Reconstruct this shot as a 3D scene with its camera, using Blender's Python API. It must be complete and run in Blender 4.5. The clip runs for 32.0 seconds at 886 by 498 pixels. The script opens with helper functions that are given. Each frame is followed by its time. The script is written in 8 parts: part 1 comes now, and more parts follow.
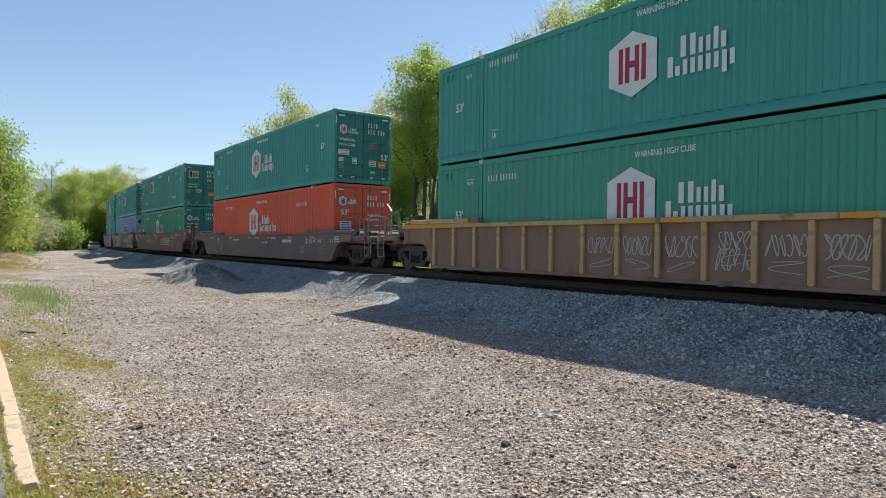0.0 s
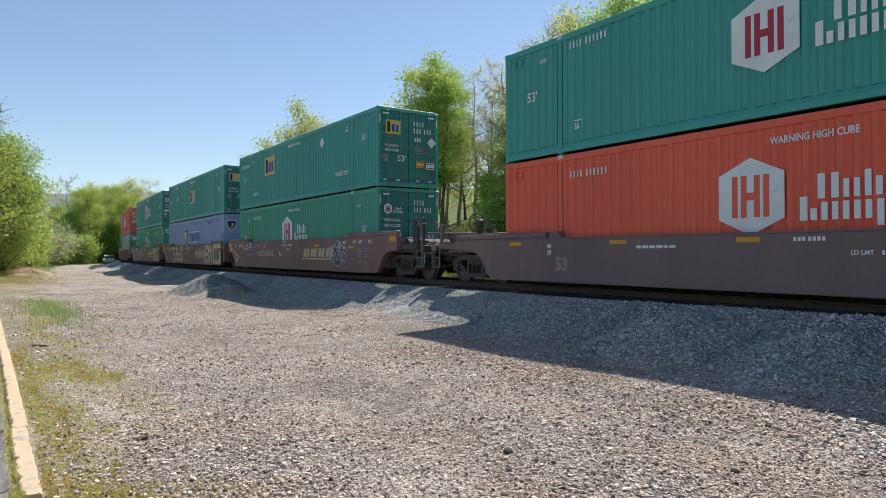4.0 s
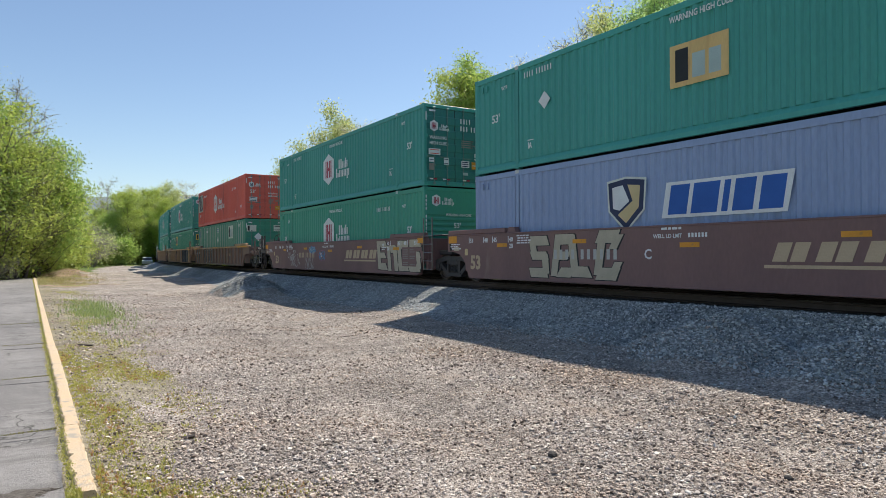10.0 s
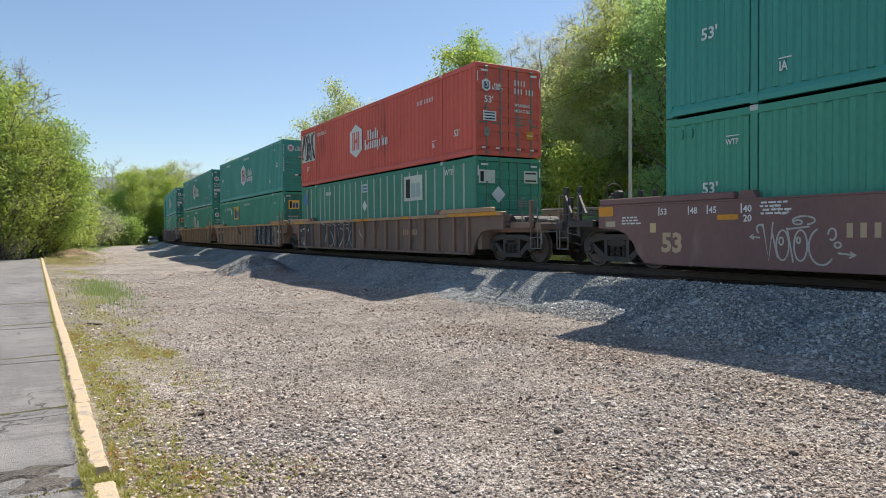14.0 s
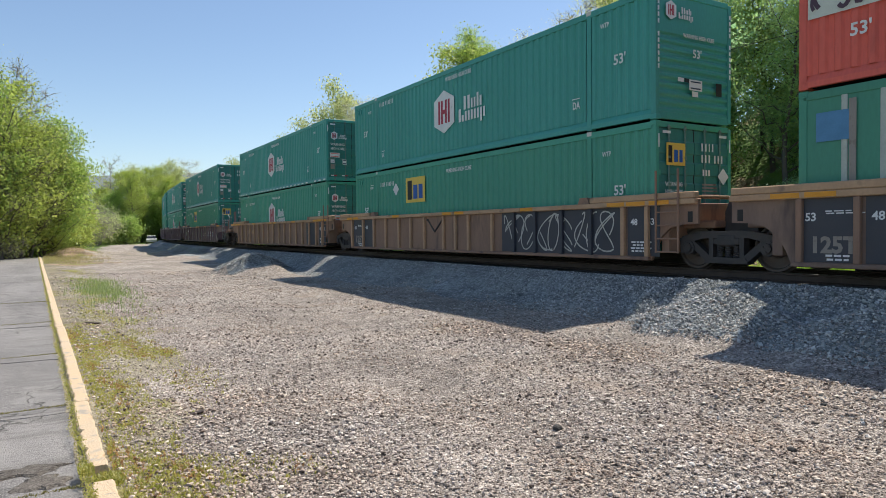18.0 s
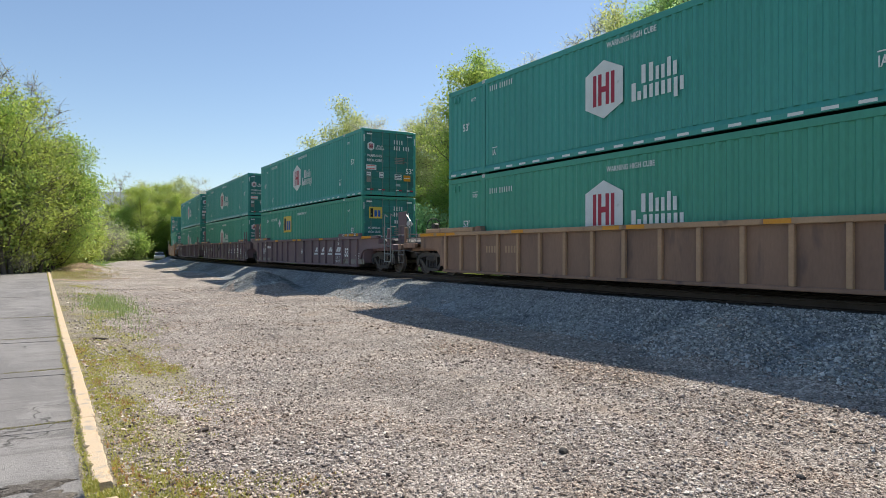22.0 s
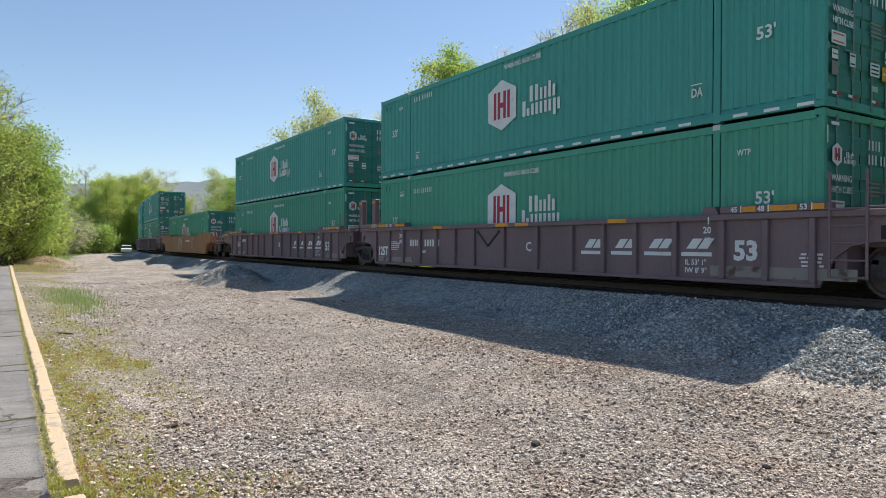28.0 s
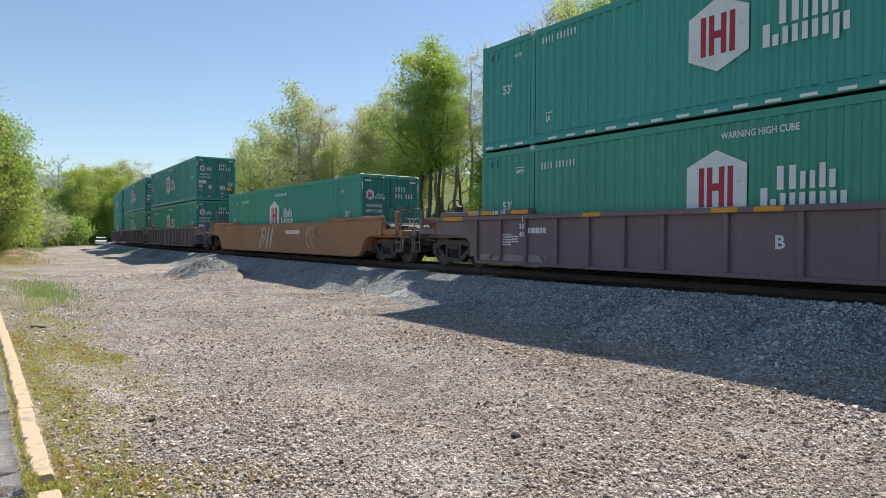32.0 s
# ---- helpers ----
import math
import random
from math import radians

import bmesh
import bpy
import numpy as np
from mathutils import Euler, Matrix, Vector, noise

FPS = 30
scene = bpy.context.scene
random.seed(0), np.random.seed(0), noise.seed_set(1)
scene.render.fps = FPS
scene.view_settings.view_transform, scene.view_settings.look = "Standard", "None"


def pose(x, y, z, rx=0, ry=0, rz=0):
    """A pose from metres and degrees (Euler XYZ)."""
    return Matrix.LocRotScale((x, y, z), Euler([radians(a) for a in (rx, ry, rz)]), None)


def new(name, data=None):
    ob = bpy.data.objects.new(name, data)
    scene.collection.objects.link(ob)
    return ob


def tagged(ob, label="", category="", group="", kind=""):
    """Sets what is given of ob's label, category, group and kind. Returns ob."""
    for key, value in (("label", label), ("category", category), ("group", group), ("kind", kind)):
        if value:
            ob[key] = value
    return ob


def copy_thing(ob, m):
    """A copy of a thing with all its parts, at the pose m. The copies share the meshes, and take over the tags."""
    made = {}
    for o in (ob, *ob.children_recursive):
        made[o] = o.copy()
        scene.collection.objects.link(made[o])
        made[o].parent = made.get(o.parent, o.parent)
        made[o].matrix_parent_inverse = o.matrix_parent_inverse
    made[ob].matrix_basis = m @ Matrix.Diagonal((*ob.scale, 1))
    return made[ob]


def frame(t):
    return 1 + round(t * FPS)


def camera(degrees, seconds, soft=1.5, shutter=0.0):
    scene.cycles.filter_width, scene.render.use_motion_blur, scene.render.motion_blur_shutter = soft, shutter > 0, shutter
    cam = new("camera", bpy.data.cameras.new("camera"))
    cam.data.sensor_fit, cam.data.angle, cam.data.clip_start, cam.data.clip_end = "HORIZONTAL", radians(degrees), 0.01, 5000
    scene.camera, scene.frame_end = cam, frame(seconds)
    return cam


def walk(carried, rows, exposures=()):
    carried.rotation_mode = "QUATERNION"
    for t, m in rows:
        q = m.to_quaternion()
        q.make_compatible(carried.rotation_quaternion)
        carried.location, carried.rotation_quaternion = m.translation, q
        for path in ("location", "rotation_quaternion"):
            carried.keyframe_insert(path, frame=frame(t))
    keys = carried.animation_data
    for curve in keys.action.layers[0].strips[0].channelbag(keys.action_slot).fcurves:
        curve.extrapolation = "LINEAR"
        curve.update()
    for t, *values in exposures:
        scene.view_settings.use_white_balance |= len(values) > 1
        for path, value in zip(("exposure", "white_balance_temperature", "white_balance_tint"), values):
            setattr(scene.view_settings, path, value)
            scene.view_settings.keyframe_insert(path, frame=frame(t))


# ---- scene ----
cam = camera(67.04, 32.0, soft=0.8)
PATH = [
    (0, pose(0.002, 0.013, 1.505, 90 + -0.423, -0.674, 0.042)),
    (0.5, pose(-0.002, 0.016, 1.508, 90 + -0.442, -0.912, 0.032)),
    (1, pose(-0.002, 0.018, 1.507, 90 + -0.121, -0.588, 0.054)),
    (1.5, pose(0.012, 0.024, 1.505, 90 + 0.148, 0.386, -0.003)),
    (2, pose(0.032, 0.035, 1.507, 90 + 0.541, 0.953, -0.072)),
    (2.5, pose(0.077, 0.008, 1.511, 90 + 0.415, 1.237, -0.013)),
    (3, pose(0.125, -0.005, 1.507, 90 + 0.277, 0.803, 0.377)),
    (3.5, pose(0.143, -0.013, 1.502, 90 + 0.262, 0.321, 1.330)),
    (5.5, pose(-0.011, -0.008, 1.498, 90 + 0.464, -0.368, -0.217)),
    (6, pose(0.023, -0.000, 1.499, 90 + 0.329, 0.164, 0.619)),
    (6.5, pose(0.017, 0.006, 1.497, 90 + 0.194, 1.048, 0.751)),
    (7, pose(0.017, -0.020, 1.503, 90 + 0.450, 0.585, 1.533)),
    (7.5, pose(0.000, -0.012, 1.502, 90 + 1.009, 0.794, 1.974)),
    (8, pose(-0.001, 0.002, 1.495, 90 + 1.492, 0.881, 2.270)),
    (8.5, pose(0.005, -0.019, 1.503, 90 + 1.436, 0.578, 2.388)),
    (9, pose(0.013, -0.015, 1.496, 90 + 0.538, 0.848, 2.623)),
    (9.5, pose(0.014, -0.024, 1.499, 90 + 0.434, 0.263, 3.641)),
    (10, pose(0.006, 0.006, 1.497, 90 + 0.445, 0.227, 3.745)),
    (10.5, pose(0.011, -0.011, 1.500, 90 + 0.026, 0.476, 3.473)),
    (11, pose(0.002, 0.007, 1.497, 90 + -0.971, 0.789, 3.451)),
    (11.5, pose(0.006, 0.001, 1.497, 90 + -1.051, 0.366, 3.625)),
    (12, pose(0.008, -0.000, 1.497, 90 + -1.062, 0.629, 3.859)),
    (12.5, pose(0.005, -0.008, 1.497, 90 + -1.089, 0.652, 4.123)),
    (13, pose(-0.002, 0.003, 1.496, 90 + -1.136, 0.366, 4.264)),
    (13.5, pose(-0.003, -0.002, 1.497, 90 + -1.191, 0.362, 4.256)),
    (14, pose(-0.003, 0.005, 1.495, 90 + -1.404, 0.465, 4.165)),
    (14.5, pose(-0.001, -0.002, 1.496, 90 + -1.706, 0.409, 4.153)),
    (15, pose(0.007, -0.011, 1.496, 90 + -1.788, 0.344, 4.481)),
    (15.5, pose(0.005, -0.014, 1.498, 90 + -1.805, 0.671, 4.749)),
    (17.5, pose(-0.003, 0.004, 1.494, 90 + -1.509, 0.679, 4.110)),
    (18, pose(-0.003, 0.004, 1.492, 90 + -1.573, 0.631, 4.044)),
    (18.5, pose(-0.001, 0.001, 1.493, 90 + -1.544, 0.476, 4.108)),
    (19, pose(0.002, -0.017, 1.497, 90 + -1.377, 0.427, 4.668)),
    (19.5, pose(-0.005, -0.014, 1.494, 90 + -1.110, 0.536, 4.848)),
    (20, pose(-0.008, -0.013, 1.494, 90 + -0.783, 0.108, 4.920)),
    (20.5, pose(-0.016, -0.004, 1.494, 90 + -0.526, -0.096, 4.738)),
    (21, pose(-0.009, -0.005, 1.496, 90 + -0.380, -0.111, 4.646)),
    (21.5, pose(-0.005, -0.011, 1.496, 90 + -0.016, 0.192, 4.677)),
    (22, pose(-0.011, -0.016, 1.498, 90 + 0.135, -0.088, 4.619)),
    (22.5, pose(-0.014, -0.026, 1.502, 90 + 0.086, -0.084, 4.660)),
    (23, pose(-0.008, -0.030, 1.500, 90 + -0.108, 0.460, 5.094)),
    (23.5, pose(-0.020, 0.011, 1.494, 90 + -0.359, 0.295, 4.842)),
    (24, pose(-0.023, 0.019, 1.495, 90 + -0.027, -0.248, 3.858)),
    (24.5, pose(-0.028, 0.024, 1.493, 90 + -0.006, -0.525, 3.513)),
    (25, pose(-0.023, 0.017, 1.495, 90 + 0.113, -0.416, 3.320)),
    (25.5, pose(-0.020, 0.007, 1.497, 90 + -0.132, -0.382, 3.298)),
    (27.5, pose(-0.032, 0.002, 1.494, 90 + -0.297, -0.436, 2.318)),
    (28, pose(-0.022, -0.006, 1.496, 90 + -0.372, -0.255, 2.253)),
    (28.5, pose(-0.030, -0.002, 1.492, 90 + -0.433, -0.599, 2.187)),
    (29, pose(-0.039, 0.016, 1.491, 90 + -0.683, -0.825, 2.001)),
    (29.5, pose(-0.031, 0.012, 1.493, 90 + -0.823, -0.696, 1.562)),
    (30, pose(-0.032, 0.013, 1.489, 90 + -0.882, -0.602, 1.284)),
    (30.5, pose(-0.027, 0.002, 1.490, 90 + -0.910, -0.592, 1.141)),
    (31, pose(-0.033, 0.016, 1.490, 90 + -0.980, -0.274, 1.026)),
    (31.5, pose(-0.030, 0.011, 1.494, 90 + -0.957, 0.083, 0.519)),
    (32, pose(-0.032, -0.000, 1.492, 90 + -0.963, -0.381, 0.502)),
]
walk(cam, PATH, [(0, 0.25), (32, 0.25)])

# ---- world, sun, exposure ----
TH = radians(35.27)
DX, DY = -math.sin(TH), math.cos(TH)      # along the straight track, away from the eye
NX, NY = math.cos(TH), math.sin(TH)       # across the track, away from the eye
RAIL = 0.62                               # top of rail
GZ = -0.30                                # the gravel lot
MID = 12.90                               # track centre line, across

SUN = (0.58, 0.15, 1.0)                   # across, along, up
sun_vec = Vector((NX * SUN[0] + DX * SUN[1], NY * SUN[0] + DY * SUN[1], SUN[2])).normalized()
sun = new("sun", bpy.data.lights.new("sun", "SUN"))
sun.data.energy, sun.data.angle, sun.data.color = 5.0, radians(0.53), (1.0, 0.93, 0.82)
sun.rotation_euler = sun_vec.to_track_quat("Z", "Y").to_euler()
sun.location = (0, 0, 60)
world = bpy.data.worlds.new("world")
scene.world = world
world.use_nodes = True
wn = world.node_tree
sky = wn.nodes.new("ShaderNodeTexSky")
sky.sky_type, sky.sun_disc = "NISHITA", False
sky.sun_elevation = math.asin(sun_vec.z)
sky.sun_rotation = math.atan2(sun_vec.x, sun_vec.y)
sky.air_density, sky.dust_density, sky.ozone_density = 1.0, 0.35, 2.0
wn.links.new(sky.outputs[0], wn.nodes["Background"].inputs[0])
wn.nodes["Background"].inputs[1].default_value = 0.123


# ---- materials ----
def mat(name, col, rough=0.7, metal=0.0, col2=None, scale=3.0, fine=40.0, bump=0.15, stain=None, stain_at=0.62, spec=0.4, island=0.0, objrand=0.0, stretch=(1, 1, 1)):
    """A surface with a base colour, large and fine variation, stains and a fine relief."""
    m = bpy.data.materials.new(name)
    m.use_nodes = True
    nt, b = m.node_tree, m.node_tree.nodes["Principled BSDF"]
    N = nt.nodes.new
    tc, mp = N("ShaderNodeTexCoord"), N("ShaderNodeMapping")
    mp.inputs["Scale"].default_value = stretch
    nt.links.new(tc.outputs["Object"], mp.inputs[0])

    def noise_tex(s, detail=4):
        n = N("ShaderNodeTexNoise")
        n.inputs["Scale"].default_value, n.inputs["Detail"].default_value = s, detail
        nt.links.new(mp.outputs[0], n.inputs["Vector"])
        return n

    def mix(fac, a, c, kind="MIX"):
        x = N("ShaderNodeMix")
        x.data_type, x.blend_type = "RGBA", kind
        for sock, v in ((0, fac), (6, a), (7, c)):
            if isinstance(v, bpy.types.NodeSocket):
                nt.links.new(v, x.inputs[sock])
            else:
                x.inputs[sock].default_value = v if sock == 0 else (*v, 1)
        return x.outputs[2]

    def ramp(v, lo, hi):
        r = N("ShaderNodeMapRange")
        r.inputs[1].default_value, r.inputs[2].default_value = lo, hi
        nt.links.new(v, r.inputs[0])
        return r.outputs[0]

    big, small = noise_tex(scale), noise_tex(fine, 6)
    c = mix(ramp(big.outputs[0], 0.35, 0.65), col, col2 or tuple(v * 0.82 for v in col))
    c = mix(0.35, c, mix(small.outputs[0], tuple(v * 0.55 for v in col), tuple(min(1, v * 1.35) for v in col)))
    if stain:
        st = noise_tex(scale * 1.7, 8)
        c = mix(ramp(st.outputs[0], stain_at, stain_at + 0.12), c, stain)
    if island or objrand:
        src = N("ShaderNodeNewGeometry").outputs["Random Per Island"] if island else N("ShaderNodeObjectInfo").outputs["Random"]
        h = N("ShaderNodeHueSaturation")
        nt.links.new(c, h.inputs["Color"])
        amt = island or objrand
        r = N("ShaderNodeMapRange")
        r.inputs[3].default_value, r.inputs[4].default_value = 1 - amt, 1 + amt
        nt.links.new(src, r.inputs[0])
        nt.links.new(r.outputs[0], h.inputs["Value"])
        c = h.outputs[0]
    nt.links.new(c, b.inputs["Base Color"])
    rr = N("ShaderNodeMapRange")
    rr.inputs[3].default_value, rr.inputs[4].default_value = max(0.05, rough - 0.12), min(1, rough + 0.12)
    nt.links.new(big.outputs[0], rr.inputs[0])
    nt.links.new(rr.outputs[0], b.inputs["Roughness"])
    b.inputs["Metallic"].default_value = metal
    b.inputs["Specular IOR Level"].default_value = spec
    if bump:
        bp = N("ShaderNodeBump")
        bp.inputs["Strength"].default_value, bp.inputs["Distance"].default_value = bump, 0.02
        nt.links.new(small.outputs[0], bp.inputs["Height"])
        nt.links.new(bp.outputs[0], b.inputs["Normal"])
    return m


def leaf_mat(name, col, col2, thin=0.57):
    """Thin leaves: they reflect and let light through."""
    m = bpy.data.materials.new(name)
    m.use_nodes = True
    nt = m.node_tree
    N = nt.nodes.new
    out = nt.nodes["Material Output"]
    nt.nodes.remove(nt.nodes["Principled BSDF"])
    geo, r = N("ShaderNodeNewGeometry"), N("ShaderNodeMix")
    r.data_type = "RGBA"
    r.inputs[6].default_value, r.inputs[7].default_value = (*col, 1), (*col2, 1)
    nt.links.new(geo.outputs["Random Per Island"], r.inputs[0])
    d, t, g = N("ShaderNodeBsdfDiffuse"), N("ShaderNodeBsdfTranslucent"), N("ShaderNodeBsdfGlossy")
    g.inputs["Roughness"].default_value = 0.45
    hs = N("ShaderNodeHueSaturation")
    hs.inputs["Value"].default_value, hs.inputs["Saturation"].default_value, hs.inputs["Hue"].default_value = 1.5, 1.0, 0.488
    nt.links.new(r.outputs[2], d.inputs["Color"])
    nt.links.new(r.outputs[2], hs.inputs["Color"])
    nt.links.new(hs.outputs[0], t.inputs["Color"])
    a, b = N("ShaderNodeMixShader"), N("ShaderNodeMixShader")
    a.inputs[0].default_value, b.inputs[0].default_value = thin, 0.04
    nt.links.new(d.outputs[0], a.inputs[1])
    nt.links.new(t.outputs[0], a.inputs[2])
    nt.links.new(a.outputs[0], b.inputs[1])
    nt.links.new(g.outputs[0], b.inputs[2])
    nt.links.new(b.outputs[0], out.inputs["Surface"])
    return m


GREEN = mat("container_green", (0.058, 0.325, 0.276), 0.42, col2=(0.056, 0.288, 0.246), scale=0.5, fine=22, bump=0.05, stain=(0.035, 0.175, 0.1225), stain_at=0.68, objrand=0.06, stretch=(1, 1, 0.25))
GREEN2 = mat("container_bright_green", (0.062, 0.325, 0.226), 0.42, col2=(0.060, 0.290, 0.206), scale=0.5, fine=22, bump=0.05, stain=(0.034, 0.187, 0.102), stain_at=0.68, objrand=0.06, stretch=(1, 1, 0.25))
OLDGREEN = mat("container_old_green", (0.060, 0.275, 0.185), 0.55, col2=(0.065, 0.235, 0.165), scale=0.6, fine=22, bump=0.06, stain=(0.08, 0.16, 0.096), objrand=0.06, stretch=(1, 1, 0.25))
ORANGE = mat("container_orange_red", (0.82, 0.125, 0.066), 0.5, col2=(0.72, 0.112, 0.064), scale=0.5, fine=22, bump=0.05, stain=(0.486, 0.108, 0.0675), stain_at=0.66, stretch=(1, 1, 0.25))
REDC = mat("container_dull_red", (0.74, 0.135, 0.096), 0.55, col2=(0.63, 0.115, 0.085), scale=0.5, fine=22, bump=0.05, stain=(0.297, 0.06075, 0.054), stain_at=0.62, stretch=(1, 1, 0.25))
SLATE = mat("container_slate_blue", (0.30, 0.375, 0.56), 0.5, col2=(0.26, 0.335, 0.51), scale=0.5, fine=22, bump=0.05, stain=(0.1755, 0.2025, 0.297), stain_at=0.66, stretch=(1, 1, 0.25))
# box green dimmed for the doors: the ends' weaker bounce light is painted in
DOORSHADE = mat("container_door_shaded_green", (0.040, 0.215, 0.185), 0.45, col2=(0.040, 0.175, 0.152), scale=0.8, fine=22, bump=0.05, stain=(0.05, 0.09, 0.075), stain_at=0.6, objrand=0.08, stretch=(1, 1, 0.3))
RIBGREY = mat("rib_grey_green", (0.46, 0.50, 0.45), 0.6, scale=2, fine=30)
DARKGAP = mat("container_floor_dark", (0.03, 0.028, 0.025), 0.85, scale=3)
GRABIRON = mat("worn_grab_iron", (0.22, 0.20, 0.19), 0.38, 0.65, col2=(0.14, 0.115, 0.10), scale=6, bump=0.05)
STEELROD = mat("lock_rod_steel", (0.28, 0.31, 0.31), 0.45, 0.6, scale=6)
ROD = mat("lock_rod_painted", (0.16, 0.27, 0.24), 0.42, 0.3, col2=(0.12, 0.19, 0.17), scale=5)
CASTWHITE = mat("casting_pale_grey", (0.62, 0.62, 0.58), 0.6, scale=6, stain=(0.25, 0.2, 0.16), stain_at=0.6)
WHITE = mat("marking_white", (0.78, 0.79, 0.78), 0.55, scale=2, fine=30, bump=0.02, stain=(0.5, 0.52, 0.5), stain_at=0.66)
LOGORED = mat("marking_red", (0.42, 0.03, 0.06), 0.5, scale=2, bump=0.02)
SIGNOCHRE = mat("marking_ochre_yellow", (0.74, 0.50, 0.20), 0.55, scale=2, bump=0.02, stain=(0.58, 0.36, 0.14), stain_at=0.62, stretch=(1, 1, 0.2))
YELLOW = mat("marking_yellow", (0.78, 0.55, 0.10), 0.55, scale=2, bump=0.02)
PALEYEL = mat("marking_faded_yellow", (0.64, 0.50, 0.26), 0.6, scale=2, bump=0.02)
NAVY = mat("marking_navy", (0.025, 0.035, 0.09), 0.55, scale=2, bump=0.02)
BLUE = mat("marking_blue", (0.02, 0.11, 0.42), 0.55, scale=2, bump=0.02)
PALEBLUE = mat("marking_faded_blue", (0.42, 0.52, 0.50), 0.6, scale=2, bump=0.02)
BLACK = mat("marking_black", (0.02, 0.02, 0.02), 0.6, scale=2, bump=0.02)
AMBER = mat("reflector_amber", (0.72, 0.30, 0.02), 0.35, scale=3, bump=0.02, stain=(0.4, 0.2, 0.05), stain_at=0.66)
TAN = mat("marking_gold", (0.56, 0.42, 0.27), 0.6, scale=2, bump=0.02, stain=(0.34, 0.22, 0.15), stain_at=0.64)
CHALK = mat("marking_chalky_white", (0.66, 0.68, 0.60), 0.6, scale=2, bump=0.02, stain=(0.45, 0.48, 0.42), stain_at=0.66)
FAINTBLUE = mat("marking_faint_blue", (0.13, 0.17, 0.33), 0.55, scale=2, bump=0.02)
PINK = mat("spray_magenta", (0.40, 0.16, 0.32), 0.65, scale=4, bump=0.0)
SPRAY = mat("spray_white", (0.52, 0.51, 0.47), 0.7, scale=4, bump=0.0, stain=(0.3, 0.25, 0.22), stain_at=0.6)
CREAM = mat("spray_cream", (0.52, 0.45, 0.33), 0.7, scale=3, bump=0.0, stain=(0.40, 0.32, 0.25), stain_at=0.66)
CLOUD = mat("spray_dark_plum", (0.10, 0.06, 0.085), 0.65, scale=4, bump=0.0)
SPRAYCYAN = mat("spray_cyan", (0.16, 0.46, 0.60), 0.7, scale=4, bump=0.0)
SPRAYBLUE = mat("spray_blue", (0.10, 0.26, 0.45), 0.7, scale=4, bump=0.0)
MAROON = mat("well_maroon", (0.228, 0.128, 0.116), 0.62, col2=(0.182, 0.107, 0.100), scale=0.8, fine=18, bump=0.08, stain=(0.27, 0.19, 0.155), stain_at=0.62, stretch=(1, 1, 0.35))
PURPLE = mat("well_plum_brown", (0.205, 0.140, 0.150), 0.6, col2=(0.165, 0.116, 0.124), scale=0.8, fine=18, bump=0.08, stain=(0.20, 0.15, 0.14), stain_at=0.64, stretch=(1, 1, 0.35))
DARKWELL = mat("well_dark_brown", (0.19, 0.128, 0.123), 0.62, col2=(0.15, 0.104, 0.10), scale=0.8, fine=18, bump=0.08, stain=(0.20, 0.155, 0.125), stain_at=0.62, stretch=(1, 1, 0.35))
RUSTY = mat("well_weathered_brown", (0.315, 0.190, 0.128), 0.72, col2=(0.205, 0.128, 0.096), scale=1.3, fine=22, bump=0.12, stain=(0.145, 0.096, 0.08), stain_at=0.57, stretch=(1, 1, 0.28))
DARKRUST = mat("well_dull_brown", (0.235, 0.158, 0.122), 0.72, col2=(0.165, 0.112, 0.092), scale=1.3, fine=22, bump=0.12, stain=(0.115, 0.08, 0.07), stain_at=0.56, stretch=(1, 1, 0.28))
# paler than the well's brown: sky light on the proud ribs is painted in
RIBLIT = mat("well_rib_lit_tan", (0.49, 0.31, 0.185), 0.7, col2=(0.37, 0.225, 0.135), scale=1.5, fine=22, bump=0.1, stain=(0.19, 0.115, 0.075), stain_at=0.6)
CHORDYEL = mat("well_faded_yellow_chord", (0.58, 0.38, 0.16), 0.65, col2=(0.46, 0.285, 0.125), scale=1.2, fine=18, bump=0.08, stain=(0.20, 0.13, 0.08), stain_at=0.56)
DARKPAINT = mat("panel_black_paint", (0.048, 0.052, 0.068), 0.55, col2=(0.066, 0.064, 0.072), scale=2, bump=0.03, stain=(0.12, 0.085, 0.06), stain_at=0.66)
CHORDTAN = mat("well_sunbleached_chord", (0.50, 0.32, 0.19), 0.65, col2=(0.38, 0.235, 0.14), scale=1.2, fine=18, bump=0.08, stain=(0.17, 0.11, 0.075), stain_at=0.58)
OCHRE = mat("well_ochre_orange", (0.36, 0.185, 0.095), 0.66, col2=(0.29, 0.15, 0.08), scale=0.8, fine=18, bump=0.08, stain=(0.208, 0.104, 0.052), stain_at=0.6)
IRON = mat("bogie_iron", (0.046, 0.044, 0.046), 0.6, 0.0, col2=(0.080, 0.068, 0.062), scale=4, fine=30, bump=0.2)
WHEEL = mat("wheel_steel", (0.115, 0.098, 0.090), 0.6, 0.1, col2=(0.12, 0.085, 0.068), scale=5, bump=0.15)
PALEPANEL = mat("pale_primer_panel", (0.30, 0.27, 0.24), 0.75, scale=2, stain=(0.12, 0.08, 0.06), stain_at=0.55)
RAILSTEEL = mat("rail_rust_steel", (0.105, 0.078, 0.066), 0.7, 0.3, scale=5, fine=50, bump=0.15)
RAILTOP = mat("rail_polished_head", (0.45, 0.44, 0.43), 0.3, 0.9, scale=8, bump=0.03)
TIEWOOD = mat("tie_creosote_wood", (0.055, 0.042, 0.034), 0.9, scale=3, fine=25, bump=0.5, objrand=0.25)
BARK = mat("tree_bark", (0.13, 0.11, 0.09), 0.95, scale=3, fine=14, bump=0.6)
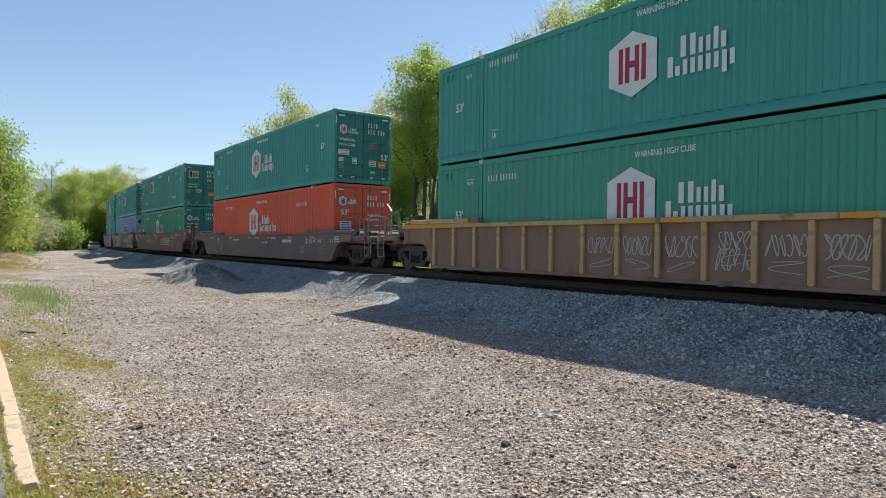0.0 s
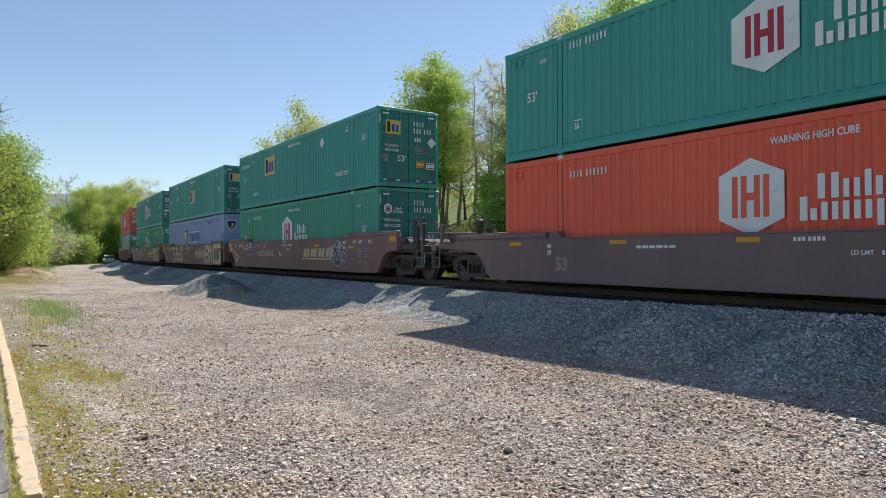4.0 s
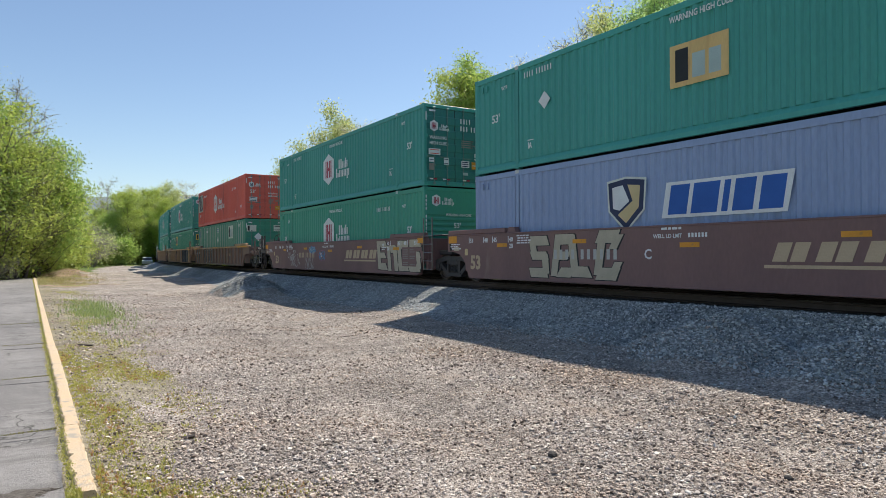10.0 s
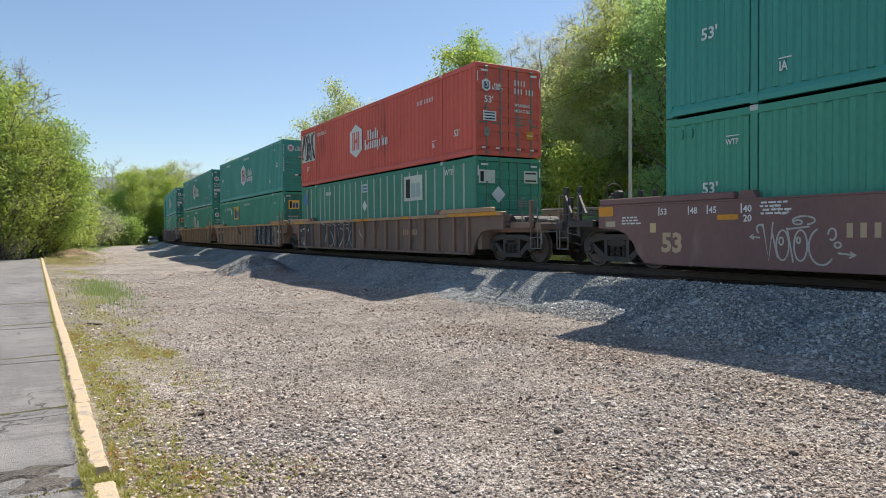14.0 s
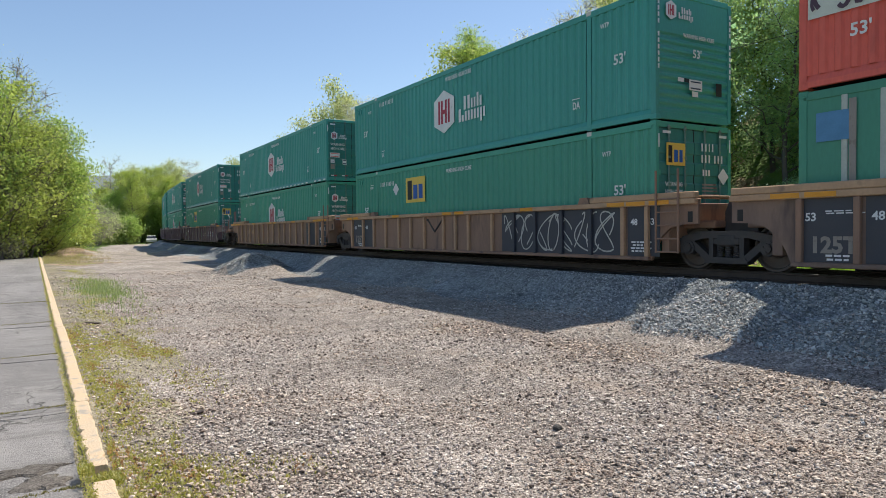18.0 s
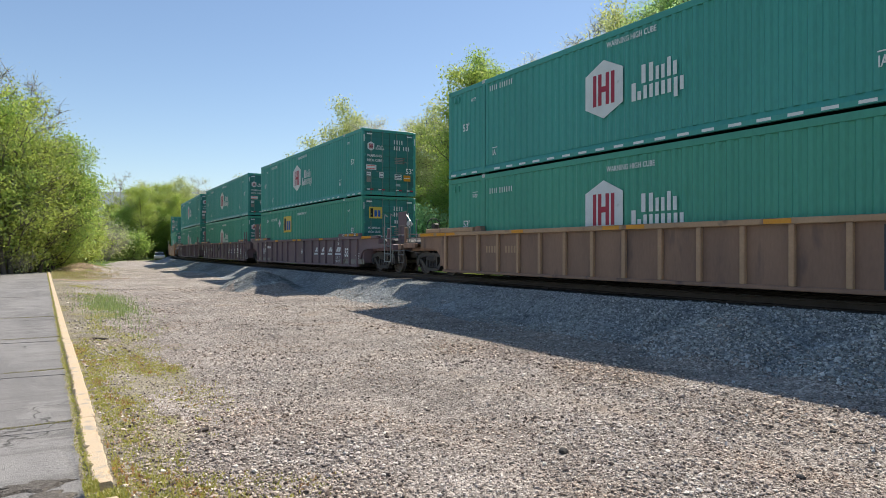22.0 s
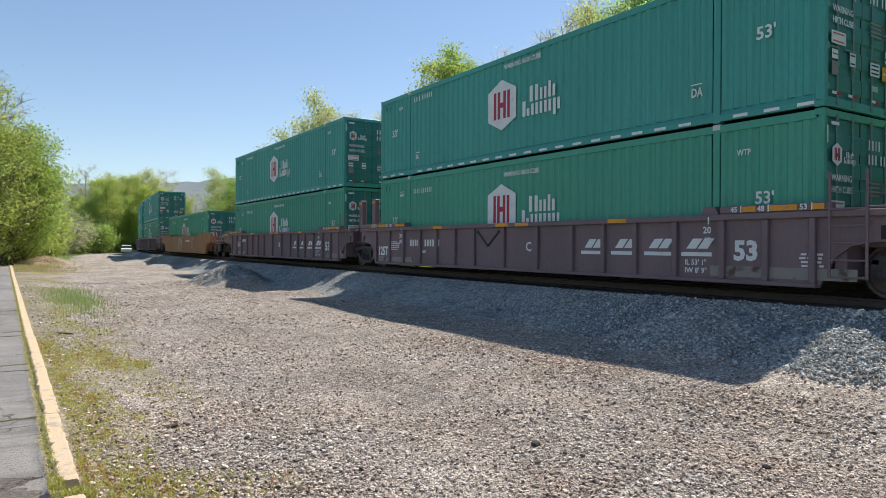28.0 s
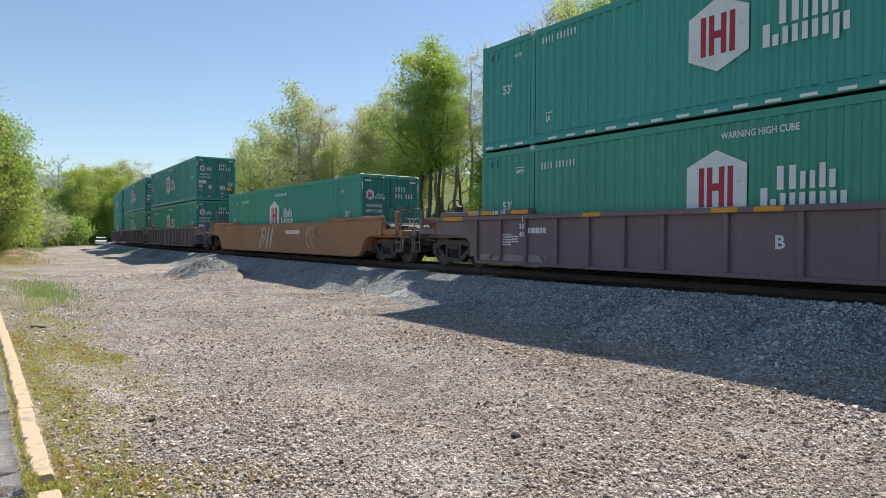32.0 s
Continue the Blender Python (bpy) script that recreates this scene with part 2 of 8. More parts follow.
GREYBARK = mat("bare_branch_bark", (0.34, 0.31, 0.27), 0.95, scale=3, fine=14, bump=0.4)
POLE = mat("weathered_pole_grey", (0.55, 0.53, 0.49), 0.7, col2=(0.45, 0.43, 0.39), scale=3, fine=14, bump=0.2)
LEAF_A = leaf_mat("leaf_fresh_green", (0.20, 0.325, 0.07), (0.35, 0.46, 0.115))
LEAF_C = leaf_mat("leaf_yellow_green", (0.25, 0.345, 0.07), (0.41, 0.475, 0.115))
LEAF_W = leaf_mat("leaf_woodland_green", (0.20, 0.345, 0.135), (0.365, 0.50, 0.175), 0.68)
LEAF_S = leaf_mat("leaf_shade_green", (0.18, 0.35, 0.175), (0.32, 0.48, 0.225), 0.7)
LEAF_E = leaf_mat("leaf_bud_grey_tan", (0.40, 0.41, 0.24), (0.52, 0.52, 0.32), 0.68)
LEAF_D = leaf_mat("leaf_budding_tan", (0.36, 0.42, 0.16), (0.44, 0.47, 0.22))
DEADWEED = leaf_mat("dead_weed_rust_brown", (0.26, 0.14, 0.05), (0.40, 0.25, 0.09))
GRASS = leaf_mat("grass_blade", (0.23, 0.265, 0.045), (0.43, 0.395, 0.10))
SUNGRASS = leaf_mat("sunlit_grass_blade", (0.30, 0.46, 0.03), (0.46, 0.58, 0.06))
DRYGRASS = leaf_mat("dry_grass_blade", (0.22, 0.23, 0.08), (0.36, 0.33, 0.14))
MOSS = leaf_mat("moss_brown_green", (0.13, 0.13, 0.04), (0.22, 0.20, 0.07))
BLUEGRASS = leaf_mat("grass_blue_green", (0.15, 0.24, 0.07), (0.27, 0.34, 0.11))
KERB = mat("kerb_faded_yellow_concrete", (0.64, 0.475, 0.305), 0.88, col2=(0.58, 0.47, 0.345), scale=4.5, fine=60, bump=0.8, stain=(0.40, 0.35, 0.29), stain_at=0.57)
DARKSTONE = mat("dark_stone", (0.06, 0.055, 0.05), 0.85, scale=6, bump=0.4)
# the haze of distance is mixed into the hill's colour
HILL = mat("far_hill_painted_haze", (0.20, 0.235, 0.255), 1.0, col2=(0.17, 0.20, 0.21), scale=0.01, fine=0.05, bump=0.0, spec=0.0)
CARWHITE = mat("car_white_paint", (0.75, 0.76, 0.78), 0.3, scale=2, bump=0.0)
GLASS = mat("car_dark_glass", (0.02, 0.025, 0.03), 0.1, scale=2, bump=0.0, spec=0.6)
RUBBER = mat("rubber_black", (0.02, 0.02, 0.02), 0.8, scale=4)


def stone_mat(name, cols, earth):
    """Broken stone: each piece takes its own tone; earth tints it in patches."""
    m = bpy.data.materials.new(name)
    m.use_nodes = True
    nt, b = m.node_tree, m.node_tree.nodes["Principled BSDF"]
    N, link = nt.nodes.new, nt.links.new
    geo, r, tc, n, x = N("ShaderNodeNewGeometry"), N("ShaderNodeValToRGB"), N("ShaderNodeTexCoord"), N("ShaderNodeTexNoise"), N("ShaderNodeMix")
    r.color_ramp.elements[0].color, r.color_ramp.elements[1].color = (*cols[0], 1), (*cols[-1], 1)
    for j, c in enumerate(cols[1:-1]):
        r.color_ramp.elements.new((j + 1) / (len(cols) - 1)).color = (*c, 1)
    link(geo.outputs["Random Per Island"], r.inputs[0])
    n.inputs["Scale"].default_value, n.inputs["Detail"].default_value = 70, 5
    link(tc.outputs["Object"], n.inputs["Vector"])
    x.data_type, x.blend_type = "RGBA", "OVERLAY"
    x.inputs[0].default_value = 0.45
    link(r.outputs[0], x.inputs[6])
    link(n.outputs[0], x.inputs[7])
    big, mr, y = N("ShaderNodeTexNoise"), N("ShaderNodeMapRange"), N("ShaderNodeMix")
    big.inputs["Scale"].default_value, big.inputs["Detail"].default_value = 0.55, 5
    link(tc.outputs["Object"], big.inputs["Vector"])
    mr.inputs[1].default_value, mr.inputs[2].default_value = 0.40, 0.62
    link(big.outputs[0], mr.inputs[0])
    y.data_type, y.blend_type = "RGBA", "MULTIPLY"
    y.inputs[7].default_value = (*earth, 1)
    link(mr.outputs[0], y.inputs[0])
    link(x.outputs[2], y.inputs[6])
    link(y.outputs[2], b.inputs["Base Color"])
    b.inputs["Roughness"].default_value = 0.88
    b.inputs["Specular IOR Level"].default_value = 0.3
    return m


def slab_mat(name):
    """Old asphalt: worn pale streaks, stains and fine cracks."""
    m = bpy.data.materials.new(name)
    m.use_nodes = True
    nt, b = m.node_tree, m.node_tree.nodes["Principled BSDF"]
    N, link = nt.nodes.new, nt.links.new
    tc = N("ShaderNodeTexCoord")

    def nz(scale, detail=6, stretch=(1, 1, 1)):
        mp, n = N("ShaderNodeMapping"), N("ShaderNodeTexNoise")
        mp.inputs["Scale"].default_value = stretch
        n.inputs["Scale"].default_value, n.inputs["Detail"].default_value = scale, detail
        link(tc.outputs["Object"], mp.inputs[0])
        link(mp.outputs[0], n.inputs["Vector"])
        return n

    def step(v, lo, hi):
        r = N("ShaderNodeMapRange")
        r.inputs[1].default_value, r.inputs[2].default_value = lo, hi
        link(v, r.inputs[0])
        return r.outputs[0]

    def mix(f, a, c):
        x = N("ShaderNodeMix")
        x.data_type = "RGBA"
        link(f, x.inputs[0])
        for sock, v in ((6, a), (7, c)):
            if isinstance(v, tuple):
                x.inputs[sock].default_value = (*v, 1)
            else:
                link(v, x.inputs[sock])
        return x.outputs[2]

    warp = nz(2.2, 4)
    add = N("ShaderNodeMix")
    add.data_type, add.blend_type = "RGBA", "ADD"
    add.inputs[0].default_value = 0.45
    mq = N("ShaderNodeMapping")
    mq.inputs["Scale"].default_value = (0.6, 1.35, 1)
    link(tc.outputs["Object"], mq.inputs[0])
    link(mq.outputs[0], add.inputs[6])
    link(warp.outputs["Color"], add.inputs[7])
    cr = N("ShaderNodeTexVoronoi")
    cr.feature = "DISTANCE_TO_EDGE"
    cr.inputs["Scale"].default_value = 1.15
    link(add.outputs[2], cr.inputs["Vector"])
    line = step(cr.outputs["Distance"], 0.013, 0.0)
    gate = step(nz(0.9, 3).outputs[0], 0.42, 0.54)
    both = N("ShaderNodeMath")
    both.operation = "MULTIPLY"
    link(line, both.inputs[0])
    link(gate, both.inputs[1])
    fine = nz(95, 6)
    c = mix(step(nz(0.8, 7, (1, 0.35, 1)).outputs[0], 0.35, 0.66), (0.150, 0.141, 0.136), (0.265, 0.25, 0.238))
    c = mix(step(nz(2.6, 8).outputs[0], 0.54, 0.74), c, (0.30, 0.283, 0.265))
    c = mix(step(nz(7.0, 6, (0.16, 1, 1)).outputs[0], 0.54, 0.68), c, (0.155, 0.145, 0.137))
    c = mix(step(nz(24.0, 5, (0.12, 1, 1)).outputs[0], 0.58, 0.74), c, (0.275, 0.26, 0.247))
    c = mix(step(nz(1.3, 8).outputs[0], 0.63, 0.70), c, (0.11, 0.105, 0.10))
    c = mix(step(nz(45, 6).outputs[0], 0.56, 0.70), c, (0.12, 0.113, 0.108))
    c = mix(step(fine.outputs[0], 0.53, 0.68), c, (0.38, 0.36, 0.34))
    c = mix(step(fine.outputs[0], 0.44, 0.32), c, (0.10, 0.095, 0.09))
    c = mix(both.outputs[0], c, (0.045, 0.042, 0.036))
    link(c, b.inputs["Base Color"])
    b.inputs["Roughness"].default_value = 0.9
    bp = N("ShaderNodeBump")
    bp.inputs["Strength"].default_value, bp.inputs["Distance"].default_value = 0.9, 0.012
    link(fine.outputs[0], bp.inputs["Height"])
    link(bp.outputs[0], b.inputs["Normal"])
    return m


PLATFORM = slab_mat("platform_asphalt")


def ground_mat(name, cols, sizes, bump, patch=None, patch_at=0.55, patch_scale=0.7):
    """Loose stones seen from above: cells of several colours and sizes, with patches of another tone."""
    m = bpy.data.materials.new(name)
    m.use_nodes = True
    nt, b = m.node_tree, m.node_tree.nodes["Principled BSDF"]
    N = nt.nodes.new
    tc = N("ShaderNodeTexCoord")
    last, heights = None, []
    for i, s in enumerate(sizes):
        v = N("ShaderNodeTexVoronoi")
        v.inputs["Scale"].default_value = s
        nt.links.new(tc.outputs["Object"], v.inputs["Vector"])
        heights.append(v.outputs["Distance"])
        sep = N("ShaderNodeSeparateColor")
        nt.links.new(v.outputs["Color"], sep.inputs[0])
        r = N("ShaderNodeValToRGB")
        r.color_ramp.elements[0].color, r.color_ramp.elements[1].color = (*cols[0], 1), (*cols[-1], 1)
        for j, c in enumerate(cols[1:-1]):
            r.color_ramp.elements.new((j + 1) / (len(cols) - 1)).color = (*c, 1)
        nt.links.new(sep.outputs[0], r.inputs[0])
        if last is None:
            last = r.outputs[0]
        else:
            x = N("ShaderNodeMix")
            x.data_type = "RGBA"
            x.inputs[0].default_value = 0.5
            nt.links.new(last, x.inputs[6])
            nt.links.new(r.outputs[0], x.inputs[7])
            last = x.outputs[2]
    for scl, lo, hi, amt in ((0.35, 0.35, 0.7, 0.22), (2.6, 0.35, 0.65, 0.16)):
        n = N("ShaderNodeTexNoise")
        n.inputs["Scale"].default_value, n.inputs["Detail"].default_value = scl, 5
        nt.links.new(tc.outputs["Object"], n.inputs["Vector"])
        r = N("ShaderNodeMapRange")
        r.inputs[1].default_value, r.inputs[2].default_value = lo, hi
        r.inputs[3].default_value, r.inputs[4].default_value = 1 - amt, 1 + amt
        nt.links.new(n.outputs[0], r.inputs[0])
        h = N("ShaderNodeHueSaturation")
        nt.links.new(last, h.inputs["Color"])
        nt.links.new(r.outputs[0], h.inputs["Value"])
        last = h.outputs[0]
    if patch:
        n = N("ShaderNodeTexNoise")
        n.inputs["Scale"].default_value, n.inputs["Detail"].default_value = patch_scale, 7
        nt.links.new(tc.outputs["Object"], n.inputs["Vector"])
        r = N("ShaderNodeMapRange")
        r.inputs[1].default_value, r.inputs[2].default_value = patch_at, patch_at + 0.1
        nt.links.new(n.outputs[0], r.inputs[0])
        x = N("ShaderNodeMix")
        x.data_type = "RGBA"
        x.inputs[7].default_value = (*patch, 1)
        nt.links.new(r.outputs[0], x.inputs[0])
        nt.links.new(last, x.inputs[6])
        last = x.outputs[2]
    nt.links.new(last, b.inputs["Base Color"])
    b.inputs["Roughness"].default_value = 0.92
    b.inputs["Specular IOR Level"].default_value = 0.25
    normal = None
    for hgt, s in zip(heights, sizes):
        bp = N("ShaderNodeBump")
        bp.invert = True
        bp.inputs["Strength"].default_value, bp.inputs["Distance"].default_value = bump, 0.6 / s
        nt.links.new(hgt, bp.inputs["Height"])
        if normal:
            nt.links.new(normal, bp.inputs["Normal"])
        normal = bp.outputs[0]
    nt.links.new(normal, b.inputs["Normal"])
    return m


GRAVEL = ground_mat("gravel_ground", [(0.05, 0.042, 0.036), (0.20, 0.168, 0.142), (0.42, 0.36, 0.31), (0.84, 0.76, 0.68)], (110, 56, 34), 1.0, patch=(0.33, 0.265, 0.21), patch_at=0.62)
BALLAST = ground_mat("ballast_bank", [(0.068, 0.073, 0.075), (0.185, 0.195, 0.196), (0.335, 0.35, 0.345), (0.50, 0.51, 0.50)], (42, 19), 1.0)
VERGE = ground_mat("weedy_gravel_verge", [(0.13, 0.112, 0.07), (0.28, 0.245, 0.175), (0.45, 0.40, 0.31)], (26, 58), 0.9, patch=(0.22, 0.20, 0.06), patch_at=0.56, patch_scale=1.6)
STONE = stone_mat("gravel_stone", [(0.085, 0.07, 0.062), (0.20, 0.168, 0.148), (0.32, 0.272, 0.24), (0.42, 0.362, 0.32), (0.50, 0.436, 0.39), (0.56, 0.49, 0.435), (0.65, 0.575, 0.51), (0.82, 0.77, 0.69)], (0.94, 0.85, 0.76))
BSTONE = stone_mat("ballast_stone", [(0.15, 0.155, 0.152), (0.27, 0.278, 0.272), (0.365, 0.375, 0.365), (0.47, 0.478, 0.463), (0.70, 0.70, 0.675)], (0.93, 0.92, 0.89))
DIRT = ground_mat("dirt_and_leaf_litter", [(0.11, 0.09, 0.05), (0.21, 0.17, 0.10), (0.34, 0.27, 0.17)], (5, 16), 0.6, patch=(0.12, 0.19, 0.05), patch_at=0.40)
MEADOW = ground_mat("rough_meadow", [(0.07, 0.11, 0.02), (0.10, 0.16, 0.03), (0.15, 0.19, 0.05)], (6, 18), 0.6, patch=(0.19, 0.165, 0.085), patch_at=0.58)
DARKBALLAST = ground_mat("dark_track_ballast", [(0.034, 0.032, 0.031), (0.075, 0.07, 0.066), (0.125, 0.116, 0.108), (0.19, 0.178, 0.165)], (42, 19), 1.0)
BANKGRASS = ground_mat("sunny_rough_grass", [(0.20, 0.24, 0.06), (0.33, 0.35, 0.12), (0.48, 0.44, 0.22)], (6, 22), 0.8, patch=(0.20, 0.30, 0.06), patch_at=0.52)
MUD = ground_mat("dark_mud", [(0.05, 0.043, 0.036), (0.085, 0.074, 0.063), (0.13, 0.115, 0.10), (0.2, 0.18, 0.16)], (60, 150), 0.6)
SOIL = ground_mat("bare_brown_soil", [(0.16, 0.11, 0.075), (0.30, 0.215, 0.15), (0.44, 0.335, 0.25)], (34, 14), 0.7, patch=(0.26, 0.25, 0.09), patch_at=0.56, patch_scale=0.5)
LAWN = ground_mat("fresh_green_grass", [(0.26, 0.44, 0.02), (0.34, 0.54, 0.03), (0.42, 0.60, 0.05)], (8, 26), 0.5)


# ---- helpers ----
def mesh_of(name, bm, material):
    me = bpy.data.meshes.new(name)
    bm.to_mesh(me)
    bm.free()
    for x in (material if isinstance(material, (list, tuple)) else [material]):
        me.materials.append(x)
    return me


def part(name, me, material=None, parent=None, label="", at=None, rot=(0, 0, 0)):
    """One mesh object under a thing or a part; me is a bmesh or a mesh that is shared."""
    if isinstance(me, bmesh.types.BMesh):
        me = mesh_of(name, me, material)
    ob = new(name, me)
    ob.parent = parent
    if at is not None:
        ob.matrix_basis = pose(*at, *rot)
    if label:
        ob["label"] = label
    return ob


def box(bm, x0, x1, y0, y1, z0, z1, bevel=0.0):
    r = bmesh.ops.create_cube(bm, size=1.0)
    vs = r["verts"]
    for v in vs:
        v.co = Vector(((x0 + x1) / 2 + v.co.x * (x1 - x0), (y0 + y1) / 2 + v.co.y * (y1 - y0), (z0 + z1) / 2 + v.co.z * (z1 - z0)))
    if bevel:
        es = list({e for v in vs for e in v.link_edges})
        bmesh.ops.bevel(bm, geom=es, offset=bevel, segments=1, affect="EDGES")
    return vs


def beam(bm, a, b, w, h, up=(0, 0, 1)):
    """A square bar from a to b, w across and h deep."""
    a, b = Vector(a), Vector(b)
    d = (b - a).normalized()
    u = Vector(up)
    if abs(d.dot(u)) > 0.98:
        u = Vector((1, 0, 0))
    s = d.cross(u).normalized()
    u = s.cross(d).normalized()
    vs = []
    for p in (a, b):
        for i, j in ((-1, -1), (1, -1), (1, 1), (-1, 1)):
            vs.append(bm.verts.new(p + s * (i * w / 2) + u * (j * h / 2)))
    for f in ((3, 2, 1, 0), (4, 5, 6, 7), (0, 1, 5, 4), (1, 2, 6, 5), (2, 3, 7, 6), (3, 0, 4, 7)):
        bm.faces.new([vs[i] for i in f])


def rod(bm, a, b, r0, r1=None, n=8, cap=True):
    a, b = Vector(a), Vector(b)
    r1 = r0 if r1 is None else r1
    d = (b - a).normalized()
    u = Vector((0, 0, 1)) if abs(d.z) < 0.9 else Vector((1, 0, 0))
    s = d.cross(u).normalized()
    u = s.cross(d)
    rings = []
    for p, r in ((a, r0), (b, r1)):
        rings.append([bm.verts.new(p + (s * math.cos(2 * math.pi * k / n) + u * math.sin(2 * math.pi * k / n)) * r) for k in range(n)])
    for k in range(n):
        bm.faces.new((rings[0][k], rings[0][(k + 1) % n], rings[1][(k + 1) % n], rings[1][k]))
    if cap:
        bm.faces.new(rings[0][::-1])
        bm.faces.new(rings[1])


def prism(bm, pts, y0, y1):
    """A polygon in x and z, with depth from y0 to y1."""
    a = [bm.verts.new((x, y0, z)) for x, z in pts]
    b = [bm.verts.new((x, y1, z)) for x, z in pts]
    n = len(pts)
    bm.faces.new(a)
    bm.faces.new(b[::-1])
    for k in range(n):
        bm.faces.new((a[k], b[k], b[(k + 1) % n], a[(k + 1) % n]))
    bmesh.ops.recalc_face_normals(bm, faces=bm.faces[:])


def lathe(bm, profile, n=28):
    """Turned round the y axis; profile of (y, r)."""
    rings = [[bm.verts.new((r * math.cos(2 * math.pi * k / n), y, r * math.sin(2 * math.pi * k / n))) for k in range(n)] for y, r in profile]
    for i in range(len(rings) - 1):
        for k in range(n):
            bm.faces.new((rings[i][k], rings[i][(k + 1) % n], rings[i + 1][(k + 1) % n], rings[i + 1][k]))
    bm.faces.new(rings[0][::-1])
    bm.faces.new(rings[-1])
    bmesh.ops.recalc_face_normals(bm, faces=bm.faces[:])


def raw_mesh(name, verts, faces, material, smooth=False):
    """A large mesh straight from arrays; all faces have the same number of corners."""
    me = bpy.data.meshes.new(name)
    verts, faces = np.asarray(verts, np.float32), np.asarray(faces, np.int32)
    k = faces.shape[1]
    me.vertices.add(len(verts))
    me.vertices.foreach_set("co", verts.ravel())
    me.loops.add(faces.size)
    me.loops.foreach_set("vertex_index", faces.ravel())
    me.polygons.add(len(faces))
    me.polygons.foreach_set("loop_start", np.arange(0, faces.size, k, dtype=np.int32))
    me.polygons.foreach_set("use_smooth", np.full(len(faces), smooth))
    for x in (material if isinstance(material, (list, tuple)) else [material]):
        me.materials.append(x)
    me.update(calc_edges=True)
    return me


CACHE = {}


def cached(key, build, material):
    """Shared mesh data: built once for a key and material."""
    k = (key, material.name)
    if k not in CACHE:
        bm = bmesh.new()
        build(bm)
        CACHE[k] = mesh_of(key if isinstance(key, str) else str(key[0]), bm, material)
    return CACHE[k]


def text_mesh(words, size, material, squeeze=1.0):
    """Lettering in x and z, seen from -y, its lower left corner at the origin."""
    k = ("text", words, size, squeeze, material.name)
    if k not in CACHE:
        cu = bpy.data.curves.new("lettering", "FONT")
        cu.body, cu.size, cu.extrude, cu.resolution_u, cu.offset = words, size, 0.001, 2, size * (0.022 if size < 0.36 else 0.04)
        ob = bpy.data.objects.new("lettering", cu)
        scene.collection.objects.link(ob)
        bpy.context.view_layer.update()
        me = bpy.data.meshes.new_from_object(ob.evaluated_get(bpy.context.evaluated_depsgraph_get()))
        bpy.data.objects.remove(ob)
        me.transform(Matrix.Diagonal((squeeze, 1, 1, 1)))
        me.transform(Matrix.Rotation(radians(90), 4, "X"))
        me.materials.clear()
        me.materials.append(material)
        CACHE[k] = me
    return CACHE[k]


# ---- the track's line ----
_s = np.arange(-90.0, 260.0, 0.25)
_ph = np.where(_s > 15, np.where(_s < 110, (_s - 15) ** 2 / 60000.0, 95 ** 2 / 60000.0 + (_s - 110) * 95 / 30000.0), 0.0)
_al = np.concatenate([[0], np.cumsum(np.cos(_ph[:-1]) * 0.25)]) - 90.0
_la = np.concatenate([[0], np.cumsum(np.sin(_ph[:-1]) * 0.25)]) + MID


def track(s, off=0.0, z=0.0):
    """A point by its way along the track, its offset from the centre line (minus: the eye's side) and height."""
    ph = float(np.interp(s, _s, _ph))
    al = float(np.interp(s, _s, _al)) - math.sin(ph) * off
    la = float(np.interp(s, _s, _la)) + math.cos(ph) * off
    return Vector((DX * al + NX * la, DY * al + NY * la, z))


def place(lat, s, z=0.0):
    """A point by straight distances across and along."""
    return Vector((DX * s + NX * lat, DY * s + NY * lat, z))


def spot(az, r, z=0.0):
    """A point by its bearing (degrees to the left) and distance from the eye."""
    return Vector((-math.sin(radians(az)) * r, math.cos(radians(az)) * r, z))


# ---- ground ----
_tp = np.stack([DX * _al + NX * _la, DY * _al + NY * _la], 1)


def track_coords(x, y):
    """For arrays of places: the way along the track and the offset from its centre line."""
    al, la = DX * x + DY * y, NX * x + NY * y
    s, off = al.copy(), la - MID
    far = np.where((al > 14) & (al < 240) & (np.abs(la - MID) < 90))[0]
    pts = _tp[::4]
    for k in range(0, len(far), 4000):
        i = far[k:k + 4000]
        d = (x[i, None] - pts[None, :, 0]) ** 2 + (y[i, None] - pts[None, :, 1]) ** 2
        j = d.argmin(1) * 4
        s[i] = _s[j]
        nx, ny = NX * np.cos(_ph[j]) - DX * np.sin(_ph[j]), NY * np.cos(_ph[j]) - DY * np.sin(_ph[j])
        off[i] = (x[i] - _tp[j, 0]) * nx + (y[i] - _tp[j, 1]) * ny
    return s, off


# low swells of spare ballast beside the track: along, offset, height, half length, half width
HEAPS = [(2.8, -2.8, 0.3, 1.1, 0.9), (17.0, -3.6, 0.12, 1.5, 1.0), (66.0, -11.0, 0.7, 3.0, 1.6), (52.0, -3.9, 0.30, 2.8, 1.3), (66.0, -3.9, 0.32, 3.0, 1.3), (82.0, -3.9, 0.30, 3.2, 1.2), (-2.0, -3.8, 0.4, 1.6, 1.3)]
# dumped heaps with steep sides: along, offset, height of the top, half length, half width
CONES = [(7.15, -3.05, 0.45, 1.55, 1.5), (4.85, -2.95, 0.34, 1.35, 1.6), (9.0, -2.35, 0.40, 0.9, 0.9), (10.6, -2.9, 0.02, 1.9, 1.2), (30.3, -4.65, 0.67, 1.7, 1.7)]


def smooth(v):
    v = np.clip(v, 0, 1)
    return v * v * (3 - 2 * v)


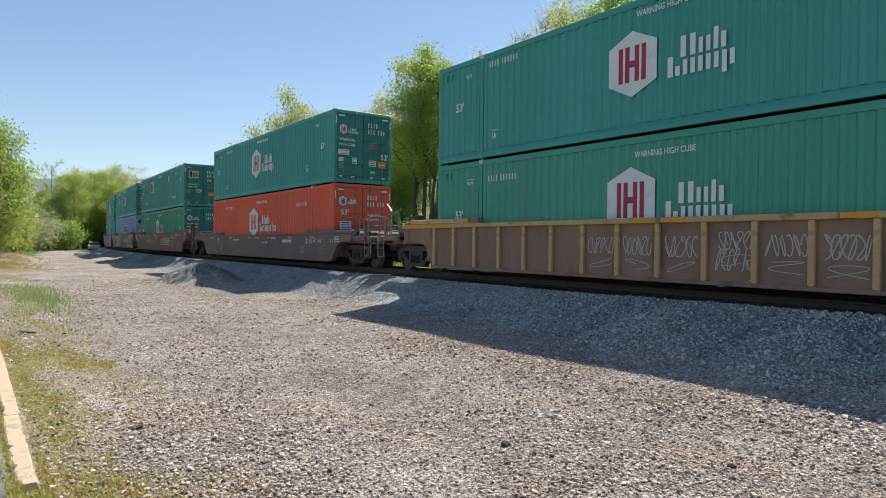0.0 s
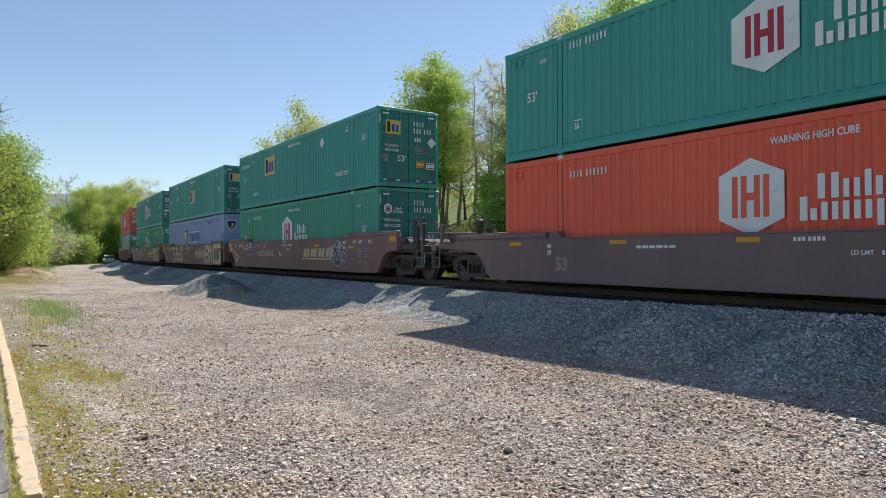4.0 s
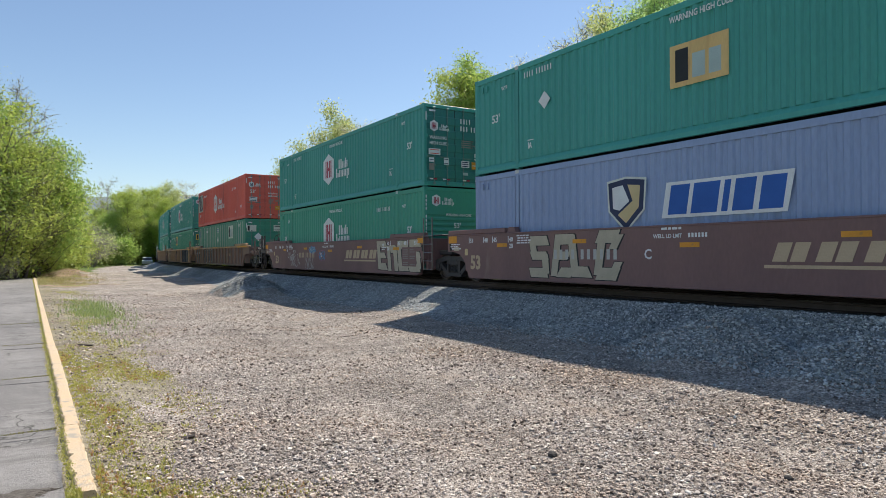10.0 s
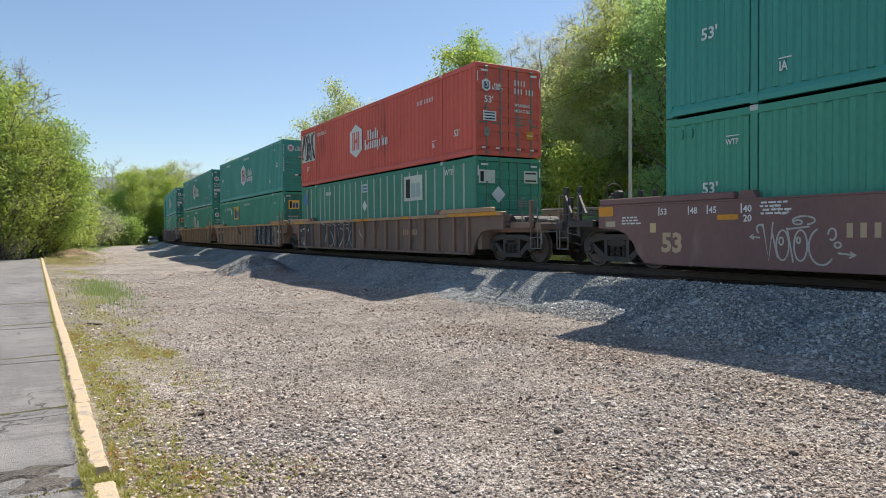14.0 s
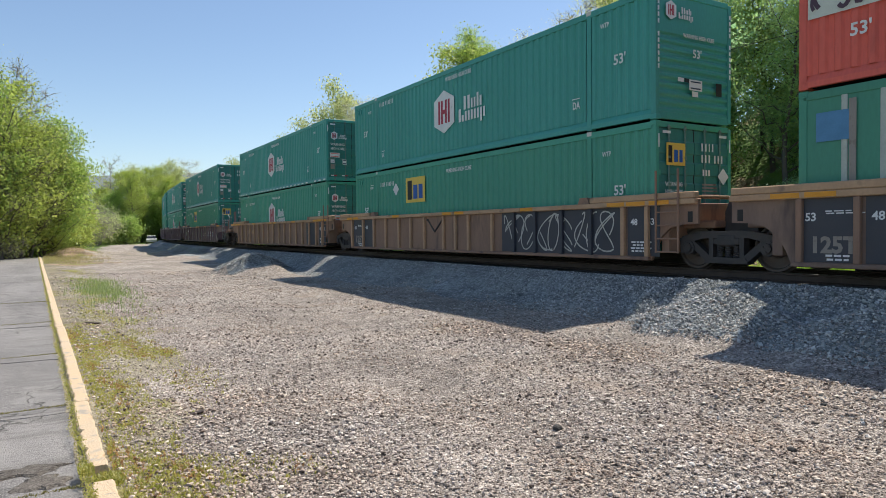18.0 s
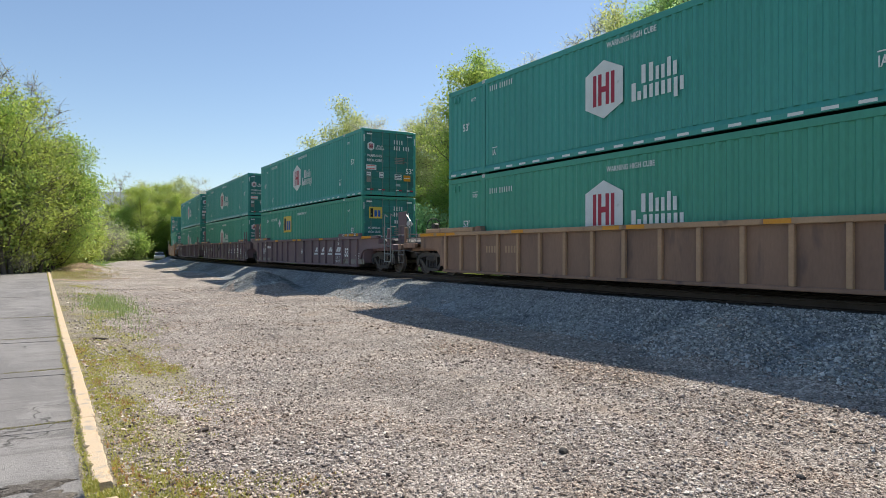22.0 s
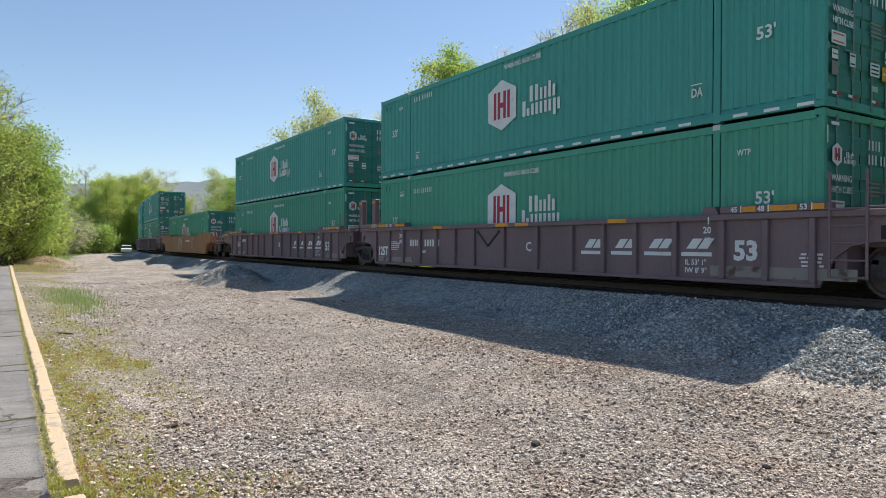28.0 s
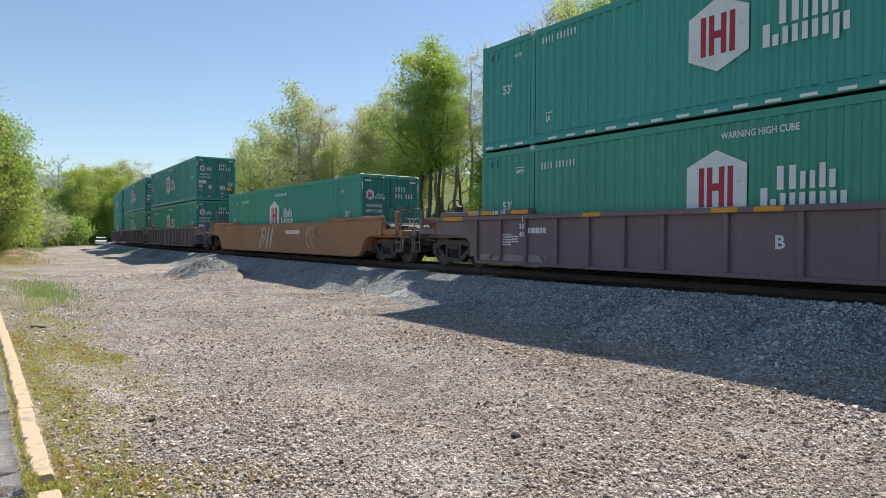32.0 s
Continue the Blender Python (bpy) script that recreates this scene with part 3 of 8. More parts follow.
def ground_height(s, off, lat):
    toe = 1.75 + 0.22 * np.sin(s * 0.33 + 0.6) + 0.16 * np.sin(s * 0.83) + 0.08 * np.sin(s * 1.9)
    rise = 0.43 - GZ
    near = GZ + rise * (1 - smooth((-off - 1.7) / toe) ** 0.9)
    far = GZ + rise * (1 - smooth((off - 1.75) / 2.4))
    z = np.where(off < 0, near, far)
    z = z + 0.05 * smooth((11 - s) / 6) * smooth((off + 6.5) / 3) * (off < -1)
    for hs, ho, hh, hl, hw in HEAPS:
        q = ((s - hs) / hl) ** 2 + ((off - ho) / hw) ** 2
        z = z + hh * np.maximum(0, 1 - (q / 2.2) ** 0.7) ** 1.15 * smooth((-off - 1.65) / 0.85)
    for hs, ho, top, hl, hw in CONES:
        r = np.sqrt(((s - hs) / hl) ** 2 + ((off - ho) / hw) ** 2) * (1 + 0.07 * np.sin(s * 3.1 + off * 2.3) + 0.05 * np.sin(off * 5.3 - s * 1.7))
        r = np.sqrt(r * r + 0.018) - 0.13
        z = np.where(off < -1.75, np.maximum(z, GZ + (top - GZ) * (1 - r)), z)
    slope = np.clip(off - 6.5, 0, 26)
    z = z + np.where(off > 17, 0.55 * np.clip(off - 17, 0, 20) * smooth((31 - s) / 9), 0)
    z = z + np.where(off > 6.5, 0.34 * slope + 0.6 * np.sin(s * 0.21) * smooth(slope / 8), 0)
    wave = 0.02 * np.sin(s * 0.9 + lat * 1.3) + 0.02 * np.sin(lat * 2.1 - s * 0.4)
    rut = -0.035 * np.exp(-((lat - 5.6 - 0.1 * np.sin(s * 0.2)) / 0.4) ** 2) - 0.03 * np.exp(-((lat - 3.6) / 0.4) ** 2)
    z = z + np.where((lat > 0.5) & (off < -2), wave + rut, 0)
    z = z + 0.075 * (1 - smooth((lat - 0.5) / 1.3)) * ((lat > -1) & (s < 61))
    left = np.clip(-lat - 6, 0, 60)
    return z + 0.03 * left


def axis(*spans):
    out = []
    for a, b, step in spans:
        out += list(np.arange(a, b, step))
    return np.array(out)


def build_ground():
    ss = axis((-3000, -400, 400), (-400, -60, 40), (-60, -8, 2.0), (-8, 2, 0.3), (2, 13, 0.15), (13, 42, 0.3), (42, 130, 0.8), (130, 210, 4), (210, 600, 40), (600, 3400, 400))
    ll = axis((-3000, -400, 400), (-400, -60, 40), (-60, -4, 3.0), (-4, 0, 0.5), (0, 12.4, 0.2), (12.4, 16, 0.4), (16, 60, 1.6), (60, 400, 40), (400, 3400, 400))
    S, L = np.meshgrid(ss, ll, indexing="ij")
    x, y = (DX * S + NX * L).ravel(), (DY * S + NY * L).ravel()
    s, off = track_coords(x, y)
    z = ground_height(s, off, L.ravel())
    z = np.where((np.abs(S.ravel()) > 380) | (np.abs(L.ravel()) > 380), GZ, z)
    n, m = len(ss), len(ll)
    i, j = np.meshgrid(np.arange(n - 1), np.arange(m - 1), indexing="ij")
    a = (i * m + j).ravel()
    faces = np.stack([a, a + m, a + m + 1, a + 1], 1)
    me = raw_mesh("ground", np.stack([x, y, z], 1), faces, [GRAVEL, BALLAST, VERGE, DIRT, MEADOW, LAWN, SOIL, DARKBALLAST, BANKGRASS], True)
    fl, fs, fo, fz = (v.ravel()[faces].mean(1) for v in (L, S, off, z))
    wob = 0.35 * np.sin(fs * 0.7) + 0.25 * np.sin(fs * 1.9 + 1)
    idx = np.zeros(len(faces), np.int32)
    idx[(fo > -3.5 - 0.3 * smooth((8.5 - fs) / 3) + wob * 0.5) & (fo < 4.0)] = 1
    # darker ballast within 1.62 m of the centre line
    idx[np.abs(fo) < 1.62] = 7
    idx[(fz > GZ + 0.20) & (fo > -8) & (fo < -1.62)] = 1
    idx[(fl < 1.3 + wob) & (fl > -2)] = 2
    idx[(fs > 44 + wob * 3) & (fs < 75) & (fl > 0.6 + wob) & (fl < 3.2 + 3 * wob)] = 6
    idx[(fl <= -2)] = 4
    idx[(fo >= 4.0)] = 5
    idx[(fo >= 7.5)] = 3
    idx[(fo >= 7.5) & (fo < 21 + 2 * wob) & (fs > 25 + wob) & (fs < 40 + 2 * wob)] = 8
    idx[(fs > 72) & (fo < -9 - wob)] = 4
    idx[(np.abs(fl) > 90) | (fs > 130) | (fs < -40)] = 4
    me.polygons.foreach_set("material_index", idx)
    return tagged(new("ground", me), "grey gravel lot rising to a ballast bank, grass and leaf litter beyond", "ground", kind="structure")


ground = build_ground()


def ground_z(p):
    s, off = track_coords(np.array([p.x]), np.array([p.y]))
    lat = np.array([NX * p.x + NY * p.y])
    return float(ground_height(s, off, lat)[0])


# ---- platform and kerb ----
def kerb_line(s):
    """The near edge of the kerb, across, at s along."""
    return 0.275 - 0.0042 * (s - 5.4)


def build_platform():
    thing = tagged(new("platform"), "worn grey asphalt platform in cracked slabs", "pavement", kind="structure")
    rng = random.Random(4)
    joints = [-9.15, -5.87, -2.60, 0.72, 4.04, 7.32, 10.59, 14.54, 19.07, 23.69, 28.41, 33.03, 37.94, 42.85, 47.67, 53.16, 59.71]
    for s0, s1 in zip(joints, joints[1:]):
        for lat0, lat1 in ((-2.8, None), (-5.1, -2.815)):
            bm = bmesh.new()
            n = 10
            top, low = [], []
            for i in range(n + 1):
                y = s0 + (s1 - s0 - 0.022) * i / n
                e = kerb_line(y) - 0.062 + rng.uniform(-0.022, 0.014) if lat1 is None else lat1
                row = [(lat0, y), ((lat0 + e) / 2, y), (e, y)]
                if i in (0, n):
                    row = [(q, y + rng.uniform(-0.012, 0.012)) for q, y in row]
                top.append([bm.verts.new((q, y, GZ + 0.1 + rng.uniform(-0.004, 0.004) - (0.012 if lat1 is None and k == 2 else 0))) for k, (q, y) in enumerate(row)])
                low.append([bm.verts.new((q, y, GZ - 0.15)) for q, y in row])
            for i in range(n):
                for k in range(2):
                    bm.faces.new((top[i][k], top[i][k + 1], top[i + 1][k + 1], top[i + 1][k]))
                bm.faces.new((low[i][0], top[i][0], top[i + 1][0], low[i + 1][0]))
                bm.faces.new((top[i][2], low[i][2], low[i + 1][2], top[i + 1][2]))
            for r, q in ((top[0], low[0]), (top[-1], low[-1])):
                for k in range(2):
                    bm.faces.new((r[k], q[k], q[k + 1], r[k + 1]))
            bmesh.ops.recalc_face_normals(bm, faces=bm.faces[:])
            ob = part("slab", bm, PLATFORM, thing)
            ob.matrix_basis = pose(0, 0, 0, 0, 0, math.degrees(TH))
    return thing


def build_kerb():
    thing = tagged(new("kerb"), "faded yellow concrete edging stones, chipped, along the platform", "kerb", kind="structure")
    rng = random.Random(9)
    cuts = [(-2.89, 1.16), (1.25, 5.03), (5.37, 7.56), (7.57, 13.96), (13.98, 23.88), (23.91, 35.63), (35.66, 47.67), (47.70, 59.71)]
    for j, (a, b) in enumerate(cuts):
        n = max(8, int((b - a) / 0.07))
        bm = bmesh.new()
        rows = []
        shift = rng.uniform(-0.008, 0.008)
        for i in range(n + 1):
            y = a + (b - a) * i / n
            near = kerb_line(y) + shift
            w0, w1 = near + rng.uniform(-0.013, 0.010), near + 0.136 + rng.uniform(-0.007, 0.006)
            if rng.random() < 0.1:
                w0 += rng.uniform(0.01, 0.035)
            if rng.random() < 0.05:
                w1 -= rng.uniform(0.008, 0.025)
            z = GZ + 0.13 + rng.uniform(-0.003, 0.003)
            rows.append([bm.verts.new((w0, y, GZ - 0.15)), bm.verts.new((w0, y, z - 0.012)), bm.verts.new((w0 + 0.012, y, z)), bm.verts.new((w1 - 0.014, y, z)), bm.verts.new((w1, y, z - 0.016)), bm.verts.new((w1 + 0.008, y, GZ - 0.15))])
        for r0, r1 in zip(rows, rows[1:]):
            for k in range(5):
                bm.faces.new((r0[k], r0[k + 1], r1[k + 1], r1[k]))
        bm.faces.new(rows[0])
        bm.faces.new(rows[-1][::-1])
        bmesh.ops.recalc_face_normals(bm, faces=bm.faces[:])
        ob = part("edging_stone", bm, KERB, thing)
        ob.matrix_basis = pose(0, 0, 0, 0, 0, math.degrees(TH))


def mud_patch(lat, s, rl, rs, seed, label):
    """A thin uneven film of dark mud on the platform."""
    rng = random.Random(seed)
    bm = bmesh.new()
    z = GZ + 0.106
    mid = bm.verts.new((lat, s, z + 0.008))
    rings = []
    wob = [rng.uniform(0.65, 1.25) for _ in range(28)]
    for k, h in ((0.45, 0.007), (0.8, 0.004), (1.0, -0.012)):
        rings.append([bm.verts.new((lat + rl * k * wob[j] * math.cos(6.2832 * j / 28), s + rs * k * wob[j] * math.sin(6.2832 * j / 28), z + h + rng.uniform(-0.001, 0.001))) for j in range(28)])
    for j in range(28):
        n = (j + 1) % 28
        bm.faces.new((mid, rings[0][j], rings[0][n]))
        for a, b in zip(rings, rings[1:]):
            bm.faces.new((a[j], b[j], b[n], a[n]))
    ob = tagged(new("mud_patch", mesh_of("mud_patch", bm, MUD)), label, "mud")
    ob.matrix_basis = pose(0, 0, 0, 0, 0, math.degrees(TH))


build_platform()
build_kerb()
mud_patch(-0.10, 5.62, 0.26, 0.13, 1, "dark damp mud spread over the worn asphalt")
mud_patch(-0.02, 5.30, 0.16, 0.17, 2, "patch of dark mud beside the kerb")
mud_patch(-0.62, 5.22, 0.30, 0.07, 3, "thin streak of dark mud on the asphalt")


# ---- the railway ----
def build_track():
    thing = tagged(new("railway_track"), "rusty steel rails on creosoted wooden ties in grey ballast", "railway track", kind="structure")
    prof = [(-0.07, 0), (0.07, 0), (0.07, 0.015), (0.012, 0.035), (0.012, 0.125), (0.036, 0.14), (0.036, 0.168), (0.028, 0.174), (-0.028, 0.174), (-0.036, 0.168), (-0.036, 0.14), (-0.012, 0.125), (-0.012, 0.035), (-0.07, 0.015)]
    ss = np.concatenate([np.arange(-30, 14, 4.0), np.arange(14, 200, 2.0)])
    for side in (-1, 1):
        bm = bmesh.new()
        rows = [[bm.verts.new(track(s, side * 0.7535 + px, RAIL - 0.174 + pz)) for px, pz in prof] for s in ss]
        n = len(prof)
        for r0, r1 in zip(rows, rows[1:]):
            for k in range(n):
                f = bm.faces.new((r0[k], r0[(k + 1) % n], r1[(k + 1) % n], r1[k]))
                f.material_index = 1 if k in (7, 8, 6) else 0
        bmesh.ops.recalc_face_normals(bm, faces=bm.faces[:])
        part("rail", mesh_of("rail", bm, [RAILSTEEL, RAILTOP]), None, thing)
    bm = bmesh.new()
    box(bm, -0.115, 0.115, -1.3, 1.3, -0.15, 0, 0.012)
    tie = mesh_of("tie", bm, TIEWOOD)
    bm = bmesh.new()
    for side in (-1, 1):
        box(bm, -0.09, 0.09, side * 0.7535 - 0.17, side * 0.7535 + 0.17, 0, 0.014, 0.003)
        for dx in (-0.05, 0.05):
            for dy in (-0.1, 0.1):
                box(bm, dx - 0.012, dx + 0.012, side * 0.7535 + dy - 0.012, side * 0.7535 + dy + 0.012, 0.014, 0.04)
    plate = mesh_of("tie_plate", bm, RAILSTEEL)
    rng = random.Random(3)
    for i in range(250):
        s = -14 + i * 0.52 + rng.uniform(-0.03, 0.03)
        p = track(s, 0, RAIL - 0.19)
        yaw = math.degrees(TH) - math.degrees(float(np.interp(s, _s, _ph))) + 90 + rng.uniform(-0.8, 0.8)
        t = part("tie", tie, None, thing, at=(p.x, p.y, p.z), rot=(0, 0, yaw))
        if s < 34:
            part("tie_plate", plate, None, t, at=(0, 0, 0.001))


build_track()


# ---- the train ----
L2 = 8.075          # half of a 53-foot container
H = 2.896
W2 = 1.295
POST = 6.0        # lifting posts stand here
MOVERS = []         # (thing, number of its car, height over rail)
WHEELSETS = []
CORR = 0.036


def corrugated(bm, x0, x1, z0, z1, y, out, pitch=0.272):
    """A panel of vertical folds between x0 and x1; the crests lie at y, the troughs behind."""
    n = max(1, round((x1 - x0) / pitch))
    p = (x1 - x0) / n
    pts = []
    for i in range(n):
        a = x0 + i * p
        pts += [(a, 0), (a + 0.34 * p, 0), (a + 0.5 * p, 1), (a + 0.84 * p, 1)]
    pts.append((x1, 0))
    prev = None
    for x, dpt in pts:
        yy = y - out * CORR * dpt
        c = (bm.verts.new((x, yy, z0)), bm.verts.new((x, yy, z1)))
        if prev:
            bm.faces.new((prev[0], c[0], c[1], prev[1]) if out < 0 else (c[0], prev[0], prev[1], c[1]))
        prev = c


def side_panel_mesh(side):
    def build(bm):
        y = side * (W2 - 0.012)
        for x0, x1 in ((-L2 + 0.1, -POST - 0.1), (-POST + 0.1, POST - 0.1), (POST + 0.1, L2 - 0.1)):
            corrugated(bm, x0, x1, 0.24, H - 0.16, y, side)
    return build


def ribbed_panel_mesh(side):
    def build(bm):
        y0, y1 = sorted((side * (W2 - 0.05), side * (W2 - 0.02)))
        box(bm, -L2 + 0.1, L2 - 0.1, y0, y1, 0.2, H - 0.09)
    return build


def bottom_rail_mesh(side):
    def build(bm):
        pts = [(side * W2, 0.03), (side * W2, 0.13), (side * (W2 - 0.045), 0.245), (side * (W2 - 0.1), 0.245), (side * (W2 - 0.1), 0.03)]
        a = [bm.verts.new((-L2 + 0.09, y, z)) for y, z in pts]
        b = [bm.verts.new((L2 - 0.09, y, z)) for y, z in pts]
        for k in range(5):
            bm.faces.new((a[k], a[(k + 1) % 5], b[(k + 1) % 5], b[k]))
        bmesh.ops.recalc_face_normals(bm, faces=bm.faces[:])
    return build


def door_mesh(side):
    def build(bm):
        y0, y1 = (-W2 + 0.1, -0.012) if side < 0 else (0.012, W2 - 0.1)
        n = 5
        h = (H - 0.15 - 0.19 - 0.2) / n
        pts = [(L2 - 0.075, 0.19), (L2 - 0.048, 0.19)]
        for i in range(n):
            z = 0.29 + i * h
            pts += [(L2 - 0.048, z), (L2 - 0.026, z + 0.03), (L2 - 0.026, z + h * 0.6), (L2 - 0.048, z + h * 0.6 + 0.03)]
        pts += [(L2 - 0.048, H - 0.15), (L2 - 0.075, H - 0.15)]
        prism(bm, pts, y0, y1)
    return build


def nose_mesh(bm):
    """The closed end of a box: level folds below, a flat panel above."""
    n = 9
    h = 1.75 / n
    pts = [(L2 - 0.08, 0.17), (L2 - 0.03, 0.17)]
    for i in range(n):
        z = 0.24 + i * h
        pts += [(L2 - 0.03, z), (L2 - 0.065, z + h * 0.22), (L2 - 0.065, z + h * 0.5), (L2 - 0.03, z + h * 0.72)]
    pts += [(L2 - 0.03, H - 0.13), (L2 - 0.08, H - 0.13)]
    prism(bm, pts, -W2 + 0.09, W2 - 0.09)


def gasket_mesh(bm):
    for y0, y1 in ((-W2 + 0.09, -W2 + 0.1), (-0.011, 0.011), (W2 - 0.1, W2 - 0.09)):
        box(bm, L2 - 0.08, L2 - 0.04, y0, y1, 0.17, H - 0.14)


def lock_rod_mesh(bm):
    rod(bm, (0, 0, 0.06), (0, 0, H - 0.08), 0.021, n=8)
    for z in (0.1, 0.75, 1.5, 2.1, H - 0.14):
        box(bm, -0.02, 0.025, -0.045, 0.045, z - 0.035, z + 0.035, 0.006)
    box(bm, 0.0, 0.03, -0.32, 0.03, 1.02, 1.055, 0.006)


def hinge_mesh(bm):
    box(bm, L2 - 0.03, L2 + 0.004, -0.05, 0.05, -0.06, 0.06, 0.01)


def casting_mesh(bm):
    box(bm, -0.089, 0.089, -0.081, 0.081, -0.059, 0.059, 0.012)
    box(bm, -0.03, 0.03, -0.084, -0.08, -0.022, 0.022)


def vent_mesh(bm):
    """A small hooded vent."""
    prism(bm, [(-0.05, 0.0), (-0.05, 0.12), (-0.03, 0.16), (0.03, 0.16), (0.05, 0.12), (0.05, 0.0)], -0.035, 0.02)
    box(bm, -0.035, 0.035, -0.028, 0.0, -0.03, 0.0, 0.004)


def straight(x0, x1, y0, y1, z0, z1, bev=0.008):
    return lambda bm: box(bm, x0, x1, y0, y1, z0, z1, bev)


def container(label, body, car, level, style="corrugated", marks=(), rods=ROD, nose=False):
    """A 53-foot box: x forward with the doors in front, -y the eye's side, its floor at z 0."""
    thing = tagged(new("shipping_container"), label, "container", "containers on the train")
    add = lambda name, key, build, m, at=(0, 0, 0), rot=(0, 0, 0), lab="": part(name, cached(key, build, m), None, thing, lab, at, rot)
    for side in (-1, 1):
        if style == "ribbed":
            add("side_panel", ("side_panel_flat", side), ribbed_panel_mesh(side), body)
            if side < 0:
                for i in range(25):
                    x = -7.28 + i * 0.61
                    add("side_rib", "side_rib", straight(-0.052, 0.052, -0.02, 0.0, 0.2, H - 0.1, 0.008), RIBGREY, (x, -W2 + 0.021, 0))
        else:
            add("side_panel", ("side_panel", side), side_panel_mesh(side), body)
        add("bottom_rail", ("bottom_rail", side), bottom_rail_mesh(side), body)
        y0, y1 = sorted((side * W2, side * (W2 - 0.07)))
        add("top_rail", ("top_rail", side), straight(-L2 + 0.09, L2 - 0.09, y0, y1, H - 0.17, H - 0.02), body)
        for x in (-POST, POST):
            add("side_post", ("side_post", side), straight(-0.075, 0.075, *sorted((side * (W2 - 0.1), side * (W2 + 0.001))), 0.03, H - 0.02, 0.006), body, (x, 0, 0))
        for x in (-1, 1):
            y0, y1 = sorted((side * W2, side * (W2 - 0.11)))
            add("corner_post", ("corner_post", side), straight(-0.075, 0.075, y0, y1, 0.05, H - 0.05, 0.012), body, (x * (L2 - 0.08), 0, 0))
    for x in (-POST, POST, -L2 + 0.09, L2 - 0.09):
        for z in (0.059, H - 0.059):
            add("corner_casting", "corner_casting", casting_mesh, body if abs(x) > 7 or z < 1 else CASTWHITE, (x, -W2 + 0.077, z))
    for x0, x1, nm in ((L2 - 0.12, L2 - 0.01, "door"), (-L2 + 0.01, -L2 + 0.12, "rear")):
        add("end_header", "header_" + nm, straight(x0, x1, -W2 + 0.11, W2 - 0.11, H - 0.14, H - 0.01), body)
        add("end_sill", "sill_" + nm, straight(x0, x1, -W2 + 0.11, W2 - 0.11, 0.02, 0.18), body)
    add("roof_panel", "roof_panel", straight(-L2 + 0.1, L2 - 0.1, -W2 + 0.06, W2 - 0.06, H - 0.05, H - 0.022, 0), body)
    add("floor_panel", "floor_panel", straight(-L2 + 0.1, L2 - 0.1, -W2 + 0.09, W2 - 0.09, 0.05, 0.2, 0), DARKGAP)
    add("rear_panel", "rear_panel", straight(-L2 + 0.03, -L2 + 0.06, -W2 + 0.1, W2 - 0.1, 0.16, H - 0.12, 0), body)
    if nose:
        add("end_wall", "end_wall", nose_mesh, body)
    else:
        add("door_gasket", "door_gasket", gasket_mesh, DARKGAP)
    for side in () if nose else (-1, 1):
        # doors of green boxes wear the green with shade painted in
        door = add("door", ("door", side), door_mesh(side), DOORSHADE if body in (GREEN, GREEN2) else body)
        for y in (0.34, 0.88):
            part("lock_rod", cached("lock_rod", lock_rod_mesh, rods), None, door, "", (L2 - 0.008, side * y, 0), (0, 0, 180 if side > 0 else 0))
        for z in (0.35, 1.05, 1.75, 2.45):
            part("hinge", cached("hinge", hinge_mesh, body), None, door, "", (0, side * (W2 - 0.1), z))
    if style != "ribbed":
        for x in (-7.66, -7.42):
            add("vent", "vent", vent_mesh, body, (x, -W2 + 0.004, H - 0.42))
    for m in marks:
        m(thing)
    MOVERS.append((thing, car, 0.35 + level * (H + 0.025)))
    return thing


# ---- lettering and signs on the boxes ----
FACE = -W2 - 0.004


def plate(bm, x0, x1, z0, z1, y=0.0, slant=0.0, t=0.002):
    prism(bm, [(x0, z0), (x1, z0), (x1 + slant, z1), (x0 + slant, z1)], y - t, y)


def m_text(words, x, z, size, material=None, end=False, squeeze=1.0, slot=None):
    def put(thing):
        if size >= 0.36 and len(words) > 1:
            for i, ch in enumerate(words):
                me = text_mesh(ch, size, material or WHITE, squeeze)
                far = [max(v.co.x for v in m.vertices) for m in (text_mesh(words[:i + 1], size, material or WHITE, squeeze), me)]
                part("figure", me, None, thing, "", (x + far[0] - far[1], (slot or FACE) - 0.003, z))
            return
        me = text_mesh(words, size, material or WHITE, squeeze)
        if end:
            part("lettering", me, None, thing, "", (L2 + 0.012, x, z), (0, 0, 90))
        else:
            part("lettering", me, None, thing, "", (x, (slot or FACE) - 0.003, z))
    return put


def m_bars(x, z, widths, h, material=None, end=False, gap=0.03, slot=None, slant=0.0, name="marking"):
    """A line of writing as plain bars."""
    def build(bm):
        q = 0.0
        for w in widths:
            if w:
                plate(bm, q, q + w, 0, h, slant=slant)
            q += w + gap
    def put(thing):
        if name in ("marking", "number_bar") and len(widths) > 1:
            q = 0.0
            for w in widths:
                if w:
                    me = cached((name, w, h, slant), lambda bm, w=w: plate(bm, 0, w, 0, h, slant=slant), material or WHITE)
                    if end:
                        part(name, me, None, thing, "", (L2 + 0.012, x + q, z), (0, 0, 90))
                    else:
                        part(name, me, None, thing, "", (x + q, (slot or FACE) - 0.002, z))
                q += w + gap
            return
        me = cached((name, tuple(widths), h, gap, slant), build, material or WHITE)
        if end:
            part(name, me, None, thing, "", (L2 + 0.012, x, z), (0, 0, 90))
        else:
            part(name, me, None, thing, "", (x, (slot or FACE) - 0.002, z))
    return put


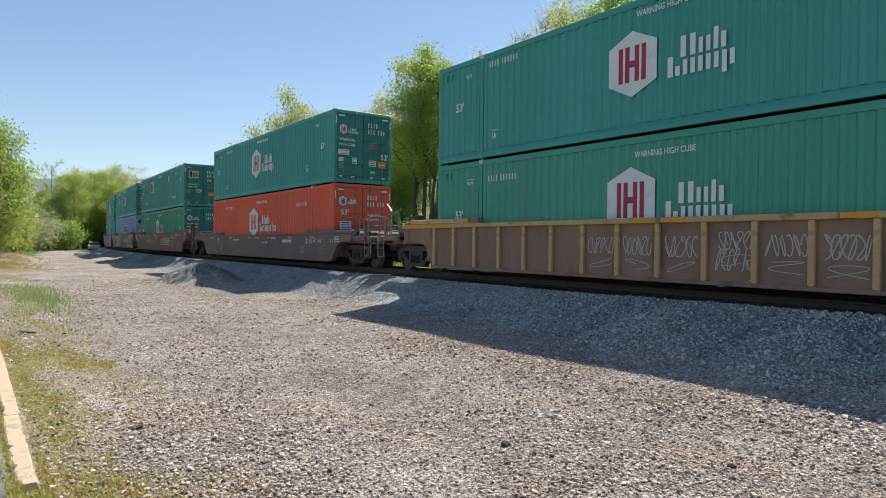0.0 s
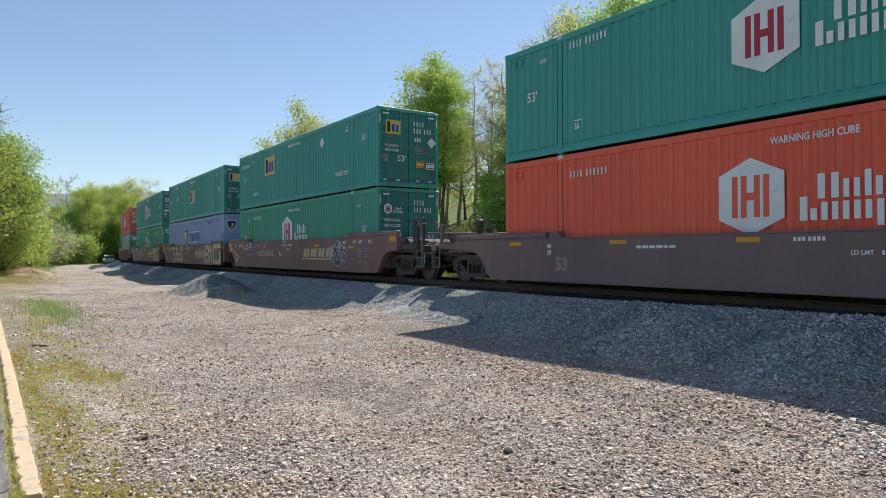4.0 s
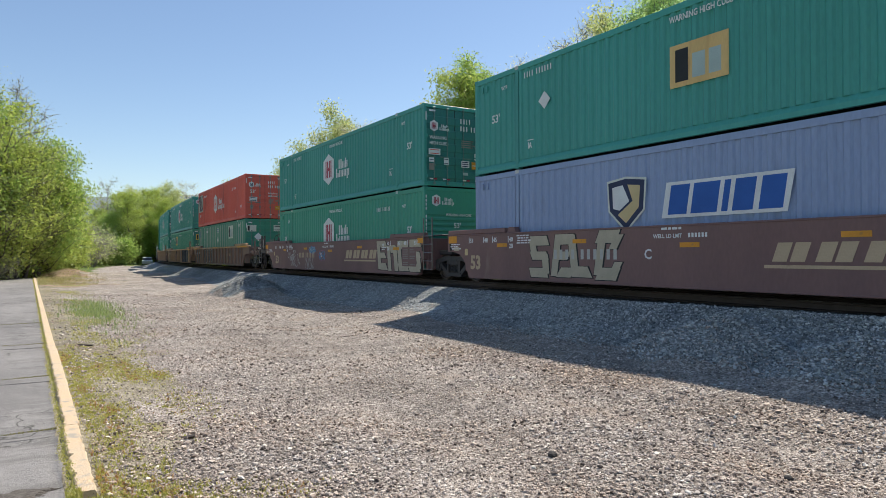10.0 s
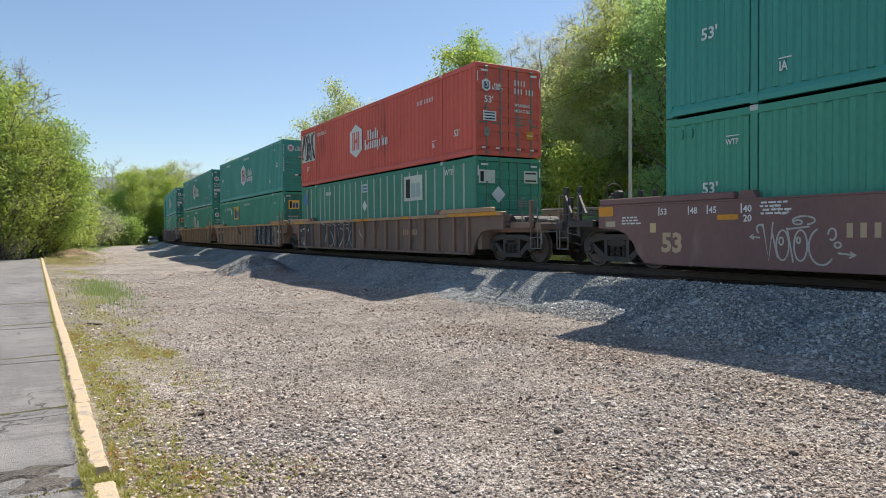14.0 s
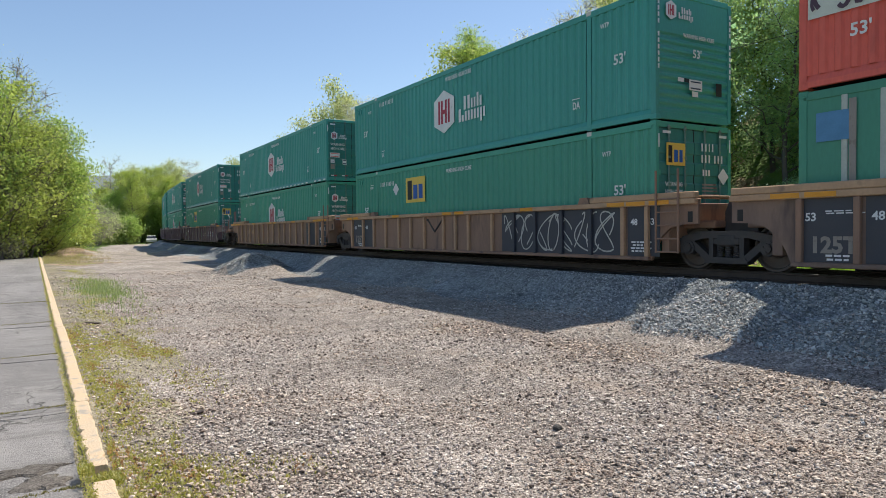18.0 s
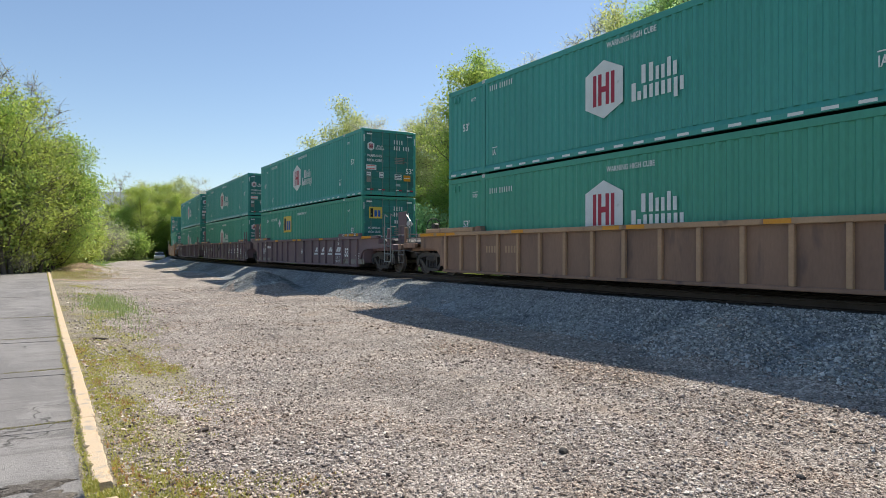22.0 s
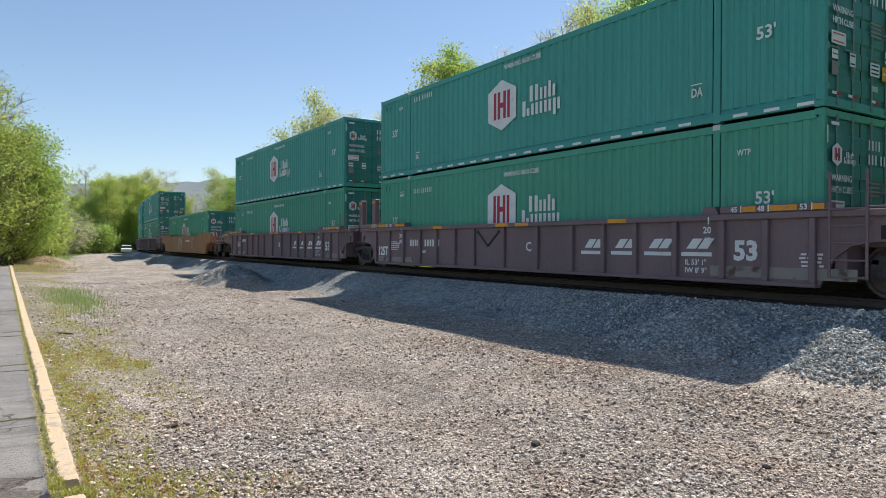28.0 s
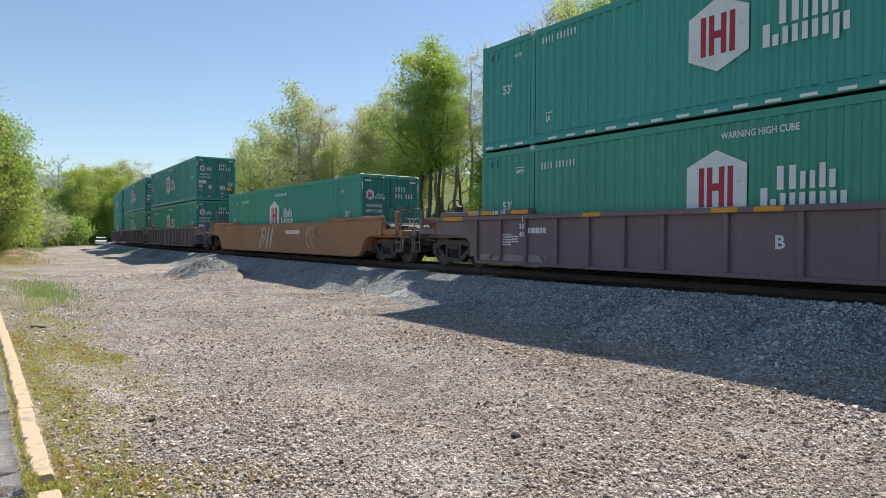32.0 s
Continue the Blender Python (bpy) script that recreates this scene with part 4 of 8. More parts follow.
def m_hex(x, z, w, h, bars=LOGORED, end=False, cut=None):
    """A white six-sided badge with three upright bars and a cross bar."""
    def build(bm):
        pts = [(-w / 2, -h * 0.29), (0, -h / 2), (w / 2, -h * 0.29), (w / 2, h * 0.29), (0, h / 2), (-w / 2, h * 0.29)]
        if cut is not None:
            pts = [(-w / 2, cut), (w / 2, cut), (w / 2, h * 0.29), (0, h / 2), (-w / 2, h * 0.29)]
        prism(bm, pts, -0.002, 0)
    lo = -0.27 * h if cut is None else cut
    def put(thing):
        at, rot = ((L2 + 0.012, x, z), (0, 0, 90)) if end else ((x, FACE - 0.002, z), (0, 0, 0))
        b = part("badge", cached(("badge", w, h, cut), build, WHITE), None, thing, "white six-sided badge with red bars" if bars is LOGORED else "white six-sided badge", at, rot)
        for q in (-0.24, -0.1, 0.1, 0.24):
            part("badge_bar", cached(("badge_bar", w, h, cut), lambda bm: plate(bm, -0.045 * w, 0.045 * w, lo, 0.27 * h), bars), None, b, "", (q * w, -0.003, 0))
        part("badge_bar", cached(("badge_cross", w, h), lambda bm: plate(bm, -0.055 * w, 0.055 * w, -0.05 * h, 0.05 * h), bars), None, b, "", (0, -0.003, 0))
    return put


def m_blocks(x, z, cells, material=WHITE, end=False, name="name_block", scale=1.0):
    """A brand's words as plain blocks: (x0, x1, z0, z1) each."""
    def put(thing):
        for x0, x1, z0, z1 in cells:
            w, h = round(x1 - x0, 3), round(z1 - z0, 3)
            me = cached(("name_bar", w, h, scale), lambda bm: plate(bm, 0, w * scale, 0, h * scale), material)
            if end:
                part("name_bar", me, None, thing, "", (L2 + 0.012, x + x0 * scale, z + z0 * scale), (0, 0, 90))
            else:
                part("name_bar", me, None, thing, "", (x + x0, FACE - 0.002, z + z0))
    return put


# two lines of a name as plain upright bars and blocks
TWO_LINES = [(0.25, 0.37, 0.28, 0.70), (0.47, 0.59, 0.28, 0.70), (0.66, 0.75, 0.28, 0.58), (0.82, 0.91, 0.28, 0.58), (0.98, 1.08, 0.28, 0.70), (1.14, 1.24, 0.28, 0.58)]
TWO_LINES += [(-0.05, 0.08, -0.08, 0.33), (0.13, 0.24, -0.08, 0.12), (0.31, 0.41, -0.08, 0.22), (0.48, 0.58, -0.08, 0.22), (0.65, 0.75, -0.08, 0.22), (0.82, 0.92, -0.08, 0.22), (0.99, 1.09, -0.08, 0.22), (1.16, 1.26, -0.2, 0.22), (1.32, 1.42, -0.08, 0.22)]
THREE_SMALL = TWO_LINES + [(1.58 + 0.14 * i, 1.66 + 0.14 * i, -0.08, -0.08 + h) for i, h in enumerate((0.4, 0.29, 0.29, 0.29))]


def hub_side(lower=False, inc=False, bars=LOGORED):
    z = 1.53
    x = -1.08 if inc else -0.8
    return [m_hex(x, z, 1.27, 1.42, bars), m_blocks(x + 0.95, z - 0.40, THREE_SMALL if inc else TWO_LINES)]


def square_sign(x, z, w=1.42, h=0.9, faded=False, ground=None):
    def put(thing):
        s = part("square_sign", cached(("square_sign", w, h), lambda bm: plate(bm, 0, w, 0, h), ground or (PALEYEL if faded else YELLOW)), None, thing, "chalky white square sign with dark and blue letter blocks" if ground is CHALK else "yellow square sign with dark and blue letter blocks", (x, FACE - 0.002, z))
        def e(bm):
            plate(bm, 0.1 * w, 0.33 * w, 0.12 * h, 0.88 * h)
        def mp(bm):
            plate(bm, 0.40 * w, 0.62 * w, 0.14 * h, 0.70 * h)
            plate(bm, 0.68 * w, 0.88 * w, 0.14 * h, 0.70 * h)
        part("sign_blocks_dark", cached(("sign_e", w, h), e, BLACK), None, s, "", (0, -0.003, 0))
        part("sign_blocks_blue", cached(("sign_mp", w, h), mp, PALEBLUE if faded else BLUE), None, s, "", (0, -0.003, 0))
    return put


def end_sign(y, z, w=0.62, h=0.5, m=YELLOW):
    def put(thing):
        s = part("end_sign", cached(("end_sign", w, h), lambda bm: plate(bm, 0, w, 0, h), m), None, thing, "", (L2 + 0.012, y, z), (0, 0, 90))
        part("sign_blocks_dark", cached(("end_sign_e", w, h), lambda bm: (plate(bm, 0.1 * w, 0.3 * w, 0.12 * h, 0.88 * h)), BLACK), None, s, "", (0, -0.003, 0))
        if m is YELLOW:
            part("sign_blocks_blue", cached(("end_sign_m", w, h), lambda bm: (plate(bm, 0.4 * w, 0.6 * w, 0.15 * h, 0.7 * h), plate(bm, 0.68 * w, 0.85 * w, 0.15 * h, 0.7 * h)), BLUE), None, s, "", (0, -0.003, 0))
    return put


def diamond(x, z, r=0.24, end=False):
    def put(thing):
        at, rot = ((L2 + 0.012, x, z), (0, 0, 90)) if end else ((x, FACE - 0.002, z), (0, 0, 0))
        part("diamond_placard", cached(("diamond_placard", r), lambda bm: prism(bm, [(-r, 0), (0, -r), (r, 0), (0, r)], -0.002, 0), WHITE), None, thing, "", at, rot)
    return put


def reflectors(n=26):
    def put(thing):
        me = cached("reflector", lambda bm: plate(bm, -0.15, 0.15, 0.055, 0.115), WHITE)
        for i in range(n):
            x = -7.75 + i * 15.5 / (n - 1)
            if abs(abs(x) - POST) > 0.2:
                part("reflector", me, None, thing, "", (x, FACE - 0.001, 0))
    return put


ID_ROW = (0.045, 0.045, 0.03, 0.045, 0.0, 0.045, 0.045, 0.045, 0.045, 0.045, 0.045)


def id_row(x, z, h=0.16):
    """A serial number as plain bars: four, a gap and six."""
    return m_bars(x, z, ID_ROW, h, gap=0.07)


def small_marks(warning=True, ids=True, lift=False, ia="IA", inc=False):
    if inc:
        return [m_text("53'", 6.8, 0.72, 0.30), m_text("53'", -7.2, 0.75, 0.30), id_row(4.35, 2.1), id_row(-5.65, 2.3), m_text(ia, 5.4, 0.5, 0.24, squeeze=0.75), m_bars(5.4, 0.72, (0.26,), 0.025)]
    out = [m_text("53'", -7.18, 1.46, 0.33), m_text("WTP", -5.78 if lift else -6.7, 2.34, 0.15, squeeze=0.85)]
    if lift:
        out += [m_text("53'", 6.85, 1.80, 0.30), m_text("WTP", 5.45, 2.3, 0.15, squeeze=0.85), m_bars(5.44, 2.46, (0.3,), 0.02)]
    else:
        out += [m_text("53'", 6.82, 1.42, 0.33), m_text("WTP", 6.4, 2.36, 0.16, squeeze=0.82)]
    if warning:
        out.append(m_text("WARNING HIGH CUBE", -0.7, 2.5, 0.19, squeeze=0.78))
    if ids:
        out.append(id_row(-5.65, 2.46) if not lift else id_row(-7.5, 2.2))
    if lift:
        out.append(m_text("TOP LIFT ONLY", 4.5, 0.66, 0.24, squeeze=0.72))
        out.append(m_text("TOP LIFT ONLY", -5.7, 0.62, 0.2, squeeze=0.6))
    else:
        out.append(m_text(ia, 5.42, 0.6, 0.26, squeeze=0.72))
        out.append(m_bars(5.41, 0.84, (0.27,), 0.025))
        out.append(m_text("IA", -5.5, 0.5, 0.24, squeeze=0.75))
        out.append(m_bars(-5.51, 0.71, (0.25,), 0.025))
    return out


def low_marks():
    """For a box deep in its well."""
    return [m_text("53'", 6.82, 1.31, 0.32), m_text("53'", -7.15, 1.27, 0.32), m_text("WTP", 6.45, 2.24, 0.16, squeeze=0.82), m_text("WTP", -6.6, 2.2, 0.16, squeeze=0.82), m_bars(-6.6, 2.36, (0.3,), 0.02),
            m_text("WARNING HIGH CUBE", -0.7, 2.43, 0.18, squeeze=0.8), id_row(-5.65, 2.26)]


TAIL = [m_bars(y + dy, 0.23, (0.14,), 0.05, mt, end=True, name="tail_reflector") for y in (-1.08, -0.54, 0.3, 0.84) for dy, mt in ((0, WHITE), (0.16, LOGORED))]
TAIL += [m_bars(-1.1, 2.62, (0.26,), 0.06, end=True, name="tail_reflector"), m_bars(0.84, 2.62, (0.26,), 0.06, end=True, name="tail_reflector"),
         m_bars(-1.24, 2.3, (0.04,), 0.3, end=True, name="tail_reflector"), m_bars(1.2, 2.3, (0.04,), 0.3, end=True, name="tail_reflector")]


def fine_rows(y, z, rows=4, w=0.7, seed=1, m=None):
    """Small print on a door as thin bars."""
    rng = random.Random(seed)
    out = []
    for i in range(rows):
        q = round(w * rng.uniform(0.55, 1.0), 2)
        out.append(m_bars(y, z - i * 0.075, (q,), 0.035, m or PALEPANEL, end=True, name="fine_print"))
    return out


def sticker(y, z, w, h, body=None, lines=2, ink=None, name="door_sticker"):
    """A printed label: a pale sheet with lines of print."""
    def put(thing):
        s = part(name, cached((name, w, h), lambda bm: plate(bm, 0, w, 0, h), body or WHITE), None, thing, "", (L2 + 0.012, y, z), (0, 0, 90))
        for i in range(lines):
            q = h * (0.2 + 0.6 * i / max(1, lines - 1)) if lines > 1 else h * 0.5
            part("print_line", cached(("print_line", w, h), lambda bm: plate(bm, w * 0.1, w * 0.88, -h * 0.06, h * 0.06), ink or NAVY), None, s, "", (0, -0.003, q))
    return put


def sticker_side(x, z, w, h):
    """A white plate with blue lines on a box's side."""
    def put(thing):
        s = part("white_plate", cached(("white_plate", w, h), lambda bm: plate(bm, 0, w, 0, h), CHALK), None, thing, "white plate with blue lines", (x, FACE - 0.002, z))
        for q in (0.28, 0.68):
            part("print_line", cached(("plate_line", w, h), lambda bm: plate(bm, w * 0.1, w * 0.88, -h * 0.12, h * 0.12), SPRAYBLUE), None, s, "", (0, -0.003, h * q))
    return put


def door_marks(badge=True, white=True, square=None, inc=False):
    """Writing on the doors in front; the near door lies at -y."""
    out = list(TAIL)
    if badge:
        out += [m_hex(-0.9, 2.2 if inc else 2.12, 0.32, 0.4, NAVY if not white else LOGORED, end=True), m_blocks(-0.66, 2.1 if inc else 2.0, TWO_LINES, end=True, scale=0.27)]
    if square:
        out += [end_sign(-0.98, 1.92, m=square), m_text("WARNING", -1.02, 1.46, 0.13, end=True, squeeze=0.9), m_text("HIGH CUBE", -1.02, 1.29, 0.13, end=True, squeeze=0.85), m_text("53'", -0.5, 0.95, 0.31, end=True),
                diamond(0.98, 1.72, 0.2, end=True), sticker(0.3, 0.76, 0.36, 0.24, AMBER, 1, WHITE), sticker(0.74, 0.72, 0.36, 0.24), sticker(-1.08, 0.9, 0.2, 0.26, PALEPANEL, 0), m_bars(0.24, 1.72, (0.06, 0.06, 0.06), 0.14, gap=0.04, end=True)]
        out += fine_rows(0.22, 1.5, 4, 0.6, 5)
    elif inc:
        out += [m_text("53'", -0.98, 1.66, 0.30, end=True), m_text("WARNING", 0.2, 1.62, 0.14, end=True, squeeze=0.9), m_text("HIGH CUBE", 0.2, 1.44, 0.14, end=True, squeeze=0.85), sticker(-1.02, 1.1, 0.5, 0.3, None, 3), sticker(-0.98, 0.62, 0.2, 0.26, PALEPANEL, 0),
                sticker(0.66, 0.6, 0.3, 0.24, AMBER, 1, WHITE)]
        out += fine_rows(0.22, 1.26, 5, 0.38, 6) + fine_rows(0.68, 1.2, 2, 0.36, 7)
    else:
        out += [m_text("WARNING", -1.08, 1.66, 0.16, end=True, squeeze=0.9), m_text("HIGH CUBE", -1.08, 1.46, 0.16, end=True, squeeze=0.85), m_text("53'", 0.78, 1.02, 0.31, end=True),
                sticker(-1.12, 1.10, 0.48, 0.22, None, 2, ORANGE), sticker(-1.1, 0.84, 0.2, 0.16, None, 1), sticker(-1.1, 0.56, 0.2, 0.24, PALEPANEL, 0), sticker(-0.5, 0.78, 0.2, 0.24), sticker(0.24, 0.72, 0.34, 0.24, None, 3), sticker(0.68, 0.68, 0.34, 0.26, AMBER, 1, WHITE),
                sticker(0.3, 0.44, 0.22, 0.1, PALEBLUE, 0)]
        out += fine_rows(0.24, 1.66, 4, 0.78, 4)
    out += [m_bars(0.2, 2.28, (0.05, 0.05, 0.03, 0.05), 0.18, gap=0.08, end=True), m_bars(0.2, 2.02, (0.05, 0.05, 0.05, 0.0, 0.05, 0.05, 0.05), 0.18, gap=0.075, end=True)]
    return out


def old_door_marks():
    """Writing on the old box's doors: a white sign, a placard and a white plate with two dark lines."""
    out = list(TAIL) + [end_sign(-1.2, 2.06, 0.62, 0.42, CHALK), diamond(-0.45, 1.72, 0.27, end=True), sticker(0.56, 2.1, 0.56, 0.4, CHALK, 2, BLACK, name="id_plate")]
    return out + fine_rows(0.3, 1.5, 3, 0.6, 8) + [sticker(0.7, 0.7, 0.3, 0.24, AMBER, 1, WHITE)]


def nose_marks():
    """Writing on a closed end."""
    out = [m_hex(-0.82, 2.42, 0.34, 0.42, LOGORED, end=True), m_blocks(-0.56, 2.3, TWO_LINES, end=True, scale=0.33)]
    out += [m_text("WARNING HIGH CUBE", -0.42, 1.88, 0.13, end=True, squeeze=0.8), m_text("53'", -0.1, 1.46, 0.26, end=True)]
    out += [m_bars(y, 2.5 - 0.14 * i, (0.05,), 0.1, end=True, name="id_bar") for y in (-1.25, 1.2) for i in range(11) if i != 4]
    out += [sticker(-0.22, 0.72, 0.44, 0.24, None, 2), sticker(-0.12, 0.58, 0.2, 0.12, None, 0), sticker(-0.6, 0.88, 0.2, 0.09, None, 0), sticker(-0.38, 0.88, 0.16, 0.09, BLACK, 0), sticker(0.72, 0.66, 0.2, 0.3, DARKGAP, 0, name="vent_patch")]
    return out


# ---- well cars ----
WS = 1.55           # half width over the side sills


def wheel_mesh(bm):
    for side in (-1, 1):
        y = side * 0.7535
        pr = [(y + side * 0.07, 0.10), (y + side * 0.075, 0.17), (y + side * 0.02, 0.2), (y + side * 0.025, 0.38), (y + side * 0.068, 0.41), (y + side * 0.068, 0.452),
              (y - side * 0.03, 0.462), (y - side * 0.045, 0.487), (y - side * 0.062, 0.487), (y - side * 0.066, 0.41), (y - side * 0.02, 0.38), (y - side * 0.03, 0.2), (y - side * 0.08, 0.17), (y - side * 0.08, 0.10)]
        lathe(bm, pr, 32)
    rod(bm, (0, -1.02, 0), (0, 1.02, 0), 0.085, n=14)


def side_frame_mesh(bm):
    """A cast three-piece bogie side: top bar, slanted struts, lower bar and axle boxes."""
    y0, y1 = -0.09, 0.09
    prism(bm, [(-1.12, 0.60), (-1.05, 0.70), (-0.55, 0.80), (0.55, 0.80), (1.05, 0.70), (1.12, 0.60), (0.95, 0.56), (0.5, 0.66), (-0.5, 0.66), (-0.95, 0.56)], y0, y1)
    prism(bm, [(-0.98, 0.60), (-0.80, 0.62), (-0.36, 0.28), (-0.46, 0.17)], y0, y1)
    prism(bm, [(0.98, 0.60), (0.46, 0.17), (0.36, 0.28), (0.80, 0.62)], y0, y1)
    prism(bm, [(-0.50, 0.15), (-0.44, 0.27), (0.44, 0.27), (0.50, 0.15)], y0 - 0.02, y1 + 0.02)
    for s in (-1, 1):
        prism(bm, [(s * 0.30, 0.25), (s * 0.40, 0.25), (s * 0.40, 0.68), (s * 0.30, 0.68)], y0, y1)
        prism(bm, [(s * 0.80, 0.34), (s * 0.86, 0.34), (s * 0.90, 0.66), (s * 0.76, 0.66)], y0, y1)
        prism(bm, [(s * 1.02, 0.34), (s * 1.10, 0.34), (s * 1.12, 0.66), (s * 1.00, 0.66)], y0, y1)


def bearing_mesh(bm):
    rod(bm, (0, -0.09, 0), (0, 0.09, 0), 0.15, n=16)
    rod(bm, (0, -0.13, 0), (0, -0.09, 0), 0.10, n=12)
    for k in range(3):
        a = 2 * math.pi * k / 3 + 0.5
        rod(bm, (0.065 * math.cos(a), -0.145, 0.065 * math.sin(a)), (0.065 * math.cos(a), -0.13, 0.065 * math.sin(a)), 0.018, n=6)


def spring_mesh(bm):
    prof = []
    for k in range(6):
        prof += [(0.27 + k * 0.043, 0.062), (0.285 + k * 0.043, 0.082), (0.30 + k * 0.043, 0.062)]
    rings = [[bm.verts.new((r * math.cos(0.6283 * k), r * math.sin(0.6283 * k), z)) for k in range(10)] for z, r in prof]
    for i in range(len(rings) - 1):
        for k in range(10):
            bm.faces.new((rings[i][k], rings[i][(k + 1) % 10], rings[i + 1][(k + 1) % 10], rings[i + 1][k]))


def bogie(thing, x):
    """One bogie under a car, centred at x; its wheels turn."""
    b = part("bogie", cached("bolster", lambda bm: (box(bm, -0.22, 0.22, -1.1, 1.1, 0.5, 0.74, 0.03), rod(bm, (0, 0, 0.74), (0, 0, 0.9), 0.2, n=16)), IRON), None, thing, "black cast-iron bogie with coil springs", (x, 0, 0))
    for side in (-1, 1):
        part("side_frame", cached("side_frame", side_frame_mesh, IRON), None, b, "", (0, side * 1.0, 0))
        part("bolster_end", cached("bolster_end", lambda bm: box(bm, -0.3, 0.3, -0.1, 0.1, 0.53, 0.66, 0.02), IRON), None, b, "", (0, side * 1.0, 0))
        for sx in (-0.19, 0.0, 0.19):
            part("spring", cached("spring", spring_mesh, IRON), None, b, "", (sx, side * 1.0, 0))
        for ax in (-0.90, 0.90):
            part("bearing_cap", cached("bearing_cap", bearing_mesh, IRON), None, b, "", (ax, side * 1.02, 0.462), (0, 0, 0 if side < 0 else 180))
    for ax in (-0.90, 0.90):
        w = part("wheelset", cached("wheelset", wheel_mesh, WHEEL), None, b, "dark steel wheels on an axle", (ax, 0, 0.462))
        WHEELSETS.append((w, ax))
    return b


END = {"coupled": 10.1, "joint": 9.28}
SHORT = {"coupled": 9.72, "joint": 9.28}


def sill_profile(front, rear, ribbed, z0, top, reach):
    """Outline of a well's side: deep between the bogies, cut away over the wheels."""
    def arch(e, far):
        if far < 8.6:
            return [(8.08, z0), (8.2, 0.42), (8.3, 0.58), (8.4, 0.68), (far, 0.72)]
        if ribbed or e == "joint":
            return [(8.08, z0), (8.2, 0.45), (8.36, 0.70), (8.6, 0.88), (8.95, 0.95), (far, 0.96)]
        return [(8.42, z0), (8.62, 0.34), (8.78, 0.62), (9.0, 0.82), (9.3, 0.92), (far, 0.95)]
    return [(-x, z) for x, z in arch(rear, reach[1])[::-1]] + arch(front, reach[0]) + [(reach[0], top), (-reach[1], top)]


def well_side_mesh(side, y_in, y_out, front, rear, ribbed, top, reach):
    def build(bm):
        prism(bm, sill_profile(front, rear, ribbed, 0.17, top, reach), *sorted((side * y_in, side * y_out)))
    return build


# grab irons and hand rails at a coupled end
END_RAILS = [r for y in (-1.0, 1.0) for r in (
    ((10.62, y * 1.48, 1.0), (10.62, y * 1.48, 1.78), (10.62, y * 1.38, 1.82)),
    ((11.3, y * 1.48, 0.45), (11.3, y * 1.48, 1.80), (11.3, y * 1.28, 1.80)),
    ((10.1, y * 1.42, 1.36), (11.35, y * 1.42, 1.30)))]
END_RAILS += [((11.35, -1.3, 1.5), (11.35, 1.3, 1.5)), ((10.1, -0.9, 1.5), (11.4, -0.9, 1.44)), ((10.0, 0.5, 1.42), (11.4, 0.5, 1.36))]


def end_post_mesh(bm):
    """A flat upright plate that carries the grab irons."""
    box(bm, -0.05, 0.05, -0.05, 0.05, 1.0, 1.74, 0.01)
    box(bm, -0.09, 0.09, -0.03, 0.03, 1.0, 1.22, 0.01)


def hose_mesh(bm):
    """An air hose that hangs between two cars, with its gladhand."""
    pts = [Vector((11.3, 0.32, 0.86)), Vector((11.5, 0.34, 0.72)), Vector((11.62, 0.33, 0.5)), Vector((11.74, 0.3, 0.36)), Vector((11.92, 0.26, 0.34))]
    for a, b in zip(pts, pts[1:]):
        rod(bm, a, b, 0.028, n=7)
    box(bm, 11.86, 11.98, 0.2, 0.32, 0.29, 0.4, 0.01)


def cut_lever_mesh(bm):
    rod(bm, (11.42, -1.45, 0.86), (11.42, -0.5, 0.9), 0.016, n=6)
    rod(bm, (11.42, -0.5, 0.9), (11.62, -0.16, 0.98), 0.016, n=6)
    rod(bm, (11.42, -1.45, 0.86), (11.5, -1.5, 0.55), 0.016, n=6)


def reservoir_mesh(bm):
    """A black air tank lying across the deck, with straps and a valve."""
    rod(bm, (9.35, -0.85, 1.18), (9.35, 0.85, 1.18), 0.17, n=14)
    for y in (-0.5, 0.5):
        rod(bm, (9.35, y, 1.18), (9.35, y + 0.04, 1.18), 0.18, n=14)
    box(bm, 9.7, 9.98, -0.7, -0.35, 1.0, 1.32, 0.03)
    box(bm, 9.75, 9.92, 0.0, 0.3, 1.0, 1.25, 0.03)


def pipe_mesh(bm):
    """Brake pipes that run along the deck."""
    for y, z in ((-1.1, 1.08), (-1.02, 1.2), (0.2, 1.12)):
        rod(bm, (8.5, y, z), (11.2, y * 0.8, z - 0.06), 0.022, n=6)
    rod(bm, (9.8, -0.52, 1.3), (9.8, -1.05, 1.12), 0.018, n=6)


def step_mesh(bm):
    for x in (11.0, 11.42):
        rod(bm, (x, 0, 0.42), (x, 0, 1.0), 0.018, n=6)
    for z in (0.43, 0.72):
        rod(bm, (11.0, 0, z), (11.42, 0, z), 0.018, n=6)


def tall_post_mesh(bm):
    box(bm, -0.06, 0.06, -0.04, 0.04, 0.75, 2.0, 0.01)
    beam(bm, (-0.5, 0.25, 1.3), (0, 0.05, 1.85), 0.05, 0.05)


